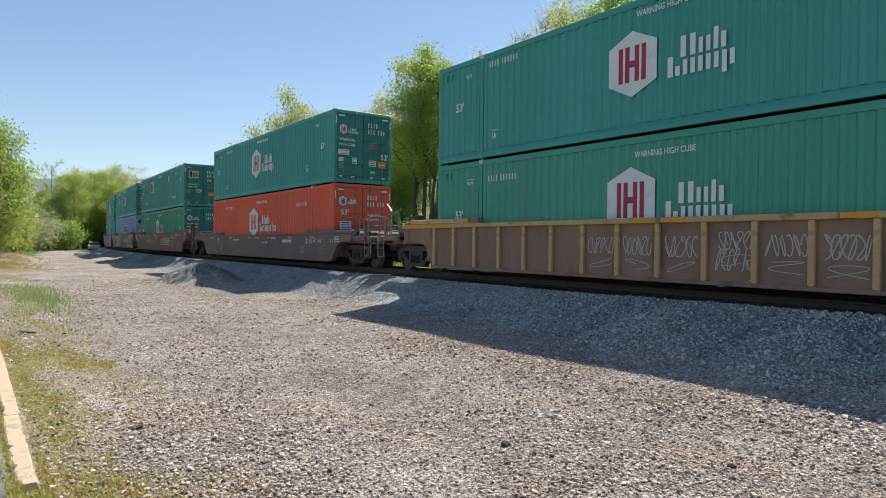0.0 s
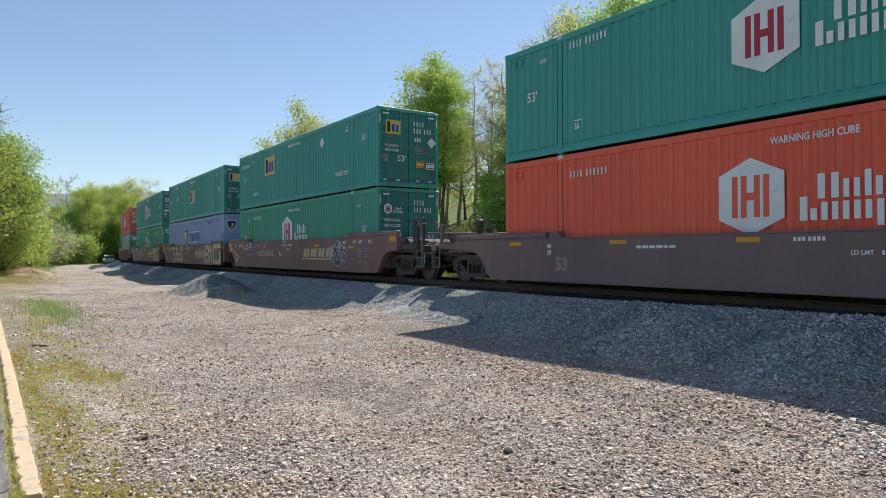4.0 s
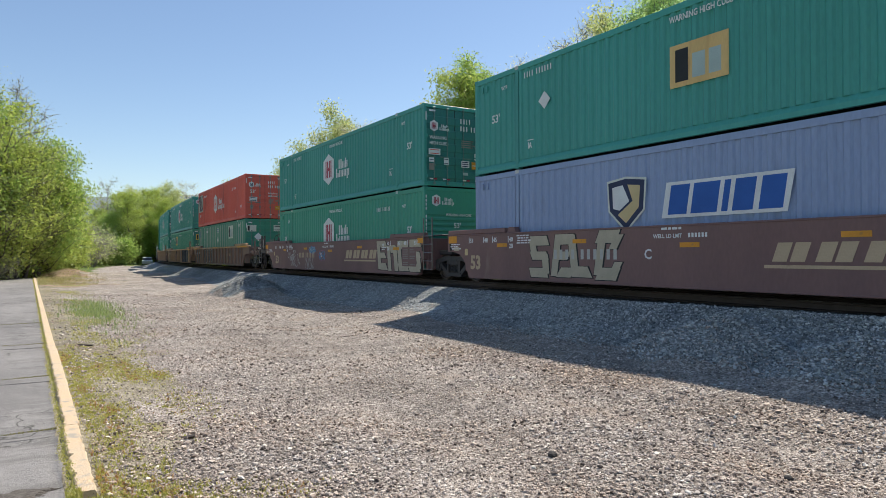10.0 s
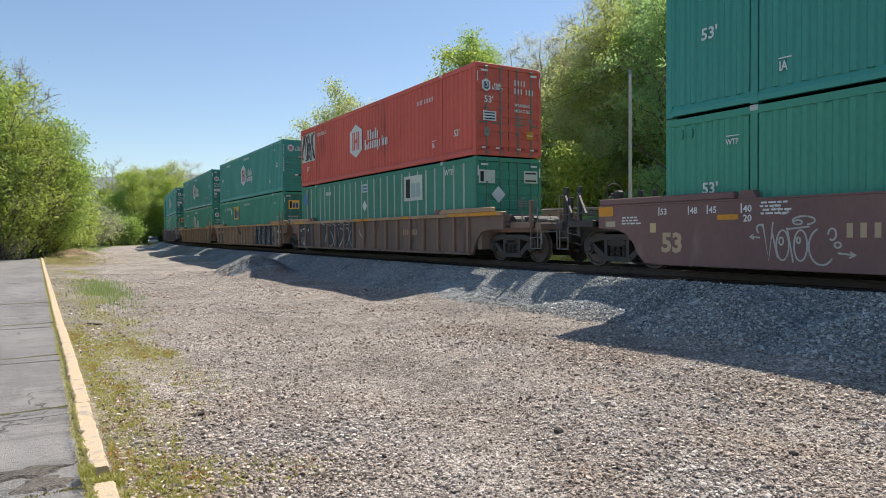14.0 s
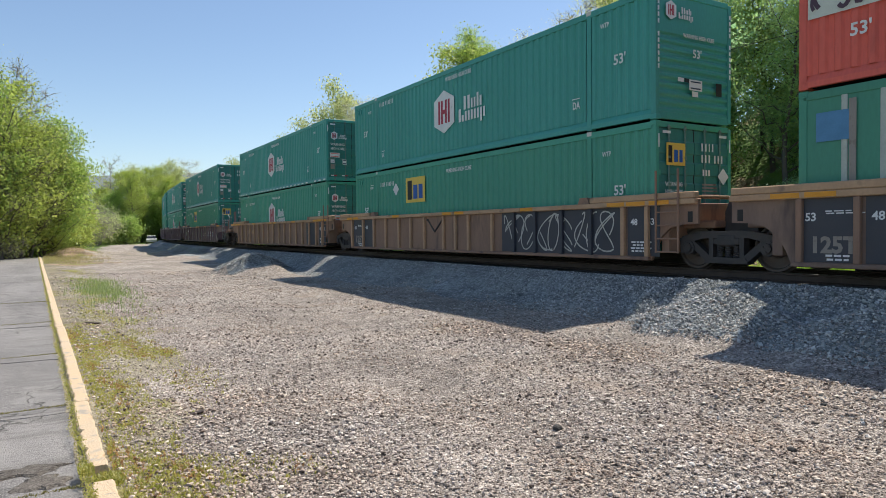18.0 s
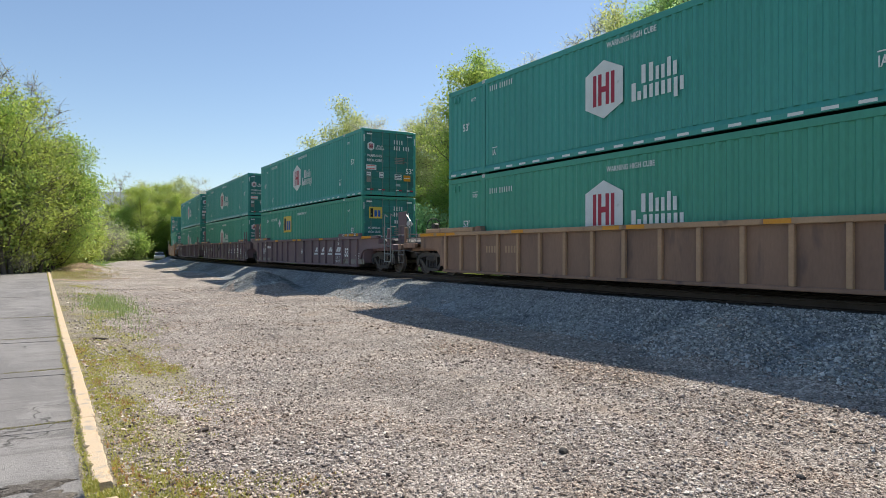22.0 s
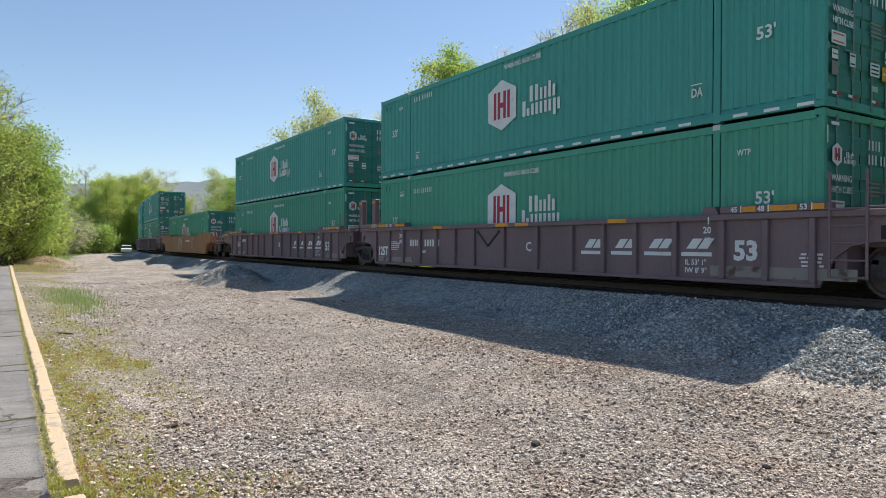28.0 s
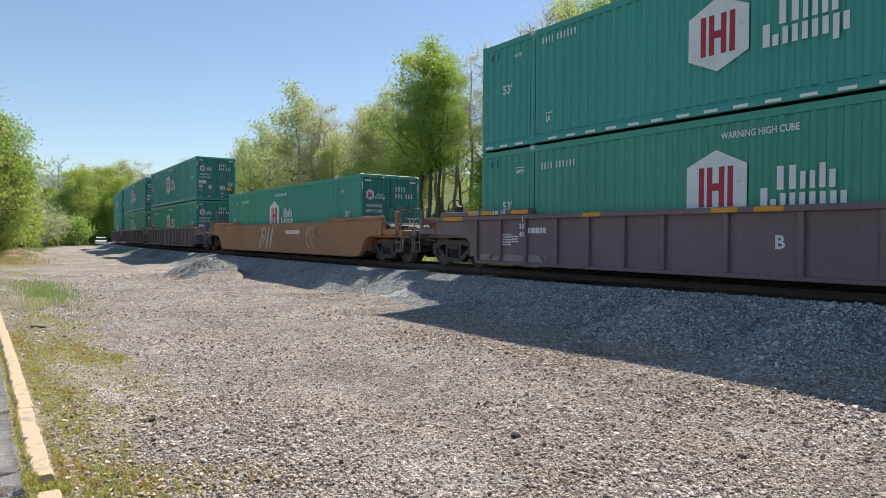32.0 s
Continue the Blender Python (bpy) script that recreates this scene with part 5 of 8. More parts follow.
def coupler_mesh(bm):
    box(bm, 10.2, 11.6, -0.13, 0.13, 0.66, 0.9, 0.03)
    prism(bm, [(11.55, 0.62), (11.85, 0.64), (11.92, 0.8), (11.85, 0.98), (11.55, 1.0)], -0.18, 0.16)
    rod(bm, (11.2, -0.25, 0.6), (11.75, -0.32, 0.5), 0.03, n=8)
    rod(bm, (11.75, -0.32, 0.5), (11.8, -0.3, 0.72), 0.03, n=8)
    rod(bm, (11.3, -1.3, 0.95), (11.72, -0.1, 0.72), 0.016, n=6)


def brake_wheel_mesh(bm):
    n = 16
    for k in range(n):
        a, b = 2 * math.pi * k / n, 2 * math.pi * (k + 1) / n
        rod(bm, (0, 0.28 * math.cos(a), 0.28 * math.sin(a)), (0, 0.28 * math.cos(b), 0.28 * math.sin(b)), 0.018, n=6, cap=False)
    for k in range(4):
        a = math.pi * k / 2 + 0.4
        rod(bm, (0, 0, 0), (0, 0.28 * math.cos(a), 0.28 * math.sin(a)), 0.014, n=6)
    rod(bm, (-0.1, 0, 0), (0.05, 0, 0), 0.04, n=8)


def brake_housing_mesh(bm):
    """A gear box on a slim post, with its chain rod."""
    box(bm, -10.34, -10.26, -0.79, -0.71, 1.0, 1.7, 0.01)
    box(bm, -10.36, -10.18, -0.87, -0.63, 1.72, 1.98, 0.05)
    rod(bm, (-10.2, -0.75, 1.7), (-10.2, -0.75, 1.0), 0.016, n=6)


def bulkhead_mesh(bm):
    """An upright stanchion between the boxes' ends."""
    box(bm, -0.14, 0.14, -0.1, 0.1, 0.9, 2.62, 0.02)
    for z in (1.75, 2.05, 2.3):
        rod(bm, (0, -0.106, z), (0, -0.098, z), 0.06, n=10)


RIBS_END = (-7.92, -6.95, -5.97, -4.93, -3.95, -2.98, -1.97, -0.97, 0.07, 1.13, 2.13, 3.12, 4.1, 5.1, 6.1, 7.1, 7.92)
RIBS_MID = (-8.03, -6.92, -5.89, -4.84, -3.75, -2.84, -1.85, -0.58, 0.15, 0.91, 2.17, 3.21, 4.14, 5.2, 6.25, 7.3, 8.0)
RIBS_PLUM = (-8.04, -7.0, -6.0, -4.9, -3.88, -2.85, -1.84, -0.44, 0.95, 2.22, 3.24, 4.17, 5.21, 6.29, 7.16, 8.0)


def tie_down_mesh(bm):
    """A slack dark chain that hangs in a V between two eyes."""
    y = -WS + 0.075
    for a, b in (((-1.66, 1.24), (-1.2, 0.84)), ((-1.2, 0.84), (-0.7, 1.24))):
        rod(bm, (a[0], y, a[1]), (b[0], y, b[1]), 0.028, n=6)
    for x in (-1.66, -0.7):
        rod(bm, (x, y + 0.02, 1.24), (x, y - 0.03, 1.24), 0.04, n=8)


def housing_mesh(bm):
    """The rounded dark casting over the shared bogie."""
    prism(bm, [(-10.05, 0.72), (-10.05, 1.2), (-9.95, 1.42), (-9.75, 1.52), (-9.6, 1.52), (-9.42, 1.44), (-9.3, 1.2), (-9.3, 0.72)], -0.6, 0.6)


def grab_mesh(pts, r=0.02):
    return lambda bm: [rod(bm, a, b, r, n=6) for a, b in zip(pts, pts[1:])]


def well_car(label, car, kind, body, chord, front, rear, marks=(), ladder=None, tall=False, ribs=None, drop=0.0, painted=(0, 0)):
    """A well car: x forward, -y the eye's side, rail top at z 0. front, rear: 'coupled' or 'joint'."""
    thing = tagged(new("well_car"), label, "railway wagon", "well cars of the train")
    add = lambda name, key, build, m, at=(0, 0, 0), rot=(0, 0, 0), lab="": part(name, cached(key, build, m), None, thing, lab, at, rot)
    ribbed = kind == "ribbed"
    ends = SHORT if body in (RUSTY, DARKRUST) else END
    reach = (ends[front], ends[rear])
    if body is MAROON:
        reach = (8.5 if front == "joint" else 9.84, 9.28 if rear == "joint" else 9.84)
    deck = IRON if body is MAROON else body
    for side in (-1, 1):
        y_out = WS - (0.09 if ribbed else 0.0)
        add("side_sill", ("side_sill", side, ribbed, front, rear, drop), well_side_mesh(side, WS - 0.16, y_out, front, rear, ribbed, 1.45 - drop, reach), body)
        lo, hi = sorted((side * (WS - 0.2), side * (WS + 0.012)))
        add("top_chord", ("top_chord", side, ribbed, front, rear), straight(-reach[1], reach[0], lo, hi, 1.36 if ribbed else 1.43, 1.475, 0.012), chord, (0, 0, -drop))
        for x in (-1, 1):
            e = front if x > 0 else rear
            x0, x1 = sorted((x * 6.25, 8.32 if body is PURPLE and x > 0 else x * (reach[0 if x > 0 else 1] - (0.5 if ribbed and e == "coupled" else 0.02))))
            add("raised_rail", ("raised_rail", side, x, front, rear), straight(x0, x1, *sorted((side * (WS - 0.17), side * (WS - 0.002))), 1.477, 1.62, 0.02), chord if ribbed else body, (0, 0, -drop))
            add("guide_block", ("guide_block", side), lambda bm, side=side: prism(bm, [(-0.2, 1.477), (0.2, 1.477), (0.12, 1.63), (-0.12, 1.63)], *sorted((side * 1.33, side * 1.5))), body, (x * 6.0, 0, -drop))
        if ribbed:
            add("bottom_chord", ("bottom_chord", side), straight(-8.06, 8.06, *sorted((side * (WS - 0.1), side * WS)), 0.17, 0.25, 0.012), body)
            if side < 0:
                for x in RIBS_PLUM if body is PURPLE else RIBS_MID if front == rear == "joint" else RIBS_END:
                    # brown wells get ribs in a paler brown that stands for light on them
                    paint = DARKPAINT if painted[0] < x < painted[1] else ribs or (RIBLIT if body is RUSTY else RUSTY if body is DARKRUST else body)
                    add("side_rib", "well_rib", straight(-0.055, 0.055, -0.085, 0.005, 0.25, 1.36, 0.012), paint, (x, -WS + 0.088, 0))
            else:
                add("bottom_flange", "bottom_flange", straight(-8.4, 8.4, 1.3, 1.46, 0.16, 0.2), body)
        else:
            add("bottom_flange", ("bottom_flange_smooth", side), straight(-8.05, 8.05, *sorted((side * (WS - 0.16), side * (WS + 0.015))), 0.15, 0.185, 0.006), body)
    # added dark strip under the far side; keeps the gap below the car dark
    add("underframe", "underframe", straight(-8.35, 8.35, 1.15, 1.28, -0.03, 0.18, 0.01), IRON)
    for i in range(7):
        add("cross_bearer", "cross_bearer", straight(-0.15, 0.15, -WS + 0.16, WS - 0.16, 0.18, 0.33, 0.01), IRON, (-7.6 + i * 15.2 / 6, 0, 0))
    for x in (1, -1):
        e = front if x > 0 else rear
        g = 0 if x > 0 else 180
        add("end_bulkhead", "end_bulkhead", straight(8.3, 8.5, -WS + 0.16, WS - 0.16, 0.35, 1.42, 0.01), body, rot=(0, 0, g))
        if e == "coupled":
            add("end_platform", "end_platform", straight(8.5, 11.3, -1.0, 1.0, 0.86, 1.0, 0.02), deck, rot=(0, 0, g))
            add("end_sill", "well_end_sill", straight(11.2, 11.45, -1.5, 1.5, 0.92, 1.12, 0.02), deck, rot=(0, 0, g))
            for side in (-1, 1):
                add("side_step_beam", "side_step_beam", straight(10.1, 11.0, -0.06, 0.06, 0.98, 1.14, 0.01), deck, (0, side * 1.44, 0), (0, 0, g))
            for i, pts in enumerate(END_RAILS):
                add("hand_rail", ("hand_rail", i), lambda bm, pts=pts: [rod(bm, a, b, 0.017, n=6) for a, b in zip(pts, pts[1:])], GRABIRON, rot=(0, 0, g))
            for side in (-1, 1):
                add("step", "step", step_mesh, GRABIRON, (0, side * 1.47, 0), (0, 0, g))
            add("coupler", "coupler", coupler_mesh, IRON, rot=(0, 0, g))
            add("air_hose", "air_hose", hose_mesh, RUBBER, rot=(0, 0, g))
            add("draft_sill", "draft_sill", straight(8.6, 11.42, -0.45, 0.45, 0.6, 1.12, 0.02), IRON, rot=(0, 0, g))
            add("deck_grating", "deck_grating", straight(9.95, 11.3, -1.3, 1.3, 1.125, 1.17, 0.006), IRON, rot=(0, 0, g))
            if ribbed:
                add("amber_reflector", "amber_end", lambda bm: plate(bm, -0.47, 0.47, 0, 0.1), AMBER, (x * 9.1, -WS - 0.016, 1.37))
            add("cut_lever", "cut_lever", cut_lever_mesh, STEELROD, rot=(0, 0, g))
            add("air_reservoir", "air_reservoir", reservoir_mesh, IRON, rot=(0, 0, g), lab="black air tank and valves")
            add("brake_pipe", "brake_pipe", pipe_mesh, IRON, rot=(0, 0, g))
            for side in (-1, 1):
                for px in (10.95,):
                    add("end_post", "end_post", end_post_mesh, deck, (x * px, side * 1.42, 0), (0, 0, g))
            if tall:
                for side in (-1, 1):
                    for px in (10.7, 11.2):
                        add("tall_post", "tall_post", tall_post_mesh, deck, (x * px, side * 1.36, 0), (0, 0, g))
            if x < 0:
                add("brake_wheel", "brake_wheel", brake_wheel_mesh, IRON, (-10.22, -0.65, 1.78), (0, 0, 0))
                add("brake_housing", "brake_housing", brake_housing_mesh, IRON, (0.2, 0.1, -0.1))
            bogie(thing, x * (9.6 if body in (RUSTY, DARKRUST) else 9.72))
        else:
            add("end_platform", "joint_platform", straight(8.5, 9.3, -0.95, 0.95, 0.86, 1.02, 0.02), deck, rot=(0, 0, g))
            if x < 0:
                bogie(thing, -9.68)
                add("joint_casting", "joint_casting", housing_mesh, IRON)
            add("crossover_plate", "crossover_plate", straight(8.7, 9.26, -1.3, 1.3, 1.5, 1.54, 0.008), chord if ribbed else deck, rot=(0, 0, g))
            add("stake_pocket", "stake_pocket", straight(-0.06, 0.06, -0.004, 0.0, -0.11, 0.11, 0), BLACK, (x * (9.1 if reach[0 if x > 0 else 1] > 9 else 8.4), -WS + (0.088 if ribbed else -0.002), 1.1))
            if ribbed and body is PURPLE:
                for y in (-0.95, 0.95):
                    add("stanchion", "stanchion", bulkhead_mesh, body, (x * 9.15, y, 0))
                    add("amber_reflector", "stanchion_amber", lambda bm: (plate(bm, -0.12, -0.02, 0, 0.1), plate(bm, 0.02, 0.12, 0, 0.1)), AMBER, (x * 9.15, y - 0.102, 2.46))
                add("stanchion_box", "stanchion_box", straight(-0.08, 0.08, -0.3, 0.3, 1.1, 1.75, 0.02), IRON, (x * 9.15, 0, 0))
            if ladder == "front" and x > 0 or ladder == "rear" and x < 0:
                def lad(bm):
                    for q in (-0.29, 0.29):
                        rod(bm, (q, 0, 0.35), (q, 0, 2.1), 0.025, n=6)
                    for z in (0.37, 0.65, 0.93, 1.21, 1.49):
                        rod(bm, (-0.29, 0, z), (0.29, 0, z), 0.018, n=6)
                add("ladder", "ladder", lad, GRABIRON if body is MAROON else body, (x * (8.8 if body is MAROON else 8.6), -WS - 0.03, 0))
    if car in (6, 9):
        add("tie_down_chain", "tie_down_chain", tie_down_mesh, IRON)
    if body is PURPLE and front == "coupled":
        add("ladder_panel", "ladder_panel", straight(10.05, 10.7, -0.55, -0.5, 1.0, 2.45, 0.01), body)
        for px in (10.8, 11.33):
            add("grab_rail", ("grab_rail", px), grab_mesh([(px, -1.4, 2.2), (px, -1.52, 2.28), (px, -1.52, 0.42)]), STEELROD)
        for pz in (0.45, 0.75, 1.05, 1.35):
            add("rung", "rung", lambda bm: rod(bm, (10.8, -1.52, 0), (11.33, -1.52, 0), 0.017, n=6), STEELROD, (0, 0, pz))
    if body in (RUSTY, DARKRUST) and rear == "coupled":
        add("grab_rail", "grab_rail_bent", grab_mesh([(-10.45, -1.5, 1.15), (-10.45, -1.5, 1.95), (-10.75, -1.5, 2.2), (-10.8, -1.42, 2.12)]), STEELROD)
        add("grab_rail", "grab_rail_short", grab_mesh([(-9.97, -1.5, 1.2), (-9.97, -1.5, 1.97), (-10.05, -1.4, 1.99)]), STEELROD)
    for m in marks:
        m(thing)
    MOVERS.append((thing, car, 0.0))
    return thing


def deep_by(deep):
    """How far a mark lies behind the ribs; 2: on a painted panel."""
    return {False: 0.0, True: 0.09, 2: 0.086}[deep if deep == 2 else bool(deep)]


def w_bars(x, z, widths, h, material=WHITE, gap=0.03, slant=0.0, deep=False, name="marking"):
    return m_bars(x, z, widths, h, material, gap=gap, slot=-WS - 0.004 + deep_by(deep), slant=slant, name=name)


def w_text(words, x, z, size, material=WHITE, deep=False, squeeze=1.0):
    return m_text(words, x, z, size, material, squeeze=squeeze, slot=-WS - 0.004 + deep_by(deep))


def spray(x, z, w, h, material, seed, thick=0.035, deep=False, letters=4, slot=None):
    """Scrawled tag: looping strokes that cannot be read."""
    def put(thing):
        rng = random.Random(seed)
        cw = w / letters
        y = slot or (-WS - 0.005 + (0.088 if deep else 0))
        for i in range(letters):
            bm = bmesh.new()
            n = 22
            a0, sp = rng.uniform(0, 6.3), rng.choice((-1, 1)) * rng.uniform(4.0, 6.5)
            fx, fz, ph = rng.uniform(0.8, 1.8), rng.uniform(0.8, 1.6), rng.uniform(0, 6)
            pts = [((0.5 + 0.45 * math.sin(a0 + sp * k / n * fx)) * cw, h * (0.5 + 0.48 * math.sin(ph + sp * k / n * fz * 0.8))) for k in range(n + 1)]
            prev = None
            for k, (px, pz) in enumerate(pts):
                ax, az = pts[max(0, k - 1)]
                bx, bz = pts[min(n, k + 1)]
                d = math.hypot(bx - ax, bz - az) or 1
                ox, oz = -(bz - az) / d * thick / 2, (bx - ax) / d * thick / 2
                pair = [bm.verts.new((px + sg * ox, -0.0002 * k, pz + sg * oz)) for sg in (-1, 1)]
                if prev:
                    bm.faces.new((prev[0], pair[0], pair[1], prev[1]))
                prev = pair
            part("graffiti_stroke", bm, material, thing, "sprayed scrawl", (x + i * cw, y - 0.0015 * (i % 3), z))
    return put


def jagged_outline(g):
    """A thin zigzag line sprayed round a tag: x, z, width, height."""
    x0, z0, w, h = g
    def put(thing):
        rng = random.Random(33)
        bm = bmesh.new()
        top = [(x0 + w * k / 30, z0 + h * (0.35 + 0.55 * k / 30) + rng.uniform(-0.05, 0.06)) for k in range(31)]
        low = [(x0 + w * k / 30, z0 + h * 0.45 * k / 30 + rng.uniform(-0.07, 0.05)) for k in range(30, -1, -1)]
        pts = top + [(x0 + w * 1.04, z0 + h * 0.68)] + low + [top[0]]
        for k, ((ax, az), (bx, bz)) in enumerate(zip(pts, pts[1:])):
            d = math.hypot(bx - ax, bz - az) or 1
            ox, oz = -(bz - az) / d * 0.014, (bx - ax) / d * 0.014
            y = -0.0001 * k
            bm.faces.new([bm.verts.new(q) for q in ((ax - ox, y, az - oz), (bx - ox, y, bz - oz), (bx + ox, y, bz + oz), (ax + ox, y, az + oz))])
        part("graffiti_outline", bm, SPRAYCYAN, thing, "jagged pale blue outline", (0, -WS - 0.005, 0))
    return put


FAT = {
    "S": [(0.1, 0.98, 0.78, 1.02), (0.06, 0.38, 0.5, 0.95), (0.1, 0.96, 0.42, 0.63), (0.66, 0.98, 0.08, 0.56), (0.02, 0.92, -0.02, 0.22)],
    "E": [(0.05, 0.36, 0.02, 1.0), (0.3, 0.95, 0.76, 1.0), (0.3, 0.84, 0.4, 0.6), (0.3, 1.0, 0.0, 0.23)],
    "L": [(0.06, 0.4, 0.0, 0.98), (0.3, 0.98, 0.0, 0.25)],
    "C": [(0.1, 0.95, 0.75, 1.02), (0.04, 0.36, 0.08, 0.92), (0.66, 0.98, 0.62, 0.92), (0.1, 0.95, -0.02, 0.24), (0.66, 0.98, 0.1, 0.36)],
    "n": [(0.06, 0.36, 0.0, 0.84), (0.3, 0.92, 0.6, 0.86), (0.66, 1.0, 0.0, 0.74)],
}


def block_tag(x, z, w, h, seed, letters="SELC", deep=False):
    """Fat filled sprayed letters with a dark outline, each a little askew."""
    def put(thing):
        rng = random.Random(seed)
        cw = w / len(letters)
        y = -WS - 0.0004 + (0.088 if deep else 0)
        for i, letter in enumerate(letters):
            lean = rng.choice((-0.16, -0.08, 0.1, 0.18))
            tall = h * rng.uniform(0.9, 1.03)
            lift = rng.uniform(0.0, 0.05) * h
            back, front = bmesh.new(), bmesh.new()
            for k, (a, b, c, d) in enumerate(FAT[letter]):
                s = rng.uniform(-0.04, 0.04)
                plate(back, a * cw - 0.015, b * cw + 0.05, c * tall - 0.02, d * tall + 0.012, y=-0.0001 * k, slant=lean + s, t=0.0005)
                plate(front, a * cw, b * cw, c * tall, d * tall, y=-0.0012 - 0.0001 * k, slant=lean + s, t=0.0005)
            at = (x + i * cw, y - 0.0004 * (i % 2), z + lift)
            part("graffiti_shadow", back, BLACK, thing, "dark sprayed outline", at)
            part("graffiti_letter", front, CREAM, thing, "cream sprayed block letter", at)
    return put


def loop_tag(x, z, w, h, material, thick=0.032):
    """One tall looping scrawl: strokes, ovals with curls in them, a flourish above and arrows beside."""
    def oval(cx, cz, rx, rz, a0=0.0, a1=6.3, n=18):
        return [(cx + rx * math.cos(a0 + (a1 - a0) * k / n), cz + rz * math.sin(a0 + (a1 - a0) * k / n)) for k in range(n + 1)]
    strokes = [[(0.0, 0.92), (0.09, 0.02), (0.15, 0.96)], [(0.14, 0.7), (0.22, 0.1)], oval(0.29, 0.4, 0.09, 0.36), oval(0.27, 0.5, 0.03, 0.09), [(0.35, 0.82), (0.44, 0.0)],
               oval(0.54, 0.4, 0.09, 0.36), oval(0.51, 0.52, 0.025, 0.07), oval(0.82, 0.38, 0.17, 0.42, 1.9, 5.6), oval(0.95, 0.66, 0.05, 0.13, -2.2, 3.2), oval(0.58, 0.98, 0.15, 0.1, -1.3, 3.4),
               oval(0.5, 0.94, 0.06, 0.05), [(0.34, 0.78), (0.66, 0.84)], [(-0.2, 0.6), (-0.04, 0.58)], [(-0.14, 0.66), (-0.2, 0.6), (-0.13, 0.54)], oval(-0.04, 0.8, 0.05, 0.1, 0, 4.4), [(1.02, 0.24), (1.24, 0.2)], [(1.17, 0.27), (1.24, 0.2), (1.16, 0.14)], oval(1.02, 0.42, 0.04, 0.06), oval(0.3, 1.2, 0.07, 0.05, 2.6, 7.5), oval(0.2, 1.32, 0.05, 0.05, 1.0, 6.0)]
    def put(thing):
        for i, pts in enumerate(strokes):
            bm = bmesh.new()
            prev = None
            for k, (px, pz) in enumerate(pts):
                a, b = pts[max(0, k - 1)], pts[min(len(pts) - 1, k + 1)]
                dx, dz = (b[0] - a[0]) * w, (b[1] - a[1]) * h
                d = math.hypot(dx, dz) or 1
                pair = [bm.verts.new((px * w - sg * dz / d * thick / 2, -0.00004 * k, pz * h + sg * dx / d * thick / 2)) for sg in (-1, 1)]
                if prev:
                    bm.faces.new((prev[0], pair[0], pair[1], prev[1]))
                prev = pair
            part("graffiti_stroke", bm, material, thing, "pale sprayed scrawl", (x, -WS - 0.0022 - 0.0009 * (i % 3), z))
    return put


def cloud_tag(x, z, w, h, seed, fill, line, ink, letters=6, thick=0.03):
    """A sprayed cloud with a pale rim and scrawled strokes that cannot be read."""
    def put(thing):
        rng = random.Random(seed)
        ph, n = rng.uniform(0, 6), 44
        ring = [(1 + 0.13 * math.sin(6 * a + ph) + 0.06 * math.sin(11 * a + 2 * ph), a) for a in (6.2832 * k / n for k in range(n))]
        for name, m, grow, y in (("graffiti_rim", line, 1.07, 0.0), ("graffiti_cloud", fill, 1.0, -0.0012)):
            bm = bmesh.new()
            prism(bm, [(w / 2 * (1 + 0.88 * r * grow * math.cos(a)), h / 2 * (1 + 0.88 * r * grow * math.sin(a))) for r, a in ring], -0.0006, 0)
            part(name, bm, m, thing, "sprayed cloud with a pale rim" if m is fill else "", (x, -WS - 0.002 + y, z))
        for q in (0, 1):
            spray(x + w * 0.12, z + h * (0.2 + 0.33 * q), w * 0.76, h * 0.3, ink, seed + 7 * q, thick, letters=letters, slot=-WS - 0.0055)(thing)
    return put


def rail_marks():
    """Amber reflectors along a smooth side."""
    return [w_bars(x - 0.24, z, (0.48,), 0.1, AMBER, name="amber_reflector") for x, z in ((-3.22, 1.13), (-0.02, 1.0), (3.2, 1.13), (6.42, 1.04))]


def chord_amber(xs):
    def put(thing):
        for x in xs:
            part("amber_reflector", cached("amber_reflector", lambda bm: plate(bm, -0.27, 0.27, 0, 0.09), AMBER), None, thing, "", (x, -WS - 0.016, 1.375))
    return put


def size_marks(deep=True):
    """Loading marks at the raised ends: 20 40 45 48 53 with amber panels."""
    def put(thing):
        for a, b in ((6.74, 7.0), (7.26, 7.76), (8.0, 8.22), (-8.34, -8.08), (-7.75, -7.22), (-6.5, -5.84)):
            part("amber_reflector", cached(("amber_panel", round(b - a, 2)), lambda bm, a=a, b=b: plate(bm, 0, b - a, 0, 0.1), AMBER), None, thing, "", (a, -WS - 0.014, 1.5))
        for wd, q in (("45", 6.5), ("48", 7.03), ("53", 7.8), ("53", -8.02), ("48", -7.17), ("45", -6.86)):
            part("lettering", text_mesh(wd, 0.14, WHITE), None, thing, "", (q, -WS - 0.016, 1.505))
            part("marking", cached("size_tick", lambda bm: plate(bm, 0, 0.022, 0, 0.13), WHITE), None, thing, "", (q + (0.2 if q > 0 else -0.05), -WS - 0.016, 1.49))
        for q in (6.03, -6.05):
            for wd, z in (("20", 1.12), ("40", 0.92)):
                part("lettering", text_mesh(wd, 0.18, WHITE), None, thing, "", (q - 0.12, -WS - 0.016, z))
            part("marking", cached("guide_tick", lambda bm: plate(bm, -0.015, 0.015, 0, 0.14), WHITE), None, thing, "", (q, -WS - 0.016, 1.29))
    return put


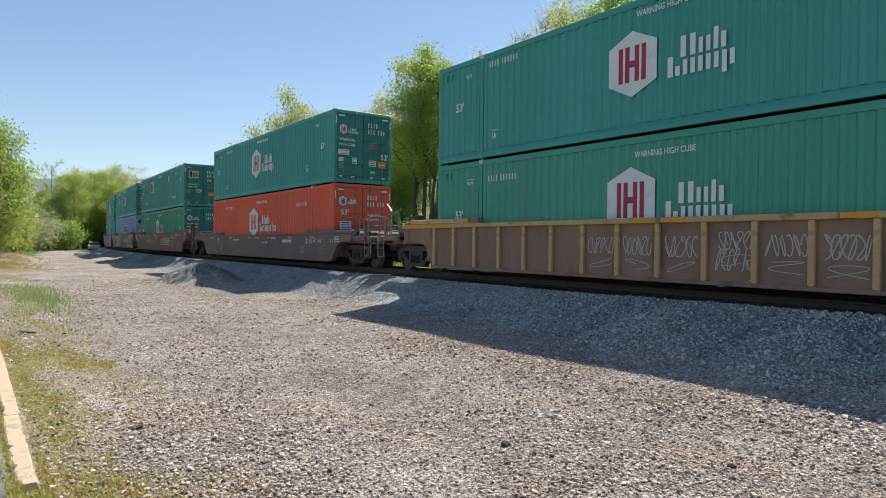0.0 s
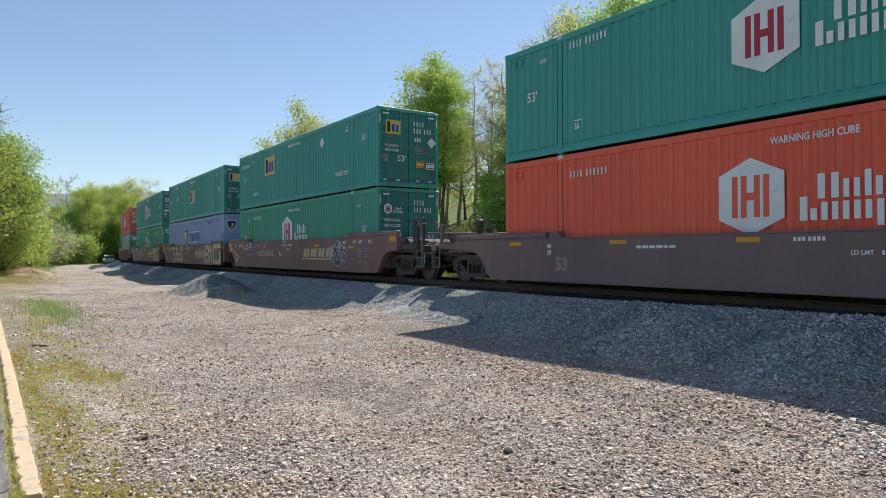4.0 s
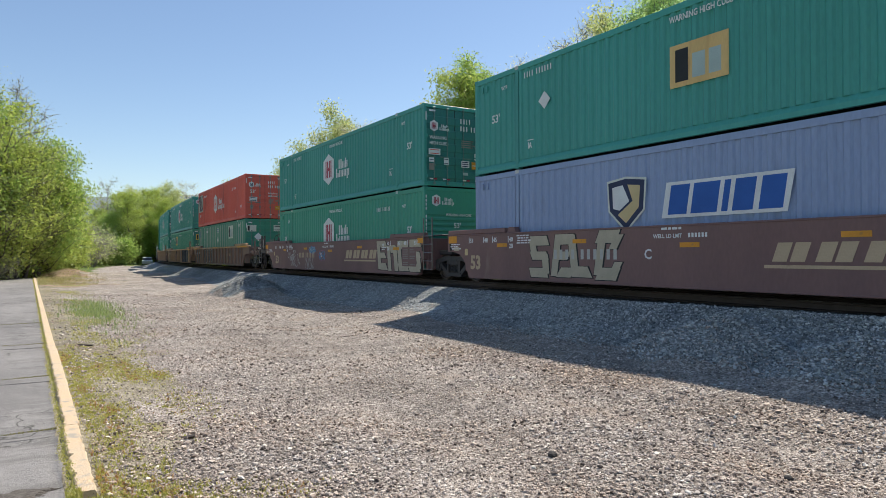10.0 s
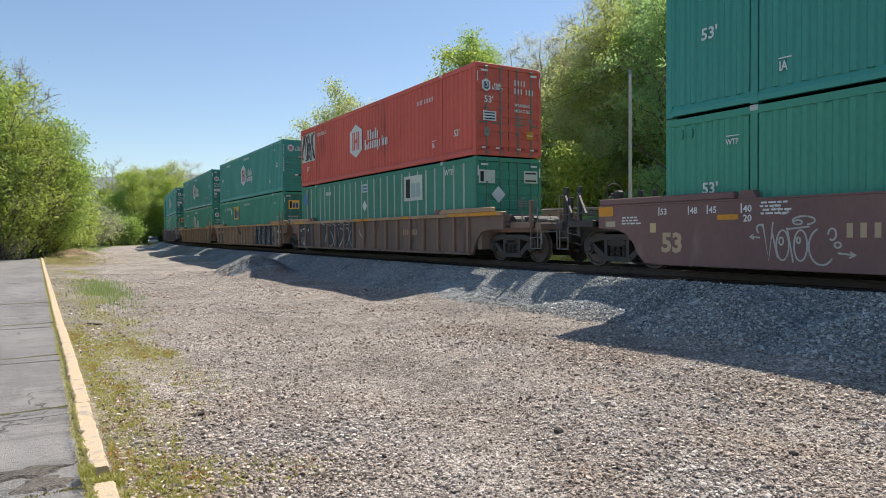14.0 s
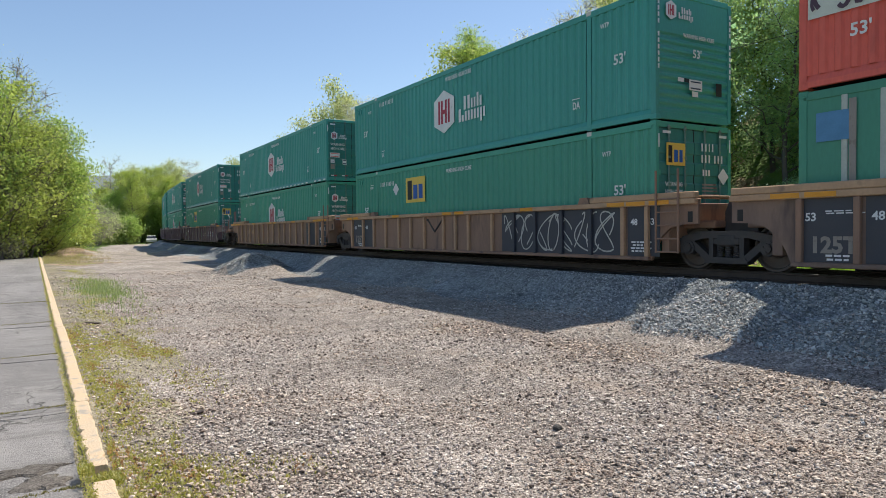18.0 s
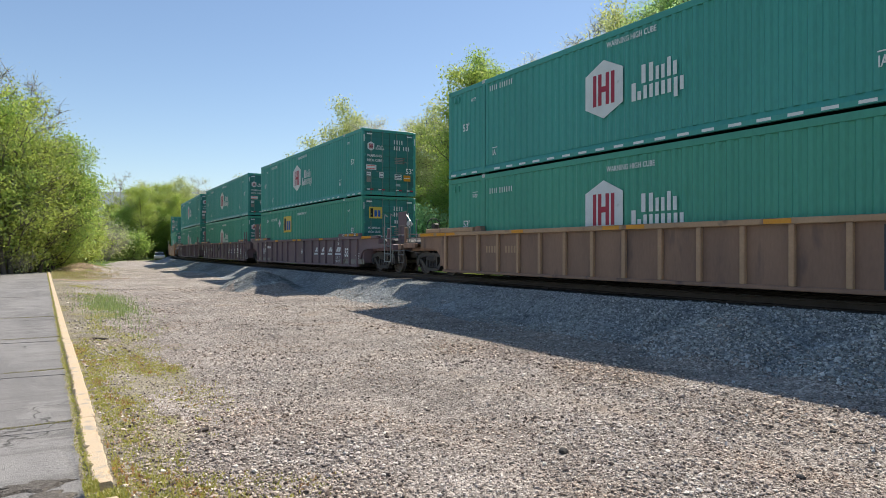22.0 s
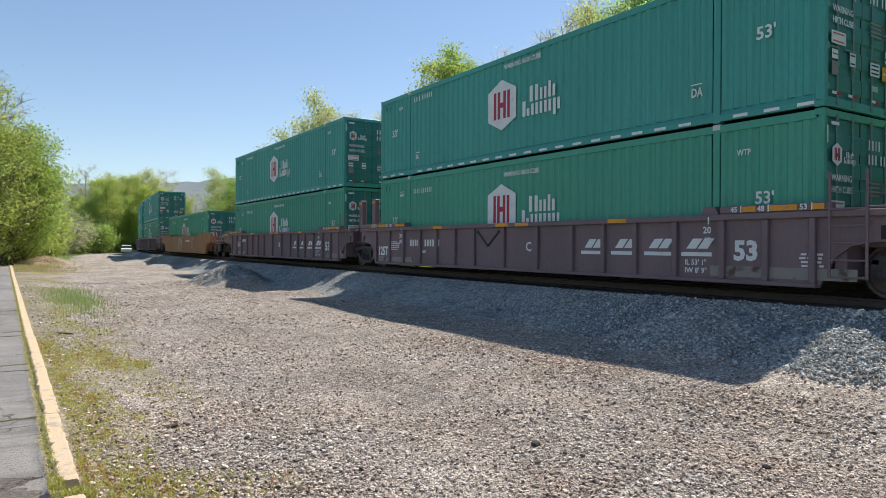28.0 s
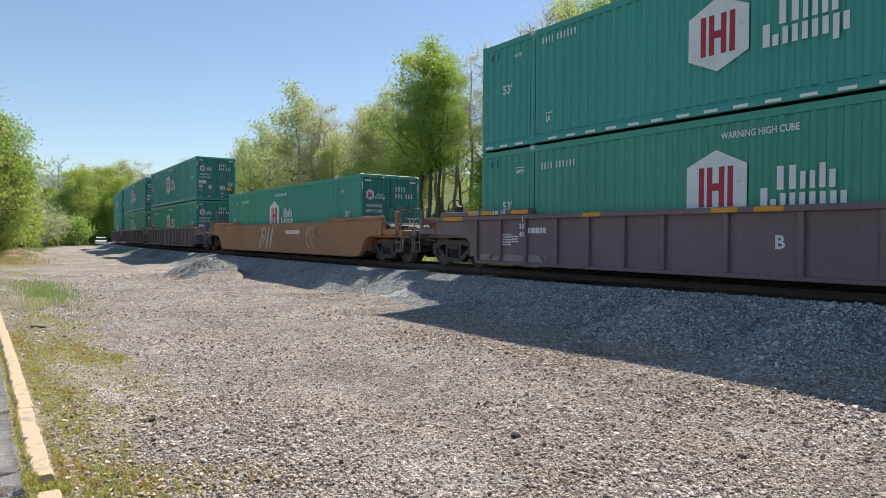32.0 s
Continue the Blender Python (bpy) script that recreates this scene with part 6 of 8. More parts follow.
def letters4(x, z, pitch, w, h, material=WHITE, deep=True, slant=0.16, wing=True):
    """Four slanted name blocks, each with a bar below."""
    out = []
    for i in range(4):
        for q in (0.0, w * 0.53):
            out.append(w_bars(x + i * pitch + q, z, (w * 0.44,), h, material, slant=slant, deep=deep, name="name_block"))
        if wing:
            out.append(w_bars(x + i * pitch - 0.12, z - 0.15, (w + 0.2,), 0.08, material, deep=deep, name="name_bar"))
    return out


def stencil(x, z, rows=3, w=0.5, material=WHITE, deep=True, h=0.035, seed=1):
    """Fine print as thin bars."""
    rng = random.Random(seed)
    return [w_bars(x + rng.uniform(0, 0.06), z - i * h * 1.9, tuple(rng.uniform(0.06, 0.16) for _ in range(max(1, int(w / 0.15)))), h, material, deep=deep, name="fine_print") for i in range(rows)]


# ---- the consist ----
AT0 = [16.73, 40.06, 63.35, 82.62, 101.92, 125.40, 144.74, 164.23, 187.57, 207.09, 226.51, 249.95, 273.4, 292.7, 312.0]


def run(t):
    """Metres that the train has run at t seconds."""
    return 6.54 * t + 0.0023 * t * t


def rust_well(car, front, rear, marks=(), **kw):
    return well_car("weathered brown ribbed well car with a sun-bleached top chord", car, "ribbed", DARKRUST if car == 5 else RUSTY, CHORDYEL if car == 0 else CHORDTAN, front, rear,
                    [chord_amber((-3.91, -0.3, 0.46, 3.85)), chord_amber((7.12, 7.72, 8.37, -8.16, -7.53))] + list(marks) + panel_marks(front, rear), ladder="front" if front == "joint" else None, **kw)


def panel_marks(front, rear):
    """Black panels at the jointed ends with their loading marks."""
    out = []
    if front == "joint":
        out += [w_bars(7.4, 0.26, (0.92,), 1.09, DARKPAINT, deep=True, name="black_panel"), w_text("48", 7.5, 0.95, 0.2, deep=2), w_text("53", 7.98, 0.95, 0.2, deep=2)]
        out += stencil(7.5, 0.55, 4, 0.6, deep=2, seed=71) + [w_bars(6.6, 0.6, (0.2, 0.2), 0.3, DARKPAINT, deep=True, name="faded_number")]
    if rear == "joint":
        out += [w_bars(-7.92, 0.26, (1.02,), 1.09, DARKPAINT, deep=True, name="black_panel"), w_bars(-6.84, 0.26, (0.98,), 1.09, DARKPAINT, deep=True, name="black_panel")]
        out += [w_text("125T", -7.76, 0.43, 0.38, PALEPANEL, deep=2), w_text("53", -7.84, 0.97, 0.2, deep=2), w_text("48", -6.95 + 0.2, 0.97, 0.2, deep=2)]
        out += stencil(-7.5, 1.12, 2, 0.6, deep=2, h=0.02, seed=72) + stencil(-7.5, 0.36, 2, 0.5, deep=2, seed=73)
    return out


def plum_well(car, front, rear, big, marks=(), **kw):
    out = [chord_amber((-3.73, -0.45, 0.4, 3.7)), size_marks()]
    out += letters4(2.62, 0.82, 0.945, 0.5, 0.2)
    out += [w_text("IL 53' 1\"", 5.42, 0.5, 0.15, deep=True), w_text("IW 8' 9\"", 5.42, 0.34, 0.15, deep=True)]
    out += [w_text("53", 6.5, 0.62, 0.5, deep=True), w_text(big, 0.46, 0.72, 0.34, deep=True), w_bars(0.91, 1.385, (0.05,) * 11, 0.06, gap=0.02, name="number_bar"), w_bars(5.2, 1.4, (0.3, 0.2, 0.3), 0.025, name="fine_print"), w_bars(5.2, 1.44, (0.2, 0.3, 0.25), 0.025, name="fine_print")]
    out += [w_bars(6.0, 0.3, (2.7,), 0.2, PALEPANEL, deep=True, name="primer_panel"), w_bars(-7.9, 0.27, (2.6,), 0.17, PALEPANEL, deep=True, name="primer_panel")]
    out += stencil(7.75, 0.72, 4, 0.5, seed=car)  + stencil(-7.0, 0.95, 5, 0.5, seed=car + 2)
    out += ([] if car == 9 else stencil(-6.0, 1.0, 1, 0.75, h=0.14, seed=car + 3)) + stencil(-6.6, 0.9, 3, 0.4, seed=car + 4)
    return well_car("plum-brown ribbed well car with white marks and amber reflectors", car, "ribbed", PURPLE, PURPLE, front, rear, out + list(marks), **kw)


def maroon_well(car, front, rear, big, marks=(), **kw):
    out = rail_marks() + [w_text("53", -7.97, 0.44, 0.55, TAN), w_text(big, -1.2, 0.76, 0.3), w_text("WELL LD LMT", -0.95, 1.2, 0.12), w_bars(-0.05, 1.2, (0.05,) * 6, 0.09, gap=0.03, name="number_bar")]
    out += letters4(1.75, 0.72, 0.78, 0.62, 0.34, TAN, deep=False, slant=0.12, wing=False)
    out += [w_bars(1.6, 0.6, (3.1,), 0.06, TAN, name="name_bar"), w_bars(-4.15, 0.74, (0.1, 0.1, 0.1, 0.1, 0.0, 0.1, 0.1, 0.1, 0.1, 0.1, 0.1), 0.24, SPRAY if big == "C" else TAN, gap=0.115, name="number_bar")]
    out += [w_bars(8.04 if front == "joint" else 9.36, 1.26, (0.42,), 0.22, AMBER, name="amber_reflector"), w_bars(-9.2 if rear == "joint" else -9.83, 1.22, (0.46,), 0.24, AMBER, name="amber_reflector")]
    out += [w_bars(-9.6 if rear == "coupled" else -8.9, 0.98, (0.3,), 0.12, CREAM, name="pale_sticker")]
    out += stencil(5.24, 1.25, 4, 0.42, deep=False, seed=car) + [w_bars(6.95, 1.02 - 0.075 * k, (w,), 0.03, PALEPANEL, name="fine_print_line") for k, w in enumerate((0.8, 0.9, 0.5, 0.92, 0.86, 0.0, 0.42, 0.9)) if w] + stencil(-0.75, 1.37, 1, 0.6, deep=False, h=0.05, seed=car + 5)
    out.append(m_bars(6.9, 0.45, (1.04,), 0.68, MAROON, slot=-WS - 0.0015, name="stencil_board"))
    for wd, x in (("40", 5.9), ("45", 6.75), ("48", 7.24), ("53", 8.0)):
        out.append(w_text(wd, x - 0.2, 1.22, 0.18))
        out.append(w_bars(x + 0.06, 1.2, (0.03,), 0.18))
    for wd, x in (("53", -8.0), ("48", -7.24), ("45", -6.79), ("40", -6.04)):
        out += [w_text(wd, x, 1.22, 0.18), w_bars(x - 0.05, 1.2, (0.03,), 0.18)]
    out += [w_text("20", 5.7, 1.03, 0.18), w_text("20", -6.04, 1.04, 0.18), w_bars(-6.6, 1.08, (0.46,), 0.1, AMBER, name="amber_reflector"), w_bars(-8.28, 0.84, (0.16,), 0.2, PALEYEL, name="yellow_tag")]
    out += stencil(-5.7, 1.36, 4, 0.6, deep=False, seed=car + 40) + stencil(-9.1, 1.16, 3, 0.6, deep=False, seed=car + 41)
    return well_car("maroon-brown smooth-sided well car with gold marks, sprayed with graffiti", car, "smooth", MAROON, MAROON, front, rear, out + list(marks), **kw)


def hub(car, level, body, inc=False, dash=False, label=None, ia="IA", extra=(), nose=False, ids=True):
    bars = LOGORED if body not in (ORANGE, REDC) else body
    marks = hub_side(inc=inc, bars=bars) + (small_marks(ia=ia, inc=inc) if level else low_marks()[5:6] + small_marks(inc=True) if inc else low_marks() if ids else low_marks()[:6] + [id_row(4.3, 2.2)]) + (nose_marks() if nose else door_marks(white=bars is LOGORED, inc=inc))
    if dash:
        marks.append(reflectors())
    names = {GREEN.name: "dark green corrugated steel container", GREEN2.name: "bright green corrugated steel container", ORANGE.name: "orange-red corrugated steel container", REDC.name: "dull red corrugated steel container, stained"}
    lab = label or names[body.name] + (", white badge, stacked on another" if level else ", white badge, in a well")
    return container(lab, body, car, level, marks=marks + list(extra), nose=nose)


def sign_box(car, level, body, x, z=1.1, faded=False, style="corrugated", lift=False, dia=None, w=1.42, h=0.9, label="", extra=(), ground=None):
    marks = list(extra) + [square_sign(x, z, w, h, faded, ground)] + (small_marks(lift=lift) if level else [] if style == "ribbed" else low_marks()) + (old_door_marks() if style == "ribbed" else door_marks(badge=False, square=PALEYEL if faded else YELLOW))
    if dia:
        marks.append(diamond(*dia))
    return container(label or "green corrugated steel container with a yellow square sign", body, car, level, style, marks)


def swift_box(car):
    word = [(0.08, 0.56, 0.07, 0.69), (0.66, 1.28, 0.07, 0.69), (1.38, 1.52, 0.07, 0.69), (1.62, 2.06, 0.07, 0.69), (2.18, 2.66, 0.07, 0.69)]
    def shield(bm):
        prism(bm, [(-0.55, 0.95), (0, 1.02), (0.55, 0.95), (0.5, 0.3), (0, -0.15), (-0.5, 0.3)], -0.002, 0)
    def inner(bm):
        prism(bm, [(-0.42, 0.84), (-0.1, 0.88), (0.1, 0.5), (-0.2, 0.3), (-0.4, 0.35)], -0.002, 0)
    def gold(bm):
        prism(bm, [(0.05, 0.88), (0.42, 0.84), (0.38, 0.35), (0, 0.0), (-0.25, 0.2), (0.2, 0.5)], -0.002, 0)
    def panel(bm):
        prism(bm, [(-0.08, 0.0), (2.75, 0.0), (2.9, 0.76), (0.05, 0.76)], -0.002, 0)
    def put(thing):
        y = FACE - 0.002
        p = part("name_panel", cached("name_panel", panel, WHITE), None, thing, "white name panel with blue blocks", (-0.85, y, 1.28))
        for i, c in enumerate(word):
            part("name_block", cached(("name_block_blue", i), lambda bm, c=c: plate(bm, *c, slant=0.1), BLUE), None, p, "", (0, -0.003, 0))
        s = part("shield", cached("shield", shield, NAVY), None, thing, "navy shield with white and gold bands", (-1.95, y, 1.22))
        part("shield_band", cached("shield_band", inner, WHITE), None, s, "", (0, -0.003, 0))
        part("shield_gold", cached("shield_gold", gold, PALEYEL), None, s, "", (0, -0.003, 0))
        part("shield_rim", cached("shield_rim_small", lambda bm: prism(bm, [(-0.31, 0.45), (0, 0.49), (0.31, 0.45), (0.27, 0.07), (0, -0.16), (-0.27, 0.07)], -0.0015, 0), WHITE), None, thing, "", (L2 + 0.0105, -0.85, 2.05), (0, 0, 90))
        part("name_panel", cached("name_panel_small", lambda bm: prism(bm, [(-0.05, -0.03), (1.0, -0.03), (1.06, 0.34), (0.0, 0.34)], -0.0015, 0), WHITE), None, thing, "", (L2 + 0.0105, 0.0, 2.08), (0, 0, 90))
        part("shield_rim", cached("shield_rim", lambda bm: prism(bm, [(-0.6, 1.0), (0, 1.07), (0.6, 1.0), (0.55, 0.28), (0, -0.22), (-0.55, 0.28)], -0.0015, 0), CHALK), None, thing, "", (-1.95, y + 0.0012, 1.22))
        e = part("shield", cached("shield_small", lambda bm: prism(bm, [(-0.26, 0.4), (0, 0.44), (0.26, 0.4), (0.23, 0.1), (0, -0.1), (-0.23, 0.1)], -0.002, 0), NAVY), None, thing, "", (L2 + 0.012, -0.85, 2.05), (0, 0, 90))
        part("shield_gold", cached("shield_small_gold", lambda bm: prism(bm, [(0.0, 0.3), (0.15, 0.28), (0.1, 0.1), (0, 0.0)], -0.002, 0), PALEYEL), None, e, "", (0, -0.003, 0))
        part("name_block", cached("name_blocks_small", lambda bm: [plate(bm, c[0] * 0.36, c[1] * 0.36, c[2] * 0.4, c[3] * 0.4, slant=0.02) for c in word], NAVY), None, thing, "", (L2 + 0.012, 0.0, 2.1), (0, 0, 90))
    return container("slate-blue corrugated steel container with a blue name panel and shield", SLATE, car, 0, rods=SLATE, marks=[put, m_text("WTP", 6.4, 2.40, 0.22, FAINTBLUE), m_bars(4.1, 2.42, (0.07,) * 4, 0.17, FAINTBLUE, gap=0.045), m_bars(4.68, 2.42, (0.06,) * 6, 0.17, FAINTBLUE, gap=0.06), m_bars(0.2, 1.62, (0.5, 0.3), 0.12, FAINTBLUE, end=True, gap=0.06), m_bars(0.2, 1.3, (0.08, 0.08, 0.05, 0.05, 0.08, 0.05), 0.2, FAINTBLUE, end=True, gap=0.06)])


C2G = (-5.95, 0.76, 3.3, 0.72)      # a tag's place on its well car


def build_train():
    # car 0: rusty well, two green boxes
    tags = []
    for i, (x, z, h) in enumerate(((-1.84, 0.72, 0.36), (-0.84, 0.70, 0.40), (0.22, 0.68, 0.42), (1.34, 0.45, 0.42), (1.40, 0.84, 0.34), (2.3, 0.74, 0.38), (3.3, 0.7, 0.42))):
        tags.append(spray(x, z, 0.74, h, SPRAY, 60 + i, 0.022, deep=True, letters=6))
        tags.append(spray(x + 0.02, z - 0.3, 0.7, 0.22, SPRAY, 80 + i, 0.014, deep=True, letters=1))
    rust_well(0, "joint", "coupled", tags, ribs=CHORDYEL)
    hub(0, 0, GREEN2)
    hub(0, 1, GREEN, ia="DA")
    # car 1: dark smooth well, orange below green
    m1 = [w_bars(-0.16, 1.05, (0.05, 0.05, 0.05, 0.0, 0.05, 0.05, 0.05, 0.05), 0.07, gap=0.025, name="number_bar"), w_text("LD LMT", 0.75, 0.82, 0.1), w_bars(1.2, 0.82, (0.04,) * 6, 0.07, gap=0.02, name="number_bar")]
    m1 += [w_bars(3.42, 0.9, (0.1, 0.07, 0.1, 0.07, 0.1, 0.05, 0.1), 0.1, gap=0.035, name="number_bar"), w_bars(4.25, 0.9, (0.1, 0.08), 0.1, gap=0.035, name="number_bar"), w_bars(3.4, 0.85, (1.1,), 0.015, name="name_bar")]
    m1 += [w_text("53", 5.42, 0.45, 0.42, PALEPANEL), w_text("40", 6.02, 0.97, 0.15), w_text("20", 6.02, 0.82, 0.15), w_text("45", 6.78, 0.9, 0.15), w_text("48", 7.22, 0.9, 0.15), w_text("53", 8.3, 0.9, 0.15)]
    m1 += [w_bars(q, 0.87, (0.025,), 0.16) for q in (6.24, 7.02, 7.46, 8.54)]
    m1 += [w_bars(7.61, q, (0.6,), 0.02, PALEPANEL, name="panel_line") for q in (0.48, 0.62, 0.77)] + [w_bars(q, 0.48, (0.02,), 0.3, PALEPANEL, name="panel_line") for q in (7.61, 8.19)]
    m1 += [w_bars(q, 1.05, (0.46,), 0.08, AMBER, name="amber_reflector") for q in (-7.6, -4.2, -1.2, 1.44, 4.11, 6.43)]
    m1 += stencil(8.7, 1.1, 4, 0.5, deep=False, h=0.03, seed=31) + stencil(2.0, 1.08, 2, 0.7, deep=False, h=0.025, seed=32) + stencil(6.35, 0.98, 4, 0.4, deep=False, h=0.022, seed=33) + stencil(-3.5, 0.95, 1, 0.9, deep=False, h=0.06, seed=34)
    m1 += [w_text("53", -5.9, 0.45, 0.42, PALEPANEL), w_text("40", -6.2, 0.97, 0.15), w_text("20", -6.2, 0.82, 0.15)]
    well_car("dark brown smooth-sided well car", 1, "smooth", DARKWELL, DARKWELL, "coupled", "coupled", m1, tall=False, drop=0.25)
    hub(1, 0, ORANGE, inc=True)
    hub(1, 1, GREEN)
    # cars 2 to 4: one maroon three-unit car
    maroon_well(2, "coupled", "joint", "A", [jagged_outline(C2G), spray(C2G[0] + 0.3, C2G[1] + 0.12, C2G[2] * 0.3, 0.3, PINK, 5, 0.035, letters=6), spray(C2G[0] + C2G[2] * 0.32, C2G[1] + 0.32, C2G[2] * 0.26, 0.3, PINK, 51, 0.03, letters=6), spray(C2G[0] + C2G[2] * 0.62, C2G[1] + 0.45, C2G[2] * 0.27, 0.3, PINK, 52, 0.03, letters=6), cloud_tag(4.46, 0.36, 1.55, 0.95, 6, CLOUD, PALEBLUE, SPRAY, letters=6, thick=0.035)], tall=True)
    hub(2, 0, GREEN2)
    sign_box(2, 1, GREEN, -3.88, lift=True, dia=(3.2, 2.2), z=1.5, ground=SIGNOCHRE)
    maroon_well(3, "joint", "joint", "C", [block_tag(-5.1, 0.26, 3.1, 1.1, 8, "SELC"), block_tag(4.42, 0.22, 3.95, 1.2, 9, "EnCS"), spray(3.9, 1.05, 0.5, 0.3, SPRAY, 91, 0.02, letters=3)], ladder="front")
    swift_box(3)
    sign_box(3, 1, GREEN, -0.69, z=1.1, faded=True, ground=SIGNOCHRE, dia=(-4.8, 1.7))
    maroon_well(4, "joint", "coupled", "B", [loop_tag(-5.64, 0.3, 1.32, 0.75, SPRAY), spray(-3.2, 0.2, 1.15, 0.5, SPRAY, 11, 0.028, letters=7), cloud_tag(-2.76, 0.9, 1.0, 0.4, 12, SPRAYBLUE, PINK, PALEBLUE, letters=5, thick=0.02), cloud_tag(-1.5, 0.56, 1.0, 0.55, 13, MAROON, PINK, SPRAYBLUE, letters=4, thick=0.04), block_tag(4.9, 0.25, 3.4, 1.12, 14, "EnCS")], ladder="front", tall=True)
    hub(4, 0, GREEN2, nose=True, ids=False)
    hub(4, 1, GREEN)
    # cars 5 to 7: one rusty ribbed three-unit car
    rust_well(5, "coupled", "joint", [spray(-4.5, 0.28, 3.6, 0.85, SPRAY, 20, 0.04, deep=True, letters=6), w_bars(-4.72, 0.26, (3.9,), 1.08, DARKPAINT, deep=True, name="buff_paint"), spray(-4.7, 1.24, 3.5, 0.2, SPRAY, 28, 0.03, letters=5, slot=-WS - 0.018), spray(-0.5, 0.62, 0.5, 0.42, SPRAY, 26, 0.03, deep=True, letters=1), w_bars(3.5, 0.8, (0.09,) * 7, 0.2, CHORDTAN, gap=0.07, deep=True, name="number_bar")])
    sign_box(5, 0, OLDGREEN, 3.31, z=1.69, faded=True, style="ribbed", dia=(-0.24, 1.66), w=1.38, h=0.9, ground=CHALK, label="old green ribbed container with grey ribs and a chalky sign", extra=[m_text("WTP", 6.2, 2.42, 0.26), m_bars(-4.6, 2.3, (0.06,) * 6, 0.16, gap=0.045), sticker_side(-0.45, 2.22, 0.5, 0.34), m_bars(-7.75, 1.98, (0.55,), 0.5, SPRAYBLUE, name="paint_patch"), m_bars(-7.2, 0.9, (0.12,), 1.75, PALEPANEL, name="patch_strip")])
    hub(5, 1, REDC, inc=True, extra=[lambda th: part("graffiti", cached("box_tag_back", lambda bm: plate(bm, -7.9, -6.0, 1.2, 2.6), CHALK), None, th, "sprayed pale panel", (0, FACE - 0.001, 0)),
                                     spray(-7.85, 1.25, 1.85, 1.3, CLOUD, 22, 0.075, letters=5, slot=FACE - 0.01), spray(-7.85, 1.3, 1.8, 1.2, CLOUD, 27, 0.06, letters=4, slot=FACE - 0.014)])
    rust_well(6, "joint", "joint", [w_bars(2.61, 0.26, (4.6,), 1.09, DARKPAINT, deep=True, name="buff_paint"), spray(2.7, 0.3, 4.3, 1.0, SPRAY, 23, 0.035, deep=2, letters=9), spray(2.75, 0.32, 4.3, 0.95, SPRAY, 29, 0.035, deep=2, letters=6)], painted=(2.6, 7.25))
    sign_box(6, 0, GREEN2, -3.55, z=1.55, dia=(-4.34, 2.1))
    hub(6, 1, GREEN, ia="DA", nose=True)
    rust_well(7, "joint", "coupled", [w_bars(5.6, 0.26, (1.2,), 1.05, DARKPAINT, deep=True, name="buff_paint"), w_bars(-5.6, 0.82, (0.08,) * 4, 0.2, CHORDTAN, gap=0.06, deep=True, name="number_bar"), w_bars(-4.62, 0.82, (0.08,) * 5, 0.2, CHORDTAN, gap=0.06, deep=True, name="number_bar")])
    hub(7, 0, GREEN2)
    hub(7, 1, GREEN, dash=True)
    # cars 8 to 10: one plum three-unit car
    plum_well(8, "coupled", "joint", "A")
    sign_box(8, 0, GREEN2, -3.2, z=1.55, dia=(-4.0, 2.1))
    hub(8, 1, GREEN, dash=True)
    plum_well(9, "joint", "joint", "C", [w_text("125T", -7.93, 0.5, 0.42, deep=True, squeeze=0.86), w_bars(-5.6, 0.82, (0.1,) * 4, 0.22, gap=0.06, deep=True, name="number_bar"), w_bars(-4.66, 0.82, (0.1,) * 6, 0.22, gap=0.06, deep=True, name="number_bar"), w_text("LD LMT", -5.0, 0.6, 0.13, deep=True)], ladder="front")
    hub(9, 0, GREEN2)
    hub(9, 1, GREEN, dash=True, ia="DA")
    plum_well(10, "joint", "coupled", "B", [], ladder="front")
    hub(10, 0, GREEN2)
    hub(10, 1, GREEN, dash=True, ia="DA")
    # car 11: ochre smooth well with a single box
    well_car("ochre-orange smooth-sided well car, sprayed", 11, "smooth", OCHRE, OCHRE, "coupled", "coupled", [spray(-2.2, 0.3, 1.9, 1.0, SPRAY, 40, 0.09, letters=4), spray(3.6, 0.4, 0.8, 0.9, SPRAY, 41, 0.05, letters=2), w_bars(1.3, 1.0, (0.15,) * 9, 0.16)])
    hub(11, 0, GREEN2, label="single green corrugated container low in an ochre well car")
    # cars 12 to 14, round the curve
    for c in (12, 13, 14):
        well_car("dark plum ribbed well car", c, "ribbed", PURPLE, PURPLE, "coupled" if c == 12 else "joint", "joint", [chord_amber((-4.6, 4.0))])
        hub(c, 0, GREEN2)
        hub(c, 1, GREEN)


build_train()


# ---- trees ----
def tube(vs, fs, pts, radii, n=6):
    """Adds a tapered tube along points to the lists of corners and faces."""
    base = len(vs)
    for i, (p, r) in enumerate(zip(pts, radii)):
        d = (pts[min(i + 1, len(pts) - 1)] - pts[max(i - 1, 0)]).normalized()
        u = Vector((1, 0, 0)) if abs(d.x) < 0.8 else Vector((0, 1, 0))
        a = d.cross(u).normalized()
        b = d.cross(a)
        for k in range(n):
            q = p + (a * math.cos(6.2832 * k / n) + b * math.sin(6.2832 * k / n)) * r
            vs.append((q.x, q.y, q.z))
    for i in range(len(pts) - 1):
        for k in range(n):
            fs.append((base + i * n + k, base + i * n + (k + 1) % n, base + (i + 1) * n + (k + 1) % n, base + (i + 1) * n + k))


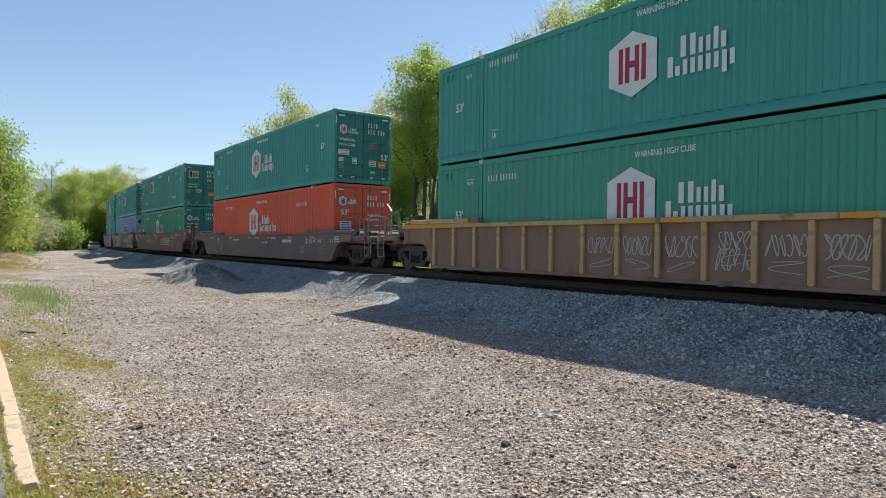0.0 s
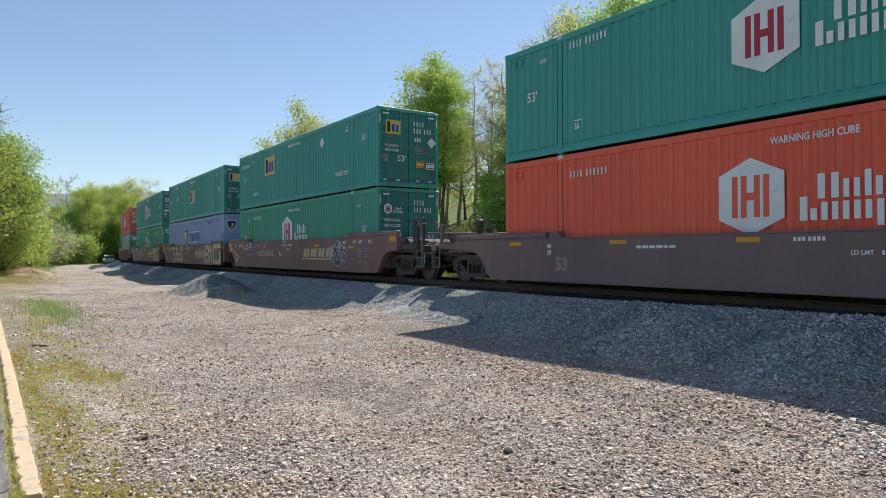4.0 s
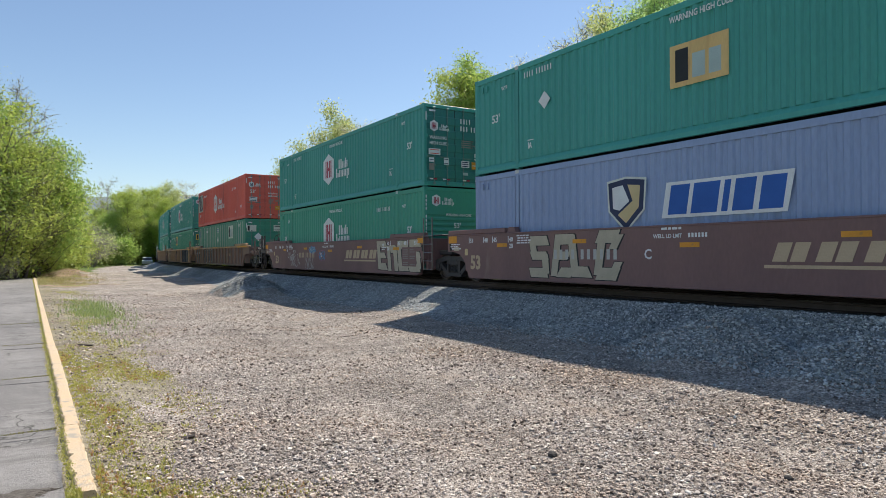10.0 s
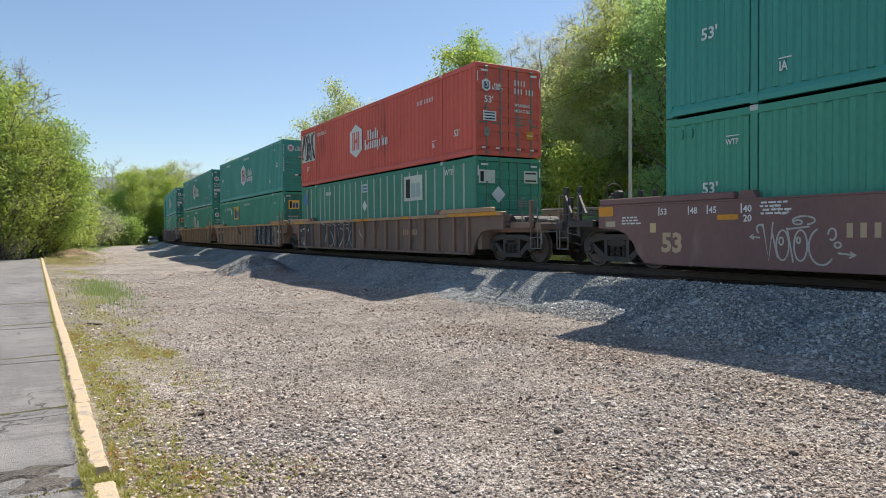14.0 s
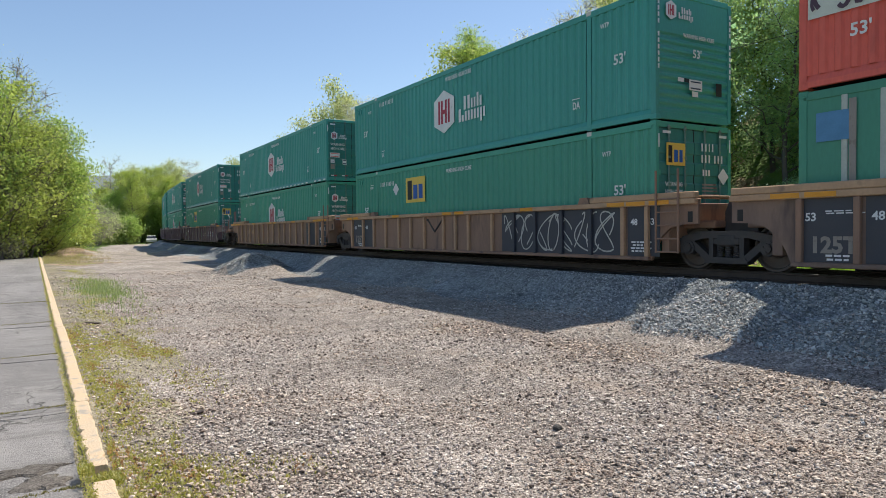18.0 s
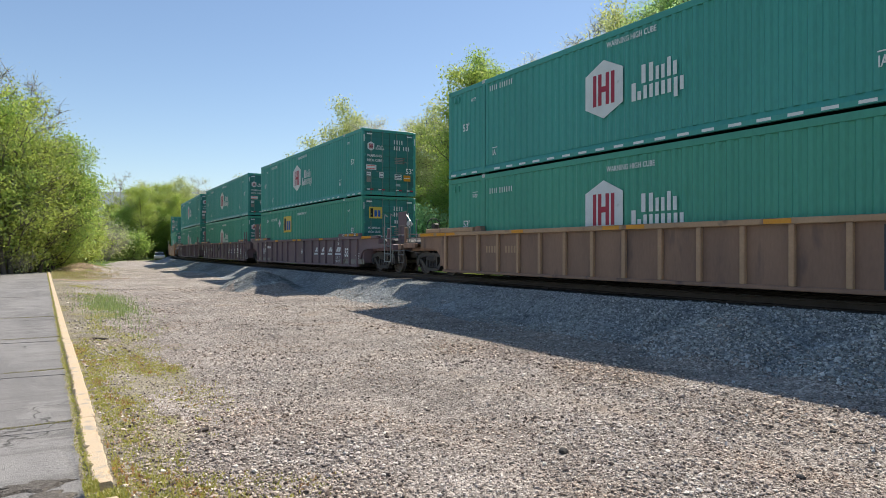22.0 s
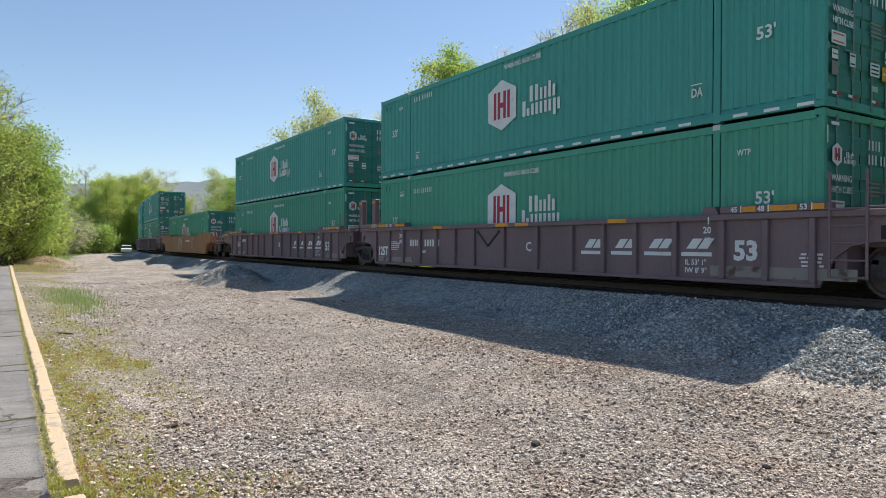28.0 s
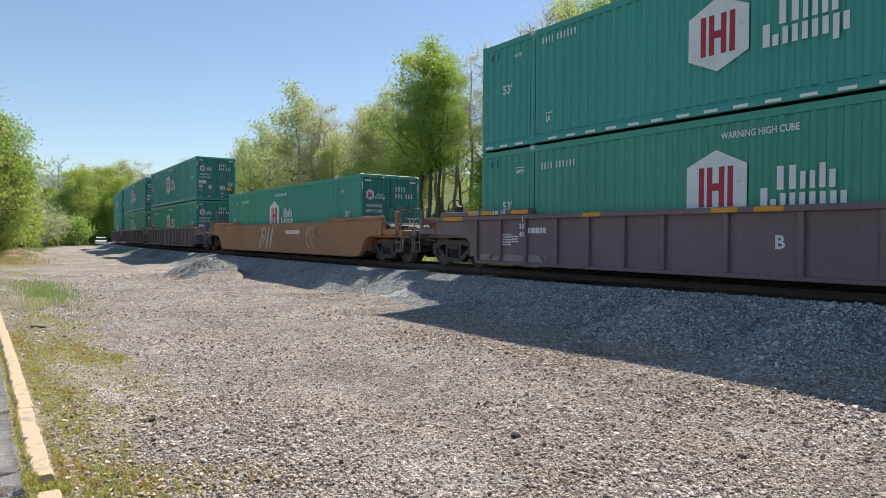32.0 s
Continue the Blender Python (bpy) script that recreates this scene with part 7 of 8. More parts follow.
def leaf_cloud(tips, rng, per, spread, size):
    """Small folded leaves round the twigs' ends."""
    c = np.repeat(np.array(tips), per, 0)
    n = len(c)
    d = rng.normal(size=(n, 3))
    c = c + d * spread * np.array([1, 1, 0.75])
    a = rng.normal(size=(n, 3))
    a /= np.linalg.norm(a, axis=1)[:, None]
    b = np.cross(a, rng.normal(size=(n, 3)))
    b /= np.linalg.norm(b, axis=1)[:, None]
    s = (size * 1.15 * rng.uniform(0.6, 1.3, n))[:, None]
    v = np.stack([c - a * s, c + a * s * 0.5 - b * s * 0.6, c + a * s * 0.7 + b * s * 0.6], 1).reshape(-1, 3)
    f = np.arange(3 * n).reshape(n, 3)
    return v, f


def tree(name, label, seed, height, spread, leaf, bark, per=16, size=0.16, trunk_r=0.17, low=0.25, limbs=16, twigs=7, clump=0.45, stems=1):
    rng = random.Random(seed)
    nr = np.random.default_rng(seed)
    vs, fs, tips = [], [], []
    for st in range(stems):
        lean = Vector((rng.uniform(-0.15, 0.15), rng.uniform(-0.15, 0.15), 0)) * (0.45 if stems == 1 else 1 + stems * 0.6)
        p0 = Vector((rng.uniform(-0.5, 0.5), rng.uniform(-0.5, 0.5), 0)) * (stems - 1) * 0.6
        hgt = height * (1 if st == 0 else rng.uniform(0.65, 0.95))
        pts = [p0 + Vector((0, 0, -0.3))]
        n = 9
        for i in range(1, n + 1):
            u = i / n
            pts.append(p0 + lean * hgt * u + Vector((rng.uniform(-0.16, 0.16), rng.uniform(-0.16, 0.16), hgt * u)))
        tube(vs, fs, pts, [trunk_r * (1.25 if i == 0 else 1 - 0.93 * i / n) + 0.012 for i in range(n + 1)], 8)
        tips.append(tuple(pts[-1]))
        for k in range(limbs):
            u = low + (0.97 - low) * (k + rng.random()) / limbs
            i = min(n - 1, int(u * n))
            o = pts[i].lerp(pts[i + 1], u * n - i)
            ang = k * 2.4 + rng.uniform(-0.5, 0.5)
            reach = spread * (1.05 - 0.75 * abs(u - low - 0.15) / (1 - low)) * rng.uniform(0.6, 1.15)
            rise = rng.uniform(0.35, 0.95)
            d = Vector((math.cos(ang), math.sin(ang), rise)).normalized()
            q = [o]
            m = 5
            for j in range(1, m + 1):
                q.append(o + d * reach * j / m + Vector((rng.uniform(-1, 1), rng.uniform(-1, 1), rng.uniform(-0.6, 0.9))) * 0.07 * reach)
            r0 = trunk_r * 0.42 * (1.05 - u)
            tube(vs, fs, q, [r0 * (1 - 0.85 * j / m) + 0.008 for j in range(m + 1)], 5)
            for w in range(twigs):
                uu = 0.3 + 0.7 * (w + rng.random()) / twigs
                jj = min(m - 1, int(uu * m))
                a = q[jj].lerp(q[jj + 1], uu * m - jj)
                e = Vector((rng.gauss(0, 1), rng.gauss(0, 1), rng.gauss(0.5, 0.7))).normalized() * reach * rng.uniform(0.2, 0.48)
                mid = a + e * 0.5 + Vector((rng.uniform(-1, 1), rng.uniform(-1, 1), rng.uniform(-1, 1))) * 0.06 * reach
                tw = 1.7 if bark is GREYBARK else 1.0
                tube(vs, fs, [a, mid, a + e], [0.016 * tw, 0.011 * tw, 0.005 * tw], 3)
                tips += [tuple(a + e), tuple(mid.lerp(a + e, 0.5)), tuple(mid)]
                if bark is GREYBARK:
                    for _ in range(2):
                        g = a + e * rng.uniform(0.3, 0.95)
                        tube(vs, fs, [g, g + Vector((rng.gauss(0, 1), rng.gauss(0, 1), rng.gauss(0.6, 0.6))).normalized() * rng.uniform(0.4, 0.9)], [0.012, 0.005], 3)
    thing = tagged(new(name), label, "tree" if height > 4 else "shrub")
    part("trunk", raw_mesh("trunk", vs, fs, bark, True), None, thing)
    if per:
        v, f = leaf_cloud(tips, nr, per, clump, size)
        part("crown", raw_mesh("crown", v, f, leaf), None, thing)
    return thing


def stand(proto, p, yaw, scale=1.0, sink=0.15):
    """A copy of a tree at a place on the ground."""
    o = copy_thing(proto, pose(p.x, p.y, ground_z(p) - sink, 0, 0, yaw))
    o.scale = (scale, scale, scale * random.uniform(0.94, 1.08))
    return o


def build_trees():
    P = {}
    P["a"] = tree("tree", "tall spring tree in fresh green leaf on the slope", 1, 13.5, 3.6, LEAF_W, BARK, per=38, size=0.088, clump=0.42)
    P["b"] = tree("tree", "slender tree in pale fresh green leaf", 2, 15, 3.0, LEAF_A, BARK, per=36, size=0.088, low=0.3, clump=0.42)
    P["c"] = tree("tree", "dense mid-green deciduous tree on the slope", 3, 12, 4.2, LEAF_S, BARK, per=40, size=0.09, low=0.18, clump=0.45)
    P["d"] = tree("tree", "tree with budding grey-tan twigs", 4, 13, 4.0, LEAF_E, GREYBARK, per=11, size=0.055, clump=0.45, twigs=9)
    P["e"] = tree("tree", "yellow-green tree in thin spring leaf", 5, 11, 3.8, LEAF_C, BARK, per=36, size=0.088, clump=0.42)
    P["f"] = tree("tree", "dark tree trunk with thin mid-green crown", 6, 14, 3.4, LEAF_S, BARK, per=34, size=0.09, low=0.3, trunk_r=0.22, clump=0.42)
    P["bare"] = tree("tree", "bare grey-branched tree without leaves", 7, 12, 4.0, LEAF_D, GREYBARK, per=3, size=0.05, twigs=10, limbs=18)
    P["g"] = tree("tree", "feathery pale yellow-green tree in young leaf", 14, 12, 4.4, LEAF_D, BARK, per=30, size=0.105, low=0.12, limbs=18, clump=0.5)
    P["n"] = tree("tree", "leafy woodland tree at the foot of the slope", 15, 13, 4.0, LEAF_W, BARK, per=32, size=0.078, low=0.14, limbs=18, clump=0.42, trunk_r=0.16)
    P["o"] = tree("tree", "tall shady woodland tree with mid-green leaves", 16, 15, 4.4, LEAF_S, BARK, per=30, size=0.08, low=0.2, limbs=18, clump=0.42, trunk_r=0.2)
    P["v"] = tree("shrub", "fine-leaved woodland shrub in mid-green", 17, 3.0, 2.0, LEAF_S, BARK, per=26, size=0.075, trunk_r=0.04, low=0.05, limbs=10, twigs=5, clump=0.34, stems=3)
    P["l"] = tree("tree", "bushy yellow-green tree leafed to the ground", 12, 9.5, 4.4, LEAF_C, BARK, per=26, size=0.088, low=0.06, limbs=20, twigs=8, clump=0.36, stems=2, trunk_r=0.12)
    P["m"] = tree("tree", "bushy fresh green tree leafed to the ground", 13, 9.0, 4.2, LEAF_A, BARK, per=26, size=0.088, low=0.06, limbs=20, twigs=8, clump=0.36, stems=2, trunk_r=0.12)
    P["s"] = tree("shrub", "leafy yellow-green shrub at the lot's edge", 8, 3.2, 1.9, LEAF_C, BARK, per=18, size=0.095, trunk_r=0.04, low=0.05, limbs=10, twigs=5, clump=0.34, stems=3)
    P["t"] = tree("shrub", "bushy green shrub in fresh spring leaf", 9, 2.8, 1.9, LEAF_A, BARK, per=18, size=0.095, trunk_r=0.04, low=0.05, limbs=10, twigs=5, clump=0.34, stems=3)
    P["u"] = tree("shrub", "dark green undergrowth bush on the slope", 10, 2.4, 2.0, LEAF_S, BARK, per=16, size=0.105, trunk_r=0.04, low=0.05, limbs=9, twigs=5, clump=0.36, stems=3)
    P["w"] = tree("tree", "dark-branched tree with few leaves before the thicket", 19, 9.5, 3.6, LEAF_C, BARK, per=5, size=0.075, low=0.1, limbs=20, twigs=9, stems=2, trunk_r=0.11, clump=0.3)
    P["x"] = tree("shrub", "leafless brown brush with thin twigs", 11, 2.6, 1.7, LEAF_D, GREYBARK, per=3, size=0.07, trunk_r=0.03, low=0.05, limbs=12, twigs=6, stems=3)
    rng = random.Random(21)
    random.seed(5)
    # the wood on the slope behind the track: rows by offset from the rails
    for row, (off, step, kinds) in enumerate(((9.9, 3.4, "tuuus"), (12.4, 4.2, "uuuum"), (15.0, 4.3, "abfm"), (19.0, 4.6, "bafc"), (24.0, 6.0, "cba"))):
        s = 24.0 - row
        while s < (98 if row < 4 else 36):
            clear = row < 3 and 25 < s < 39
            if not clear and not (row == 0 and rng.random() < 0.2):
                p = track(s + rng.uniform(-1.3, 1.3), off + rng.uniform(-1.2, 1.4))
                k = rng.choice(kinds)
                az = math.degrees(math.atan2(-p.x, p.y))
                if row > 1 and az > -10.5:
                    k = rng.choice(("d", "bare", "d", "bare") if az < -1.5 else ("g", "d", "m", "d"))
                elif row > 1 and az > -13:
                    k = "g"
                sc = rng.uniform(0.8, 1.05) * (0.8 if k not in "tusx" else 1.15) * (0.92 if s > 60 else 1)
                stand(P[k], p, rng.uniform(0, 360), sc)
            s += step * rng.uniform(0.8, 1.2)
    # the nearer wood, seen through the gaps between the cars
    for off, step, kinds, k0 in ((11.0, 2.9, "vvv", 0.55), (13.6, 3.2, "vvv", 0.5), (16.6, 4.3, "non", 0.9), (20.5, 4.6, "nno", 0.95), (25.0, 4.0, "on", 0.9), (18.8, 3.6, "vvt", 0.9), (30.0, 3.6, "vtn", 0.9)):
        s = 3.0
        while s < 25:
            p = track(s + rng.uniform(-1.0, 1.0), off + rng.uniform(-1.2, 1.2))
            stand(P[rng.choice(kinds)], p, rng.uniform(0, 360), rng.uniform(0.85, 1.1) * k0)
            s += step * rng.uniform(0.8, 1.2)
    # marked trees on the skyline
    for az, r, k, sc in ((1.9, 46, "b", 0.9), (2.6, 46.5, "e", 0.98), (1.0, 46.5, "b", 0.8), (-0.4, 50, "bare", 0.8), (-1.9, 52, "d", 0.82), (-3.4, 50, "bare", 0.84), (-5.6, 49, "d", 0.86), (-8.4, 47, "bare", 0.96), (-9.6, 50, "bare", 0.98), (0.6, 55, "d", 0.8), (-8.0, 44, "d", 0.95), (-4.8, 47, "d", 0.85), (-6.5, 46, "d", 0.88), (-10, 42, "g", 0.9), (11.2, 63, "d", 0.92), (13.5, 68, "d", 0.85), (8.2, 60, "d", 0.8), (12.0, 64, "d", 0.82), (10.4, 66, "d", 0.86), (6.2, 57, "g", 0.9), (-14.8, 38, "a", 0.95), (-17, 36, "c", 0.95),
                         (16.5, 78, "g", 0.85), (14.8, 74, "g", 0.9), (9.8, 62, "g", 0.7), (7.0, 58, "d", 0.8), (4.2, 55, "bare", 0.85), (-14.6, 38, "n", 0.9), (-9.3, 37, "s", 1.15), (-12.4, 39, "s", 1.2), (-15.4, 34, "n", 0.85), (-14.2, 43, "o", 0.8), (-9.4, 47, "g", 0.85), (-14, 41, "b", 0.95), (-15, 38, "n", 0.95), (12.4, 66, "g", 1.0), (18.2, 84, "e", 0.85), (19.5, 90, "m", 0.9), (20.6, 96, "g", 0.8)):
        stand(P[k], spot(az, r), rng.uniform(0, 360), sc)
    # fresh green trees behind the clearing, young ones and low shrubs in it
    for az, r, k, sc in ((-4.8, 43, "e", 0.5), (-6.4, 41, "g", 0.72), (-8.0, 40, "e", 0.7), (-9.6, 39, "g", 0.76), (-11.2, 39, "e", 0.84), (-12.6, 40, "n", 0.75), (-7.2, 45, "g", 0.7), (-10.2, 45, "e", 0.8), (-5.6, 46, "g", 0.76), (-11.8, 45, "g", 0.95),
                         (-6.0, 39, "t", 1.0), (-8.8, 41, "v", 0.8), (-10.5, 41, "v", 0.8), (-7.4, 41, "v", 0.9), (-12.0, 38, "v", 0.9), (-4.6, 41, "s", 1.2), (-9.2, 36.5, "g", 0.42), (-7.4, 41, "t", 0.8), (-11.6, 36, "s", 0.9), (-5.2, 44, "s", 0.9), (-12.6, 40, "e", 0.5), (-8.2, 33, "v", 0.5)):
        stand(P[k], spot(az, r), rng.uniform(0, 360), sc)
    # thicket at the end of the platform
    for az, r, k, sc in ((38.6, 61, "l", 1.28), (41, 56, "m", 1.2), (37.2, 62, "bare", 1.12), (36.7, 61, "l", 1.1), (39.6, 59, "l", 1.3), (35.6, 63, "m", 1.06), (34.8, 66, "l", 0.92), (35.9, 63, "bare", 1.08), (38.4, 62, "bare", 1.2), (37.0, 67, "m", 1.25), (35.2, 70, "l", 1.1), (39.5, 66, "bare", 1.35), (34.4, 69, "l", 0.78), (33.5, 77, "l", 0.62), (32.7, 84, "l", 0.5),
                         (40.4, 66, "m", 1.2), (37.9, 70, "m", 1.2), (44, 54, "m", 1.2), (37.4, 57.5, "w", 1.05), (36.3, 59, "w", 0.9), (38.8, 56, "w", 1.15), (40.2, 54, "w", 1.1), (35.2, 62, "w", 0.75), (36.6, 58, "w", 1.2), (35.7, 60, "w", 1.0), (37.8, 56, "w", 1.3)):
        stand(P[k], spot(az, r), rng.uniform(0, 360), sc)
    for i in range(16):
        az = 33.6 + i * 0.55
        r = 59 + max(0, 37 - az) * 5.0 + rng.uniform(-2.0, 3)
        stand(P[rng.choice("sstsx")], spot(az, r), rng.uniform(0, 360), rng.uniform(0.9, 1.4))
    # trees and bushes where the lane bends away
    for az, r, k, sc in ((30.2, 138, "m", 1.1), (28.9, 140, "e", 1.2), (29.6, 148, "e", 1.25), (27.4, 148, "e", 1.3), (26.6, 150, "g", 1.2), (25.6, 152, "g", 1.25), (24.5, 156, "d", 1.2), (28.2, 150, "g", 1.25), (31.9, 132, "x", 2.6), (31.2, 136, "x", 2.4), (32.4, 126, "x", 2.0), (26.3, 142, "e", 1.1), (23.5, 158, "e", 1.0), (22.4, 160, "d", 1.0),
                         (21.0, 158, "e", 1.0), (30.9, 128, "t", 1.4), (29.8, 126, "t", 1.5), (32.9, 112, "s", 1.5), (26.9, 146, "m", 1.1), (27.6, 156, "m", 1.15), (27.8, 148, "t", 1.7), (27.0, 150, "t", 1.7), (28.5, 146, "t", 1.6), (26.2, 150, "t", 1.8), (30.5, 143, "bare", 1.25), (31.5, 120, "x", 2.2), (32.1, 112, "x", 2.0), (31.0, 142, "e", 0.9), (20, 160, "l", 1.0), (18.6, 160, "e", 1.0)):
        stand(P[k], spot(az, r), rng.uniform(0, 360), sc)
    for o in P.values():
        for c in (*o.children_recursive, o):
            bpy.data.objects.remove(c)


build_trees()


# ---- far hill ----
def build_hill():
    n = 120
    vs, fs = [], []
    for i in range(n + 1):
        az = 70 - 110 * i / n
        h = 186 + 18 * math.sin(i * 0.11 + 1.2) + 9 * math.sin(i * 0.37) + 3 * math.sin(i * 1.3)
        for r, z in ((1700, -5), (1950, h * 0.55), (2250, h), (2700, h * 0.7)):
            p = spot(az, r, z + (2.2 * math.sin(i * 3.1 + r) if z > 0 else 0))
            vs.append(tuple(p))
    for i in range(n):
        for k in range(3):
            a = i * 4 + k
            fs.append((a, a + 1, a + 5, a + 4))
    # the ridge looks hazy only through its painted blue-grey
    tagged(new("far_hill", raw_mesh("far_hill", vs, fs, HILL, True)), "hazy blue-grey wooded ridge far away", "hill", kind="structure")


build_hill()


# ---- pole and wires behind the track ----
def build_pole():
    p = place(17.0, 16.00)
    z = ground_z(p)
    thing = tagged(new("utility_pole"), "slim weathered grey pole behind the track", "pole")
    thing.matrix_basis = pose(p.x, p.y, z)
    bm = bmesh.new()
    rod(bm, (0, 0, -0.4), (0, 0, 6.74 - z), 0.07, 0.05, n=12)
    part("shaft", bm, POLE, thing)
    bm = bmesh.new()
    rod(bm, (0, 0, 6.74 - z), (0, 0, 6.89 - z), 0.06, 0.03, n=10)
    part("cap", bm, STEELROD, thing)


def wire(a, b, sag, r=0.008):
    n = 20
    pts = [a.lerp(b, i / n) - Vector((0, 0, sag * 4 * (i / n) * (1 - i / n))) for i in range(n + 1)]
    vs, fs = [], []
    tube(vs, fs, pts, [r] * len(pts), 5)
    tagged(new("overhead_wire", raw_mesh("overhead_wire", vs, fs, RUBBER)), "thin dark overhead wire strung along the wood", "wire")


build_pole()
wire(place(17.0, 16.2, 6.6), place(21.0, -22.0, 9.5), 0.6)
wire(place(17.0, 16.2, 6.9), place(30.0, 90.0, 9.5), 1.0)


# ---- parked white car, far down the lane ----
def build_car():
    p = spot(27.6, 134)
    thing = tagged(new("car"), "white car parked far down the lane", "car")
    thing.matrix_basis = pose(p.x, p.y, ground_z(p), 0, 0, 118)
    bm = bmesh.new()
    prism(bm, [(-2.2, 0.35), (-2.25, 0.8), (-1.6, 0.95), (0.9, 0.95), (2.05, 0.78), (2.2, 0.4), (2.1, 0.28), (-2.1, 0.28)], -0.88, 0.88)
    part("body", bm, CARWHITE, thing)
    bm = bmesh.new()
    prism(bm, [(-1.5, 0.95), (-1.0, 1.4), (0.2, 1.44), (0.95, 0.95)], -0.74, 0.74)
    part("cabin", bm, GLASS, thing)
    bm = bmesh.new()
    prism(bm, [(-1.05, 1.4), (-0.95, 1.47), (0.15, 1.5), (0.25, 1.43)], -0.76, 0.76)
    part("roof", bm, CARWHITE, thing)
    for x in (-1.35, 1.35):
        for y in (-0.8, 0.8):
            bm = bmesh.new()
            lathe(bm, [(-0.1, 0.2), (-0.1, 0.31), (0.1, 0.31), (0.1, 0.2)], 14)
            part("wheel", bm, RUBBER, thing, at=(x, y, 0.31))


build_car()


# ---- loose stones, chips and weeds ----
ICO = np.array([(0, 1, 1.618), (0, -1, 1.618), (0, 1, -1.618), (0, -1, -1.618), (1, 1.618, 0), (-1, 1.618, 0), (1, -1.618, 0), (-1, -1.618, 0), (1.618, 0, 1), (-1.618, 0, 1), (1.618, 0, -1), (-1.618, 0, -1)]) / 1.9
ICO_F = np.array([(0, 1, 8), (0, 8, 4), (0, 4, 5), (0, 5, 9), (0, 9, 1), (1, 6, 8), (8, 6, 10), (8, 10, 4), (4, 10, 2), (4, 2, 5), (5, 2, 11), (5, 11, 9), (9, 11, 7), (9, 7, 1), (1, 7, 6), (3, 6, 7), (3, 7, 11), (3, 11, 2), (3, 2, 10), (3, 10, 6)])
OCT = np.array([(1, 0, 0.1), (0, 1, -0.1), (-1, 0, 0.1), (0, -1, -0.1), (0.1, 0, 0.9), (0, 0.1, -0.9)])
OCT_F = np.array([(0, 1, 4), (1, 2, 4), (2, 3, 4), (3, 0, 4), (1, 0, 5), (2, 1, 5), (3, 2, 5), (0, 3, 5)])


def pebbles(lat, s, size, rng, fine=True, flat=1.0):
    """Corners and faces of many small broken stones that lie on the ground."""
    n = len(lat)
    base, tri = (ICO, ICO_F) if fine else (OCT, OCT_F)
    k = len(base)
    x, y = DX * s + NX * lat, DY * s + NY * lat
    ts, off = track_coords(x, y)
    z = ground_height(ts, off, lat)
    v = base[None] * rng.uniform(0.65, 1.25, (n, k, 1)) * rng.uniform(0.6, 1.3, (n, 1, 3))
    q = rng.normal(size=(n, 4))
    q /= np.linalg.norm(q, axis=1)[:, None]
    a, b, c, d = q.T
    R = np.stack([1 - 2 * (c * c + d * d), 2 * (b * c - a * d), 2 * (b * d + a * c), 2 * (b * c + a * d), 1 - 2 * (b * b + d * d), 2 * (c * d - a * b), 2 * (b * d - a * c), 2 * (c * d + a * b), 1 - 2 * (b * b + c * c)], 1).reshape(n, 3, 3)
    v = np.einsum("nij,nkj->nki", R, v)
    v[:, :, 2] *= flat
    v = v * size[:, None, None] * 0.5
    v[:, :, 0] += x[:, None]
    v[:, :, 1] += y[:, None]
    v[:, :, 2] += (z + size * 0.3)[:, None]
    f = tri[None] + (np.arange(n) * k)[:, None, None]
    return v.reshape(-1, 3), f.reshape(-1, 3)


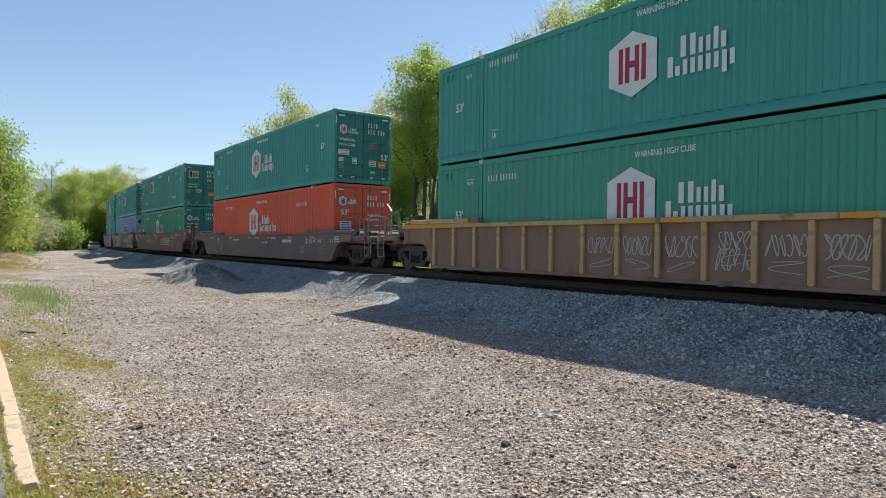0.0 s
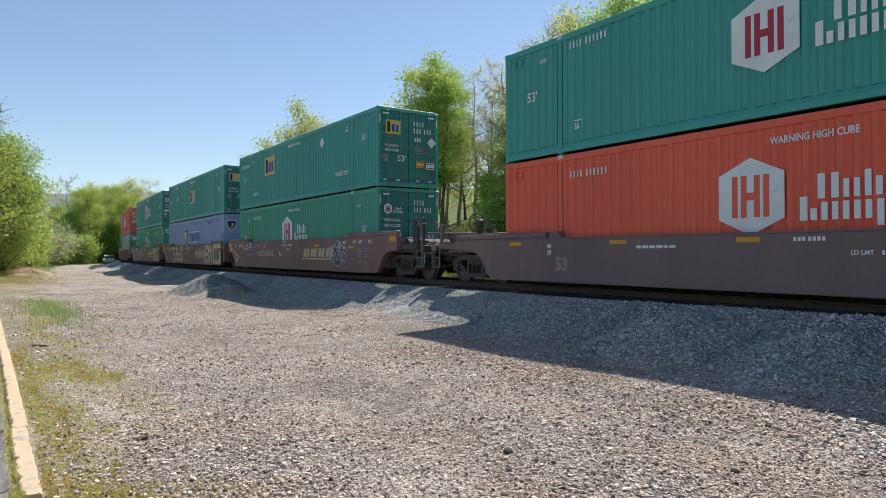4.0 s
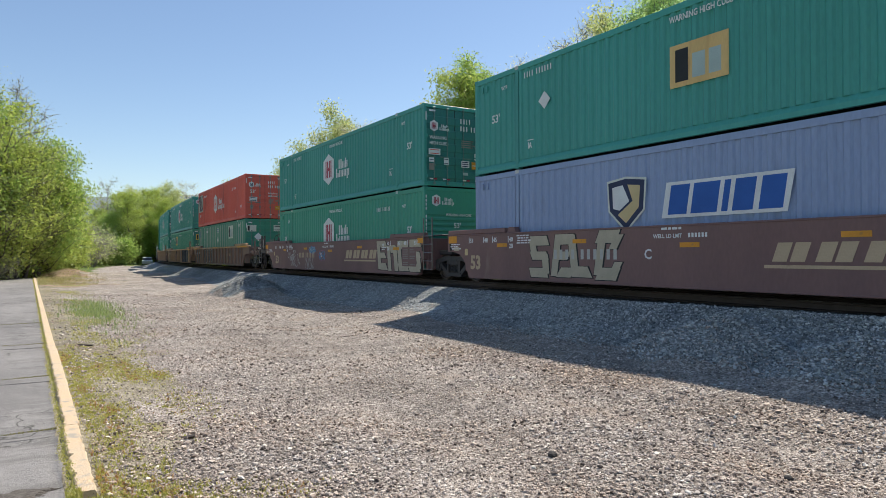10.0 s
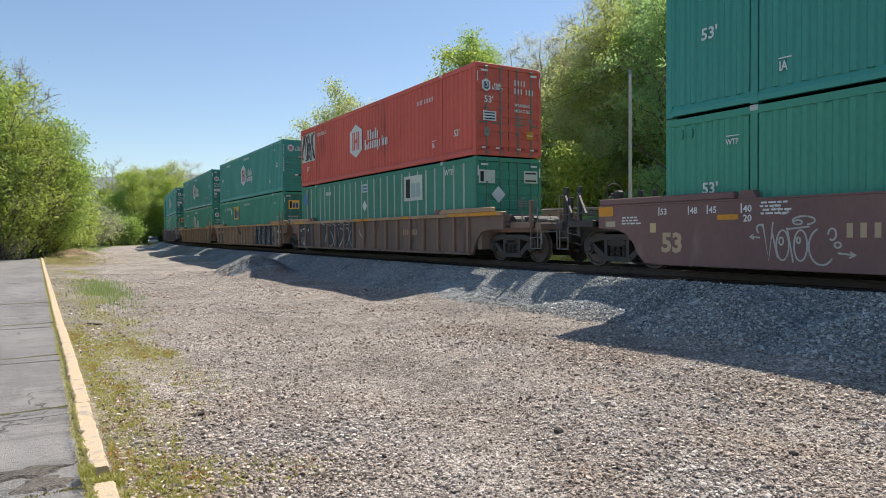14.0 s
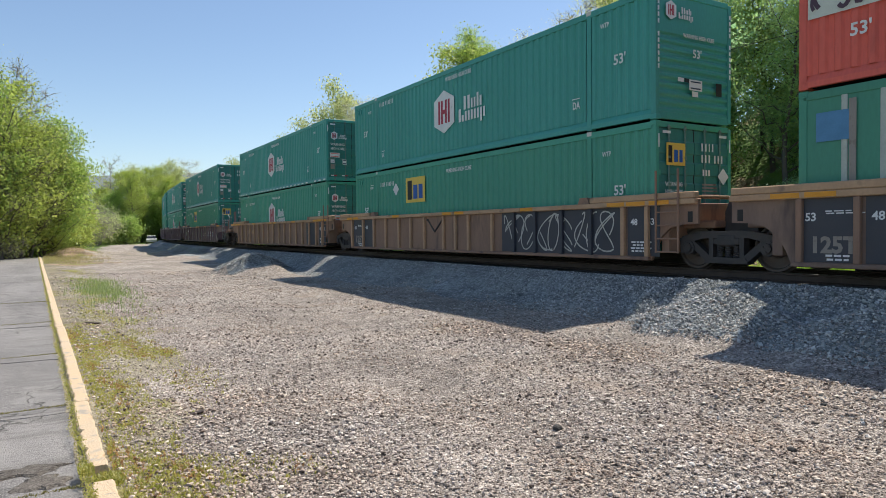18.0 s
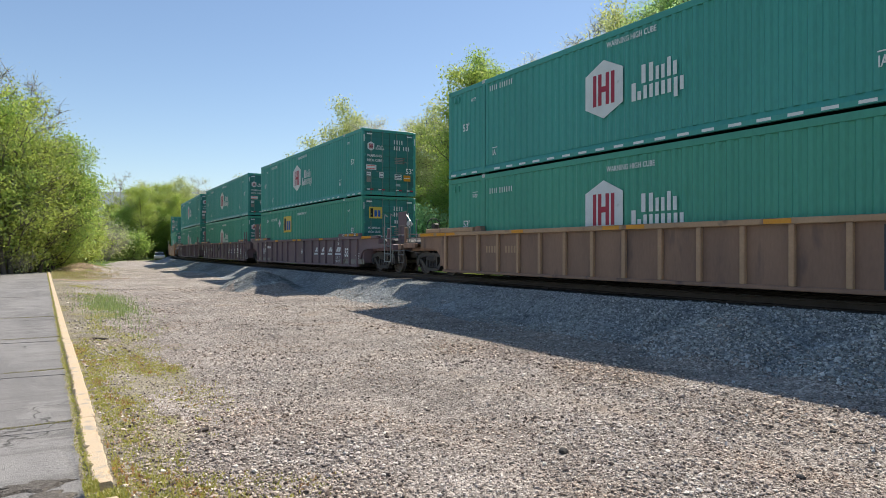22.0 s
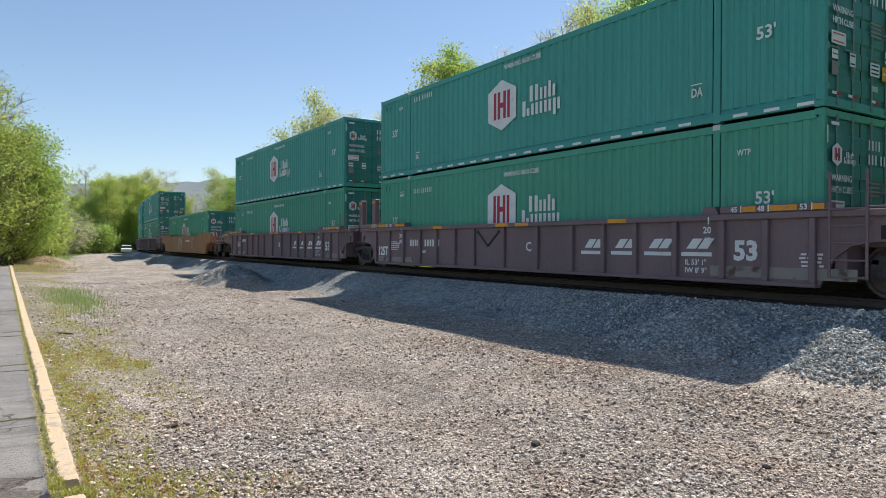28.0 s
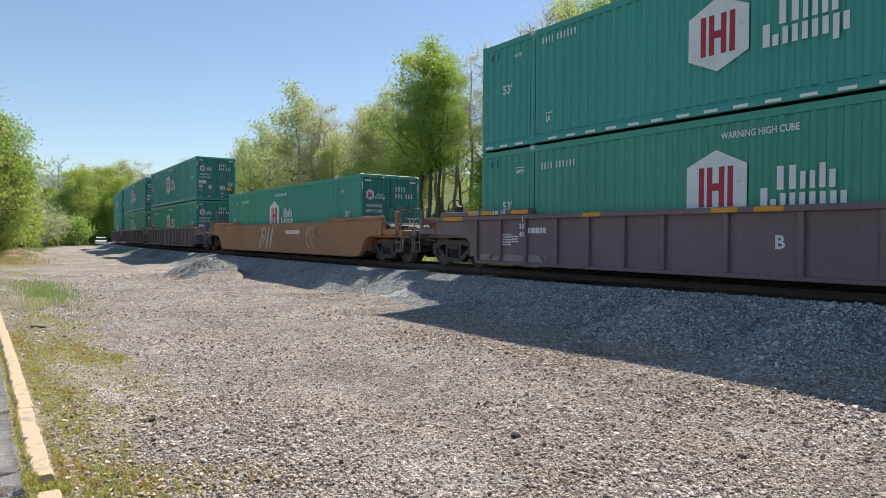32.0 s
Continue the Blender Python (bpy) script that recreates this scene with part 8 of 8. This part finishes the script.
def build_gravel():
    rng = np.random.default_rng(11)
    # the lot, denser near the platform's edge
    n = 250000
    az = np.radians(rng.uniform(-42, 46, n))
    r = np.exp(np.log(3.2) + np.log(11.0) * rng.random(n) ** 0.92)
    x, y = -np.sin(az) * r, np.cos(az) * r
    lat, s = NX * x + NY * y, DX * x + DY * y
    size = np.clip(rng.lognormal(np.log(0.0142), 0.50, n), 0.006, 0.044) * (1 + 0.022 * np.maximum(r - 6, 0))
    # coarse and fine patches
    patch = np.sin(s * 1.1 + lat * 0.7) + np.sin(lat * 1.9 - s * 0.5 + 1.0) + np.sin(s * 2.7 + 2 * np.sin(lat * 1.3)) * 0.7
    size = size * (1 + 0.07 * patch)
    keep = (lat > kerb_line(s) + 0.2) & (lat < 10.0) & (rng.random(n) < 0.8 + 0.12 * patch) & ((np.abs(lat - 8.25) > 0.55) | (s > 10) | (rng.random(n) < 0.35))
    lat, s, size, r = lat[keep], s[keep], size[keep], r[keep]
    near = (r < 4.4) | ((size > 0.034) & (r < 7))
    for sel, fine, nm in ((near, True, "gravel"), (~near, False, "gravel")):
        v, f = pebbles(lat[sel], s[sel], size[sel] * (1.0 if fine else 1.25), rng, fine, 0.62)
        tagged(new(nm, raw_mesh(nm, v, f, STONE)), "loose grey and brown crushed gravel stones", "gravel", kind="stuff")
    # a band of coarse spilled stones beyond a trodden dusty strip
    n = 5200
    s = rng.uniform(2.0, 11.0, n)
    lat = 6.9 + 0.25 * np.sin(s * 0.9) + rng.normal(0, 0.55, n)
    v, f = pebbles(lat, s, np.clip(rng.lognormal(np.log(0.036), 0.35, n), 0.02, 0.08), rng, False, 0.6)
    tagged(new("gravel", raw_mesh("gravel", v, f, STONE)), "band of coarse grey stones spilled on the lot", "gravel", kind="stuff")
    # ballast on the bank and its heaps
    n = 185000
    s = -3 + 41 * rng.random(n) ** 1.25
    off = rng.uniform(-6.6, -1.6, n)
    lat = MID + off + np.where(s > 15, (s - 15) ** 3 / 180000.0, 0)
    keep = off > -3.5 - 0.35 * smooth((8.5 - s) / 3) + 0.3 * rng.normal(size=n) * (rng.random(n) < 0.5)
    heap = np.zeros(n, bool)
    for hs, ho, top, hl, hw in CONES:
        heap |= ((s - hs) / hl) ** 2 + ((off - ho) / hw) ** 2 < 0.8 + 0.25 * rng.random(n)
    keep |= heap | (rng.random(n) < 0.02)
    keep &= (rng.random(n) < np.clip(13.0 / (s + 4), 0.28, 1) + 0.5 * heap)
    size = np.clip(rng.lognormal(np.log(0.0245), 0.36, n), 0.015, 0.068) * (1 + 0.45 * heap)
    v, f = pebbles(lat[keep], s[keep], size[keep], rng, False, 0.85)
    tagged(new("ballast", raw_mesh("ballast", v, f, BSTONE)), "coarse pale grey railway ballast in heaps", "ballast", kind="stuff")


def single_stone(name, lat, s, size, material, label, squash=(1, 1, 0.6), seed=1):
    rng = np.random.default_rng(seed)
    bm = bmesh.new()
    bmesh.ops.create_icosphere(bm, subdivisions=2, radius=size / 2)
    for v in bm.verts:
        v.co *= 1 + 0.22 * noise.noise(v.co * (3.2 / size) + Vector((seed * 3.1, 0, 0)))
        v.co = Vector((v.co.x * squash[0], v.co.y * squash[1], v.co.z * squash[2]))
    p = place(lat, s)
    ob = tagged(new(name, mesh_of(name, bm, material)), label, "stone")
    ob.matrix_basis = pose(p.x, p.y, ground_z(p) + size * squash[2] * 0.3, 0, 0, float(rng.uniform(0, 180)))


def lat_s(x, y):
    return NX * x + NY * y, DX * x + DY * y


build_gravel()
single_stone("stone", *lat_s(0.581, 6.024), 0.095, DARKSTONE, "fist-sized dark brown stone on the gravel", seed=2)
single_stone("stone", *lat_s(3.320, 6.931), 0.062, DARKSTONE, "small dark stone lying on the gravel", seed=3)
single_stone("stone", *lat_s(0.120, 5.700), 0.055, DARKSTONE, "small dark stone lying on the gravel", seed=5)
single_stone("stone", *lat_s(2.400, 5.520), 0.075, DARKSTONE, "small dark stone lying on the gravel", seed=6)


def wood_chip(x, y, length, yaw, thick=1.0):
    bm = bmesh.new()
    box(bm, -length / 2, length / 2, -0.04, 0.04, 0.0, 0.03 * thick, 0.006)
    for v in bm.verts:
        v.co.z += 0.012 * math.sin(v.co.x * 30)
    p = Vector((x, y, 0))
    ob = tagged(new("wood_chip", mesh_of("wood_chip", bm, TIEWOOD)), "dark broken piece of old wood on gravel", "wood")
    ob.matrix_basis = pose(x, y, ground_z(p) + 0.004, 0, 0, yaw)


wood_chip(-2.85, 6.24, 0.13, 20, 0.6)
wood_chip(-7.58, 12.2, 0.28, 10, 0.8)


def blades(lat, s, h, w, rng, lean=0.5):
    """Corners and faces of single grass blades."""
    n = len(lat)
    x, y = DX * s + NX * lat, DY * s + NY * lat
    ts, off = track_coords(x, y)
    z = ground_height(ts, off, lat) + np.where(lat < kerb_line(s) + 0.02, 0.085, 0)
    a = rng.uniform(0, 6.283, n)
    d = np.stack([np.cos(a), np.sin(a), np.zeros(n)], 1)
    c = np.stack([x, y, z], 1)
    side = np.stack([-d[:, 1], d[:, 0], np.zeros(n)], 1) * (w / 2)[:, None]
    bend = d * (h * lean * rng.uniform(0.2, 1, n))[:, None]
    up = np.array([0, 0, 1])[None] * h[:, None]
    v = np.stack([c - side, c + side, c + side * 0.7 + up * 0.6 + bend * 0.4, c - side * 0.7 + up * 0.6 + bend * 0.4, c + up * 0.95 + bend], 1)
    b = np.arange(n)[:, None] * 5
    f = np.concatenate([b + np.array([[0, 1, 2]]), b + np.array([[0, 2, 3]]), b + np.array([[3, 2, 4]])])
    return v.reshape(-1, 3), f


def build_weeds():
    rng = np.random.default_rng(17)
    # low weeds in mats beside the kerb: along, across, half length, half width, cover
    mats = ((12.8, 0.51, 0.7, 0.14, 1.0), (11.6, 0.66, 0.6, 0.17, 1.0), (10.1, 0.52, 0.6, 0.13, 1.0), (11.8, 1.15, 0.75, 0.26, 0.8), (11.0, 1.40, 0.5, 0.2, 0.6), (10.9, 1.66, 0.25, 0.1, 1.0), (8.8, 0.54, 0.45, 0.13, 1.0),
            (8.3, 0.77, 0.28, 0.12, 0.9), (7.5, 0.60, 0.5, 0.16, 0.6), (6.8, 0.68, 0.35, 0.13, 0.6), (5.85, 0.47, 0.45, 0.1, 0.8), (5.4, 0.62, 0.32, 0.22, 1.0), (4.9, 0.78, 0.4, 0.22, 1.0), (5.1, 1.0, 0.22, 0.14, 0.6), (4.4, 0.6, 0.4, 0.2, 0.9),
            (5.0, 1.4, 0.2, 0.16, 0.35), (4.85, 1.68, 0.16, 0.16, 0.3), (8.7, 1.6, 0.8, 0.3, 0.18))
    pts = []
    for s0, l0, rs, rl, cover in mats:
        m = int(6800 * cover * rs * rl * 3.1)
        q = np.stack([l0 + rl * rng.normal(0, 0.8, m), s0 + rs * rng.normal(0, 0.8, m)], 1)
        pts.append(q[np.sin(q[:, 0] * 31 + 3 * np.sin(q[:, 1] * 9)) + np.sin(q[:, 1] * 19 + 2 * np.sin(q[:, 0] * 23)) > -0.75])
    for i in range(110):
        s0 = 4.2 + 10 * rng.random()
        l0 = 0.45 + abs(rng.normal(0, 0.45)) * (0.5 + 0.06 * s0)
        m = int(rng.integers(12, 40))
        pts.append(np.stack([l0 + rng.normal(0, 0.035, m), s0 + rng.normal(0, 0.06, m)], 1))
    for i in range(520):
        s0 = 13 + 27 * rng.random() ** 1.4
        l0 = 0.52 + abs(rng.normal(0, 0.5)) + 0.02 * s0
        if math.sin(s0 * 1.7) + math.sin(l0 * 5 + s0 * 0.9) < -0.1:
            continue
        m = int(rng.integers(18, 50))
        pts.append(np.stack([l0 + rng.normal(0, 0.07 + 0.004 * s0, m), s0 + rng.normal(0, 0.09 + 0.008 * s0, m)], 1))
    q = np.concatenate(pts)
    q = q[q[:, 0] > kerb_line(q[:, 1]) + 0.16]
    v, f = blades(q[:, 0], q[:, 1], rng.uniform(0.008, 0.034, len(q)), rng.uniform(0.006, 0.015, len(q)), rng, 1.5)
    tagged(new("weeds", raw_mesh("weeds", v, f, GRASS)), "low yellow-green weeds and moss in mats beside the kerb", "weeds", kind="stuff")
    # withered brown leaves among the mats
    pts = []
    for s0, l0, rs, rl, cover in mats:
        m = int(1500 * cover * rs * rl * 3.1)
        q = np.stack([l0 + rl * rng.normal(0, 0.7, m), s0 + rs * rng.normal(0, 0.7, m)], 1)
        pts.append(q[np.sin(q[:, 1] * 6.1 + l0 * 9) + np.sin(q[:, 0] * 17 + s0) > 0.25])
    q = np.concatenate(pts)
    q = q[q[:, 0] > kerb_line(q[:, 1]) + 0.16]
    v, f = blades(q[:, 0], q[:, 1], rng.uniform(0.008, 0.04, len(q)), rng.uniform(0.008, 0.02, len(q)), rng, 1.5)
    tagged(new("dead_weeds", raw_mesh("dead_weeds", v, f, DEADWEED)), "withered rust-brown weeds and leaves beside the kerb", "weeds", kind="stuff")
    # moss line between slab and kerb
    s = 3.4 + 57 * rng.random(9000) ** 2.6
    lat = kerb_line(s) - 0.03 + rng.normal(0, 0.018, len(s)) - 0.03 * (np.sin(s * 2.3) + np.sin(s * 5.1) > 0.6) * rng.random(len(s))
    v, f = blades(lat, s, rng.uniform(0.003, 0.016, len(s)), rng.uniform(0.006, 0.014, len(s)), rng, 1.3)
    tagged(new("moss", raw_mesh("moss", v, f, GRASS)), "moss and weeds in the joint by the kerb", "moss", kind="stuff")
    # moss in the gap of the kerb and along the slabs' joints
    s = rng.normal(5.19, 0.07, 1500)
    lat = rng.uniform(0.2, 0.47, 1500)
    v, f = blades(lat, s, rng.uniform(0.01, 0.04, 1500), rng.uniform(0.006, 0.014, 1500), rng, 1.0)
    tagged(new("moss", raw_mesh("moss", v, f, GRASS)), "moss and weeds in a gap of the kerb", "moss", kind="stuff")
    js = np.repeat(np.array([7.32, 10.59, 14.54, 19.07, 4.9]), 700)
    lat = 0.2 - 2.6 * rng.random(len(js)) ** 1.3
    s = js - 0.011 + rng.normal(0, 0.012, len(js)) + 0.02 * np.sin(lat * 4)
    v, f = blades(lat, s, rng.uniform(0.006, 0.022, len(s)), rng.uniform(0.006, 0.012, len(s)), rng, 1.0)
    tagged(new("moss", raw_mesh("moss", v, f, MOSS)), "brown-green moss along the joints of the slabs", "moss", kind="stuff")
    # a taller tuft of grass on the verge
    n = 2600
    s, lat = rng.normal(24.0, 3.2, n), rng.normal(1.7, 0.42, n)
    v, f = blades(lat, s, rng.uniform(0.05, 0.2, n), rng.uniform(0.008, 0.016, n), rng, 0.6)
    tagged(new("grass_tuft", raw_mesh("grass_tuft", v, f, BLUEGRASS)), "patch of taller green grass on the verge", "grass", kind="stuff")
    # dry and green grass at the foot of the thicket
    n = 15000
    s = rng.uniform(46, 78, n)
    lat = rng.normal(0.6, 1.6, n) + (s - 60) * 0.06
    keep = (lat > 0.3) | (s > 62.2)
    s, lat = s[keep], lat[keep]
    v, f = blades(lat, s, rng.uniform(0.04, 0.22, len(s)), rng.uniform(0.012, 0.025, len(s)), rng, 0.9)
    tagged(new("dry_grass", raw_mesh("dry_grass", v, f, DRYGRASS)), "dry straw-coloured grass before the thicket", "grass", kind="stuff")
    # meadow grass behind the track
    n = 16000
    s = rng.uniform(-6, 34, n)
    lat = MID + rng.uniform(3.6, 8.5, n) + np.where(s > 15, (s - 15) ** 3 / 180000.0, 0)
    v, f = blades(lat, s, rng.uniform(0.08, 0.3, n), rng.uniform(0.012, 0.025, n), rng, 0.6)
    tagged(new("meadow_grass", raw_mesh("meadow_grass", v, f, SUNGRASS)), "fresh green grass strip behind the rails", "grass", kind="stuff")
    # rough grass in the clearing on the slope
    n = 15000
    s, off = rng.uniform(25, 40, n), rng.uniform(7.0, 21, n)
    lat = MID + off + np.where(s > 15, (s - 15) ** 3 / 180000.0, 0)
    v, f = blades(lat, s, rng.uniform(0.12, 0.45, n), rng.uniform(0.015, 0.035, n), rng, 0.8)
    tagged(new("bank_grass", raw_mesh("bank_grass", v, f, DRYGRASS)), "pale rough grass on the sunny slope", "grass", kind="stuff")


build_weeds()


# ---- what moves ----
def car_pose(car, t, z):
    mid = AT0[car] - L2 - run(t)
    a, b = track(mid + 9.7), track(mid - 9.7)
    d = b - a
    m = (a + b) / 2
    return pose(m.x, m.y, RAIL + z, 0, 0, math.degrees(math.atan2(d.y, d.x)))


def motions():
    steps = [k * 0.5 for k in range(65)]
    for thing, car, z in MOVERS:
        walk(thing, [(t, car_pose(car, t, z)) for t in steps])
    spin = [(k / 10, math.degrees(run(k / 10) / 0.4575)) for k in range(321)]
    for wheel, x in WHEELSETS:
        walk(wheel, [(t, pose(x, 0, 0.462, 0, a, 0)) for t, a in spin])


motions()
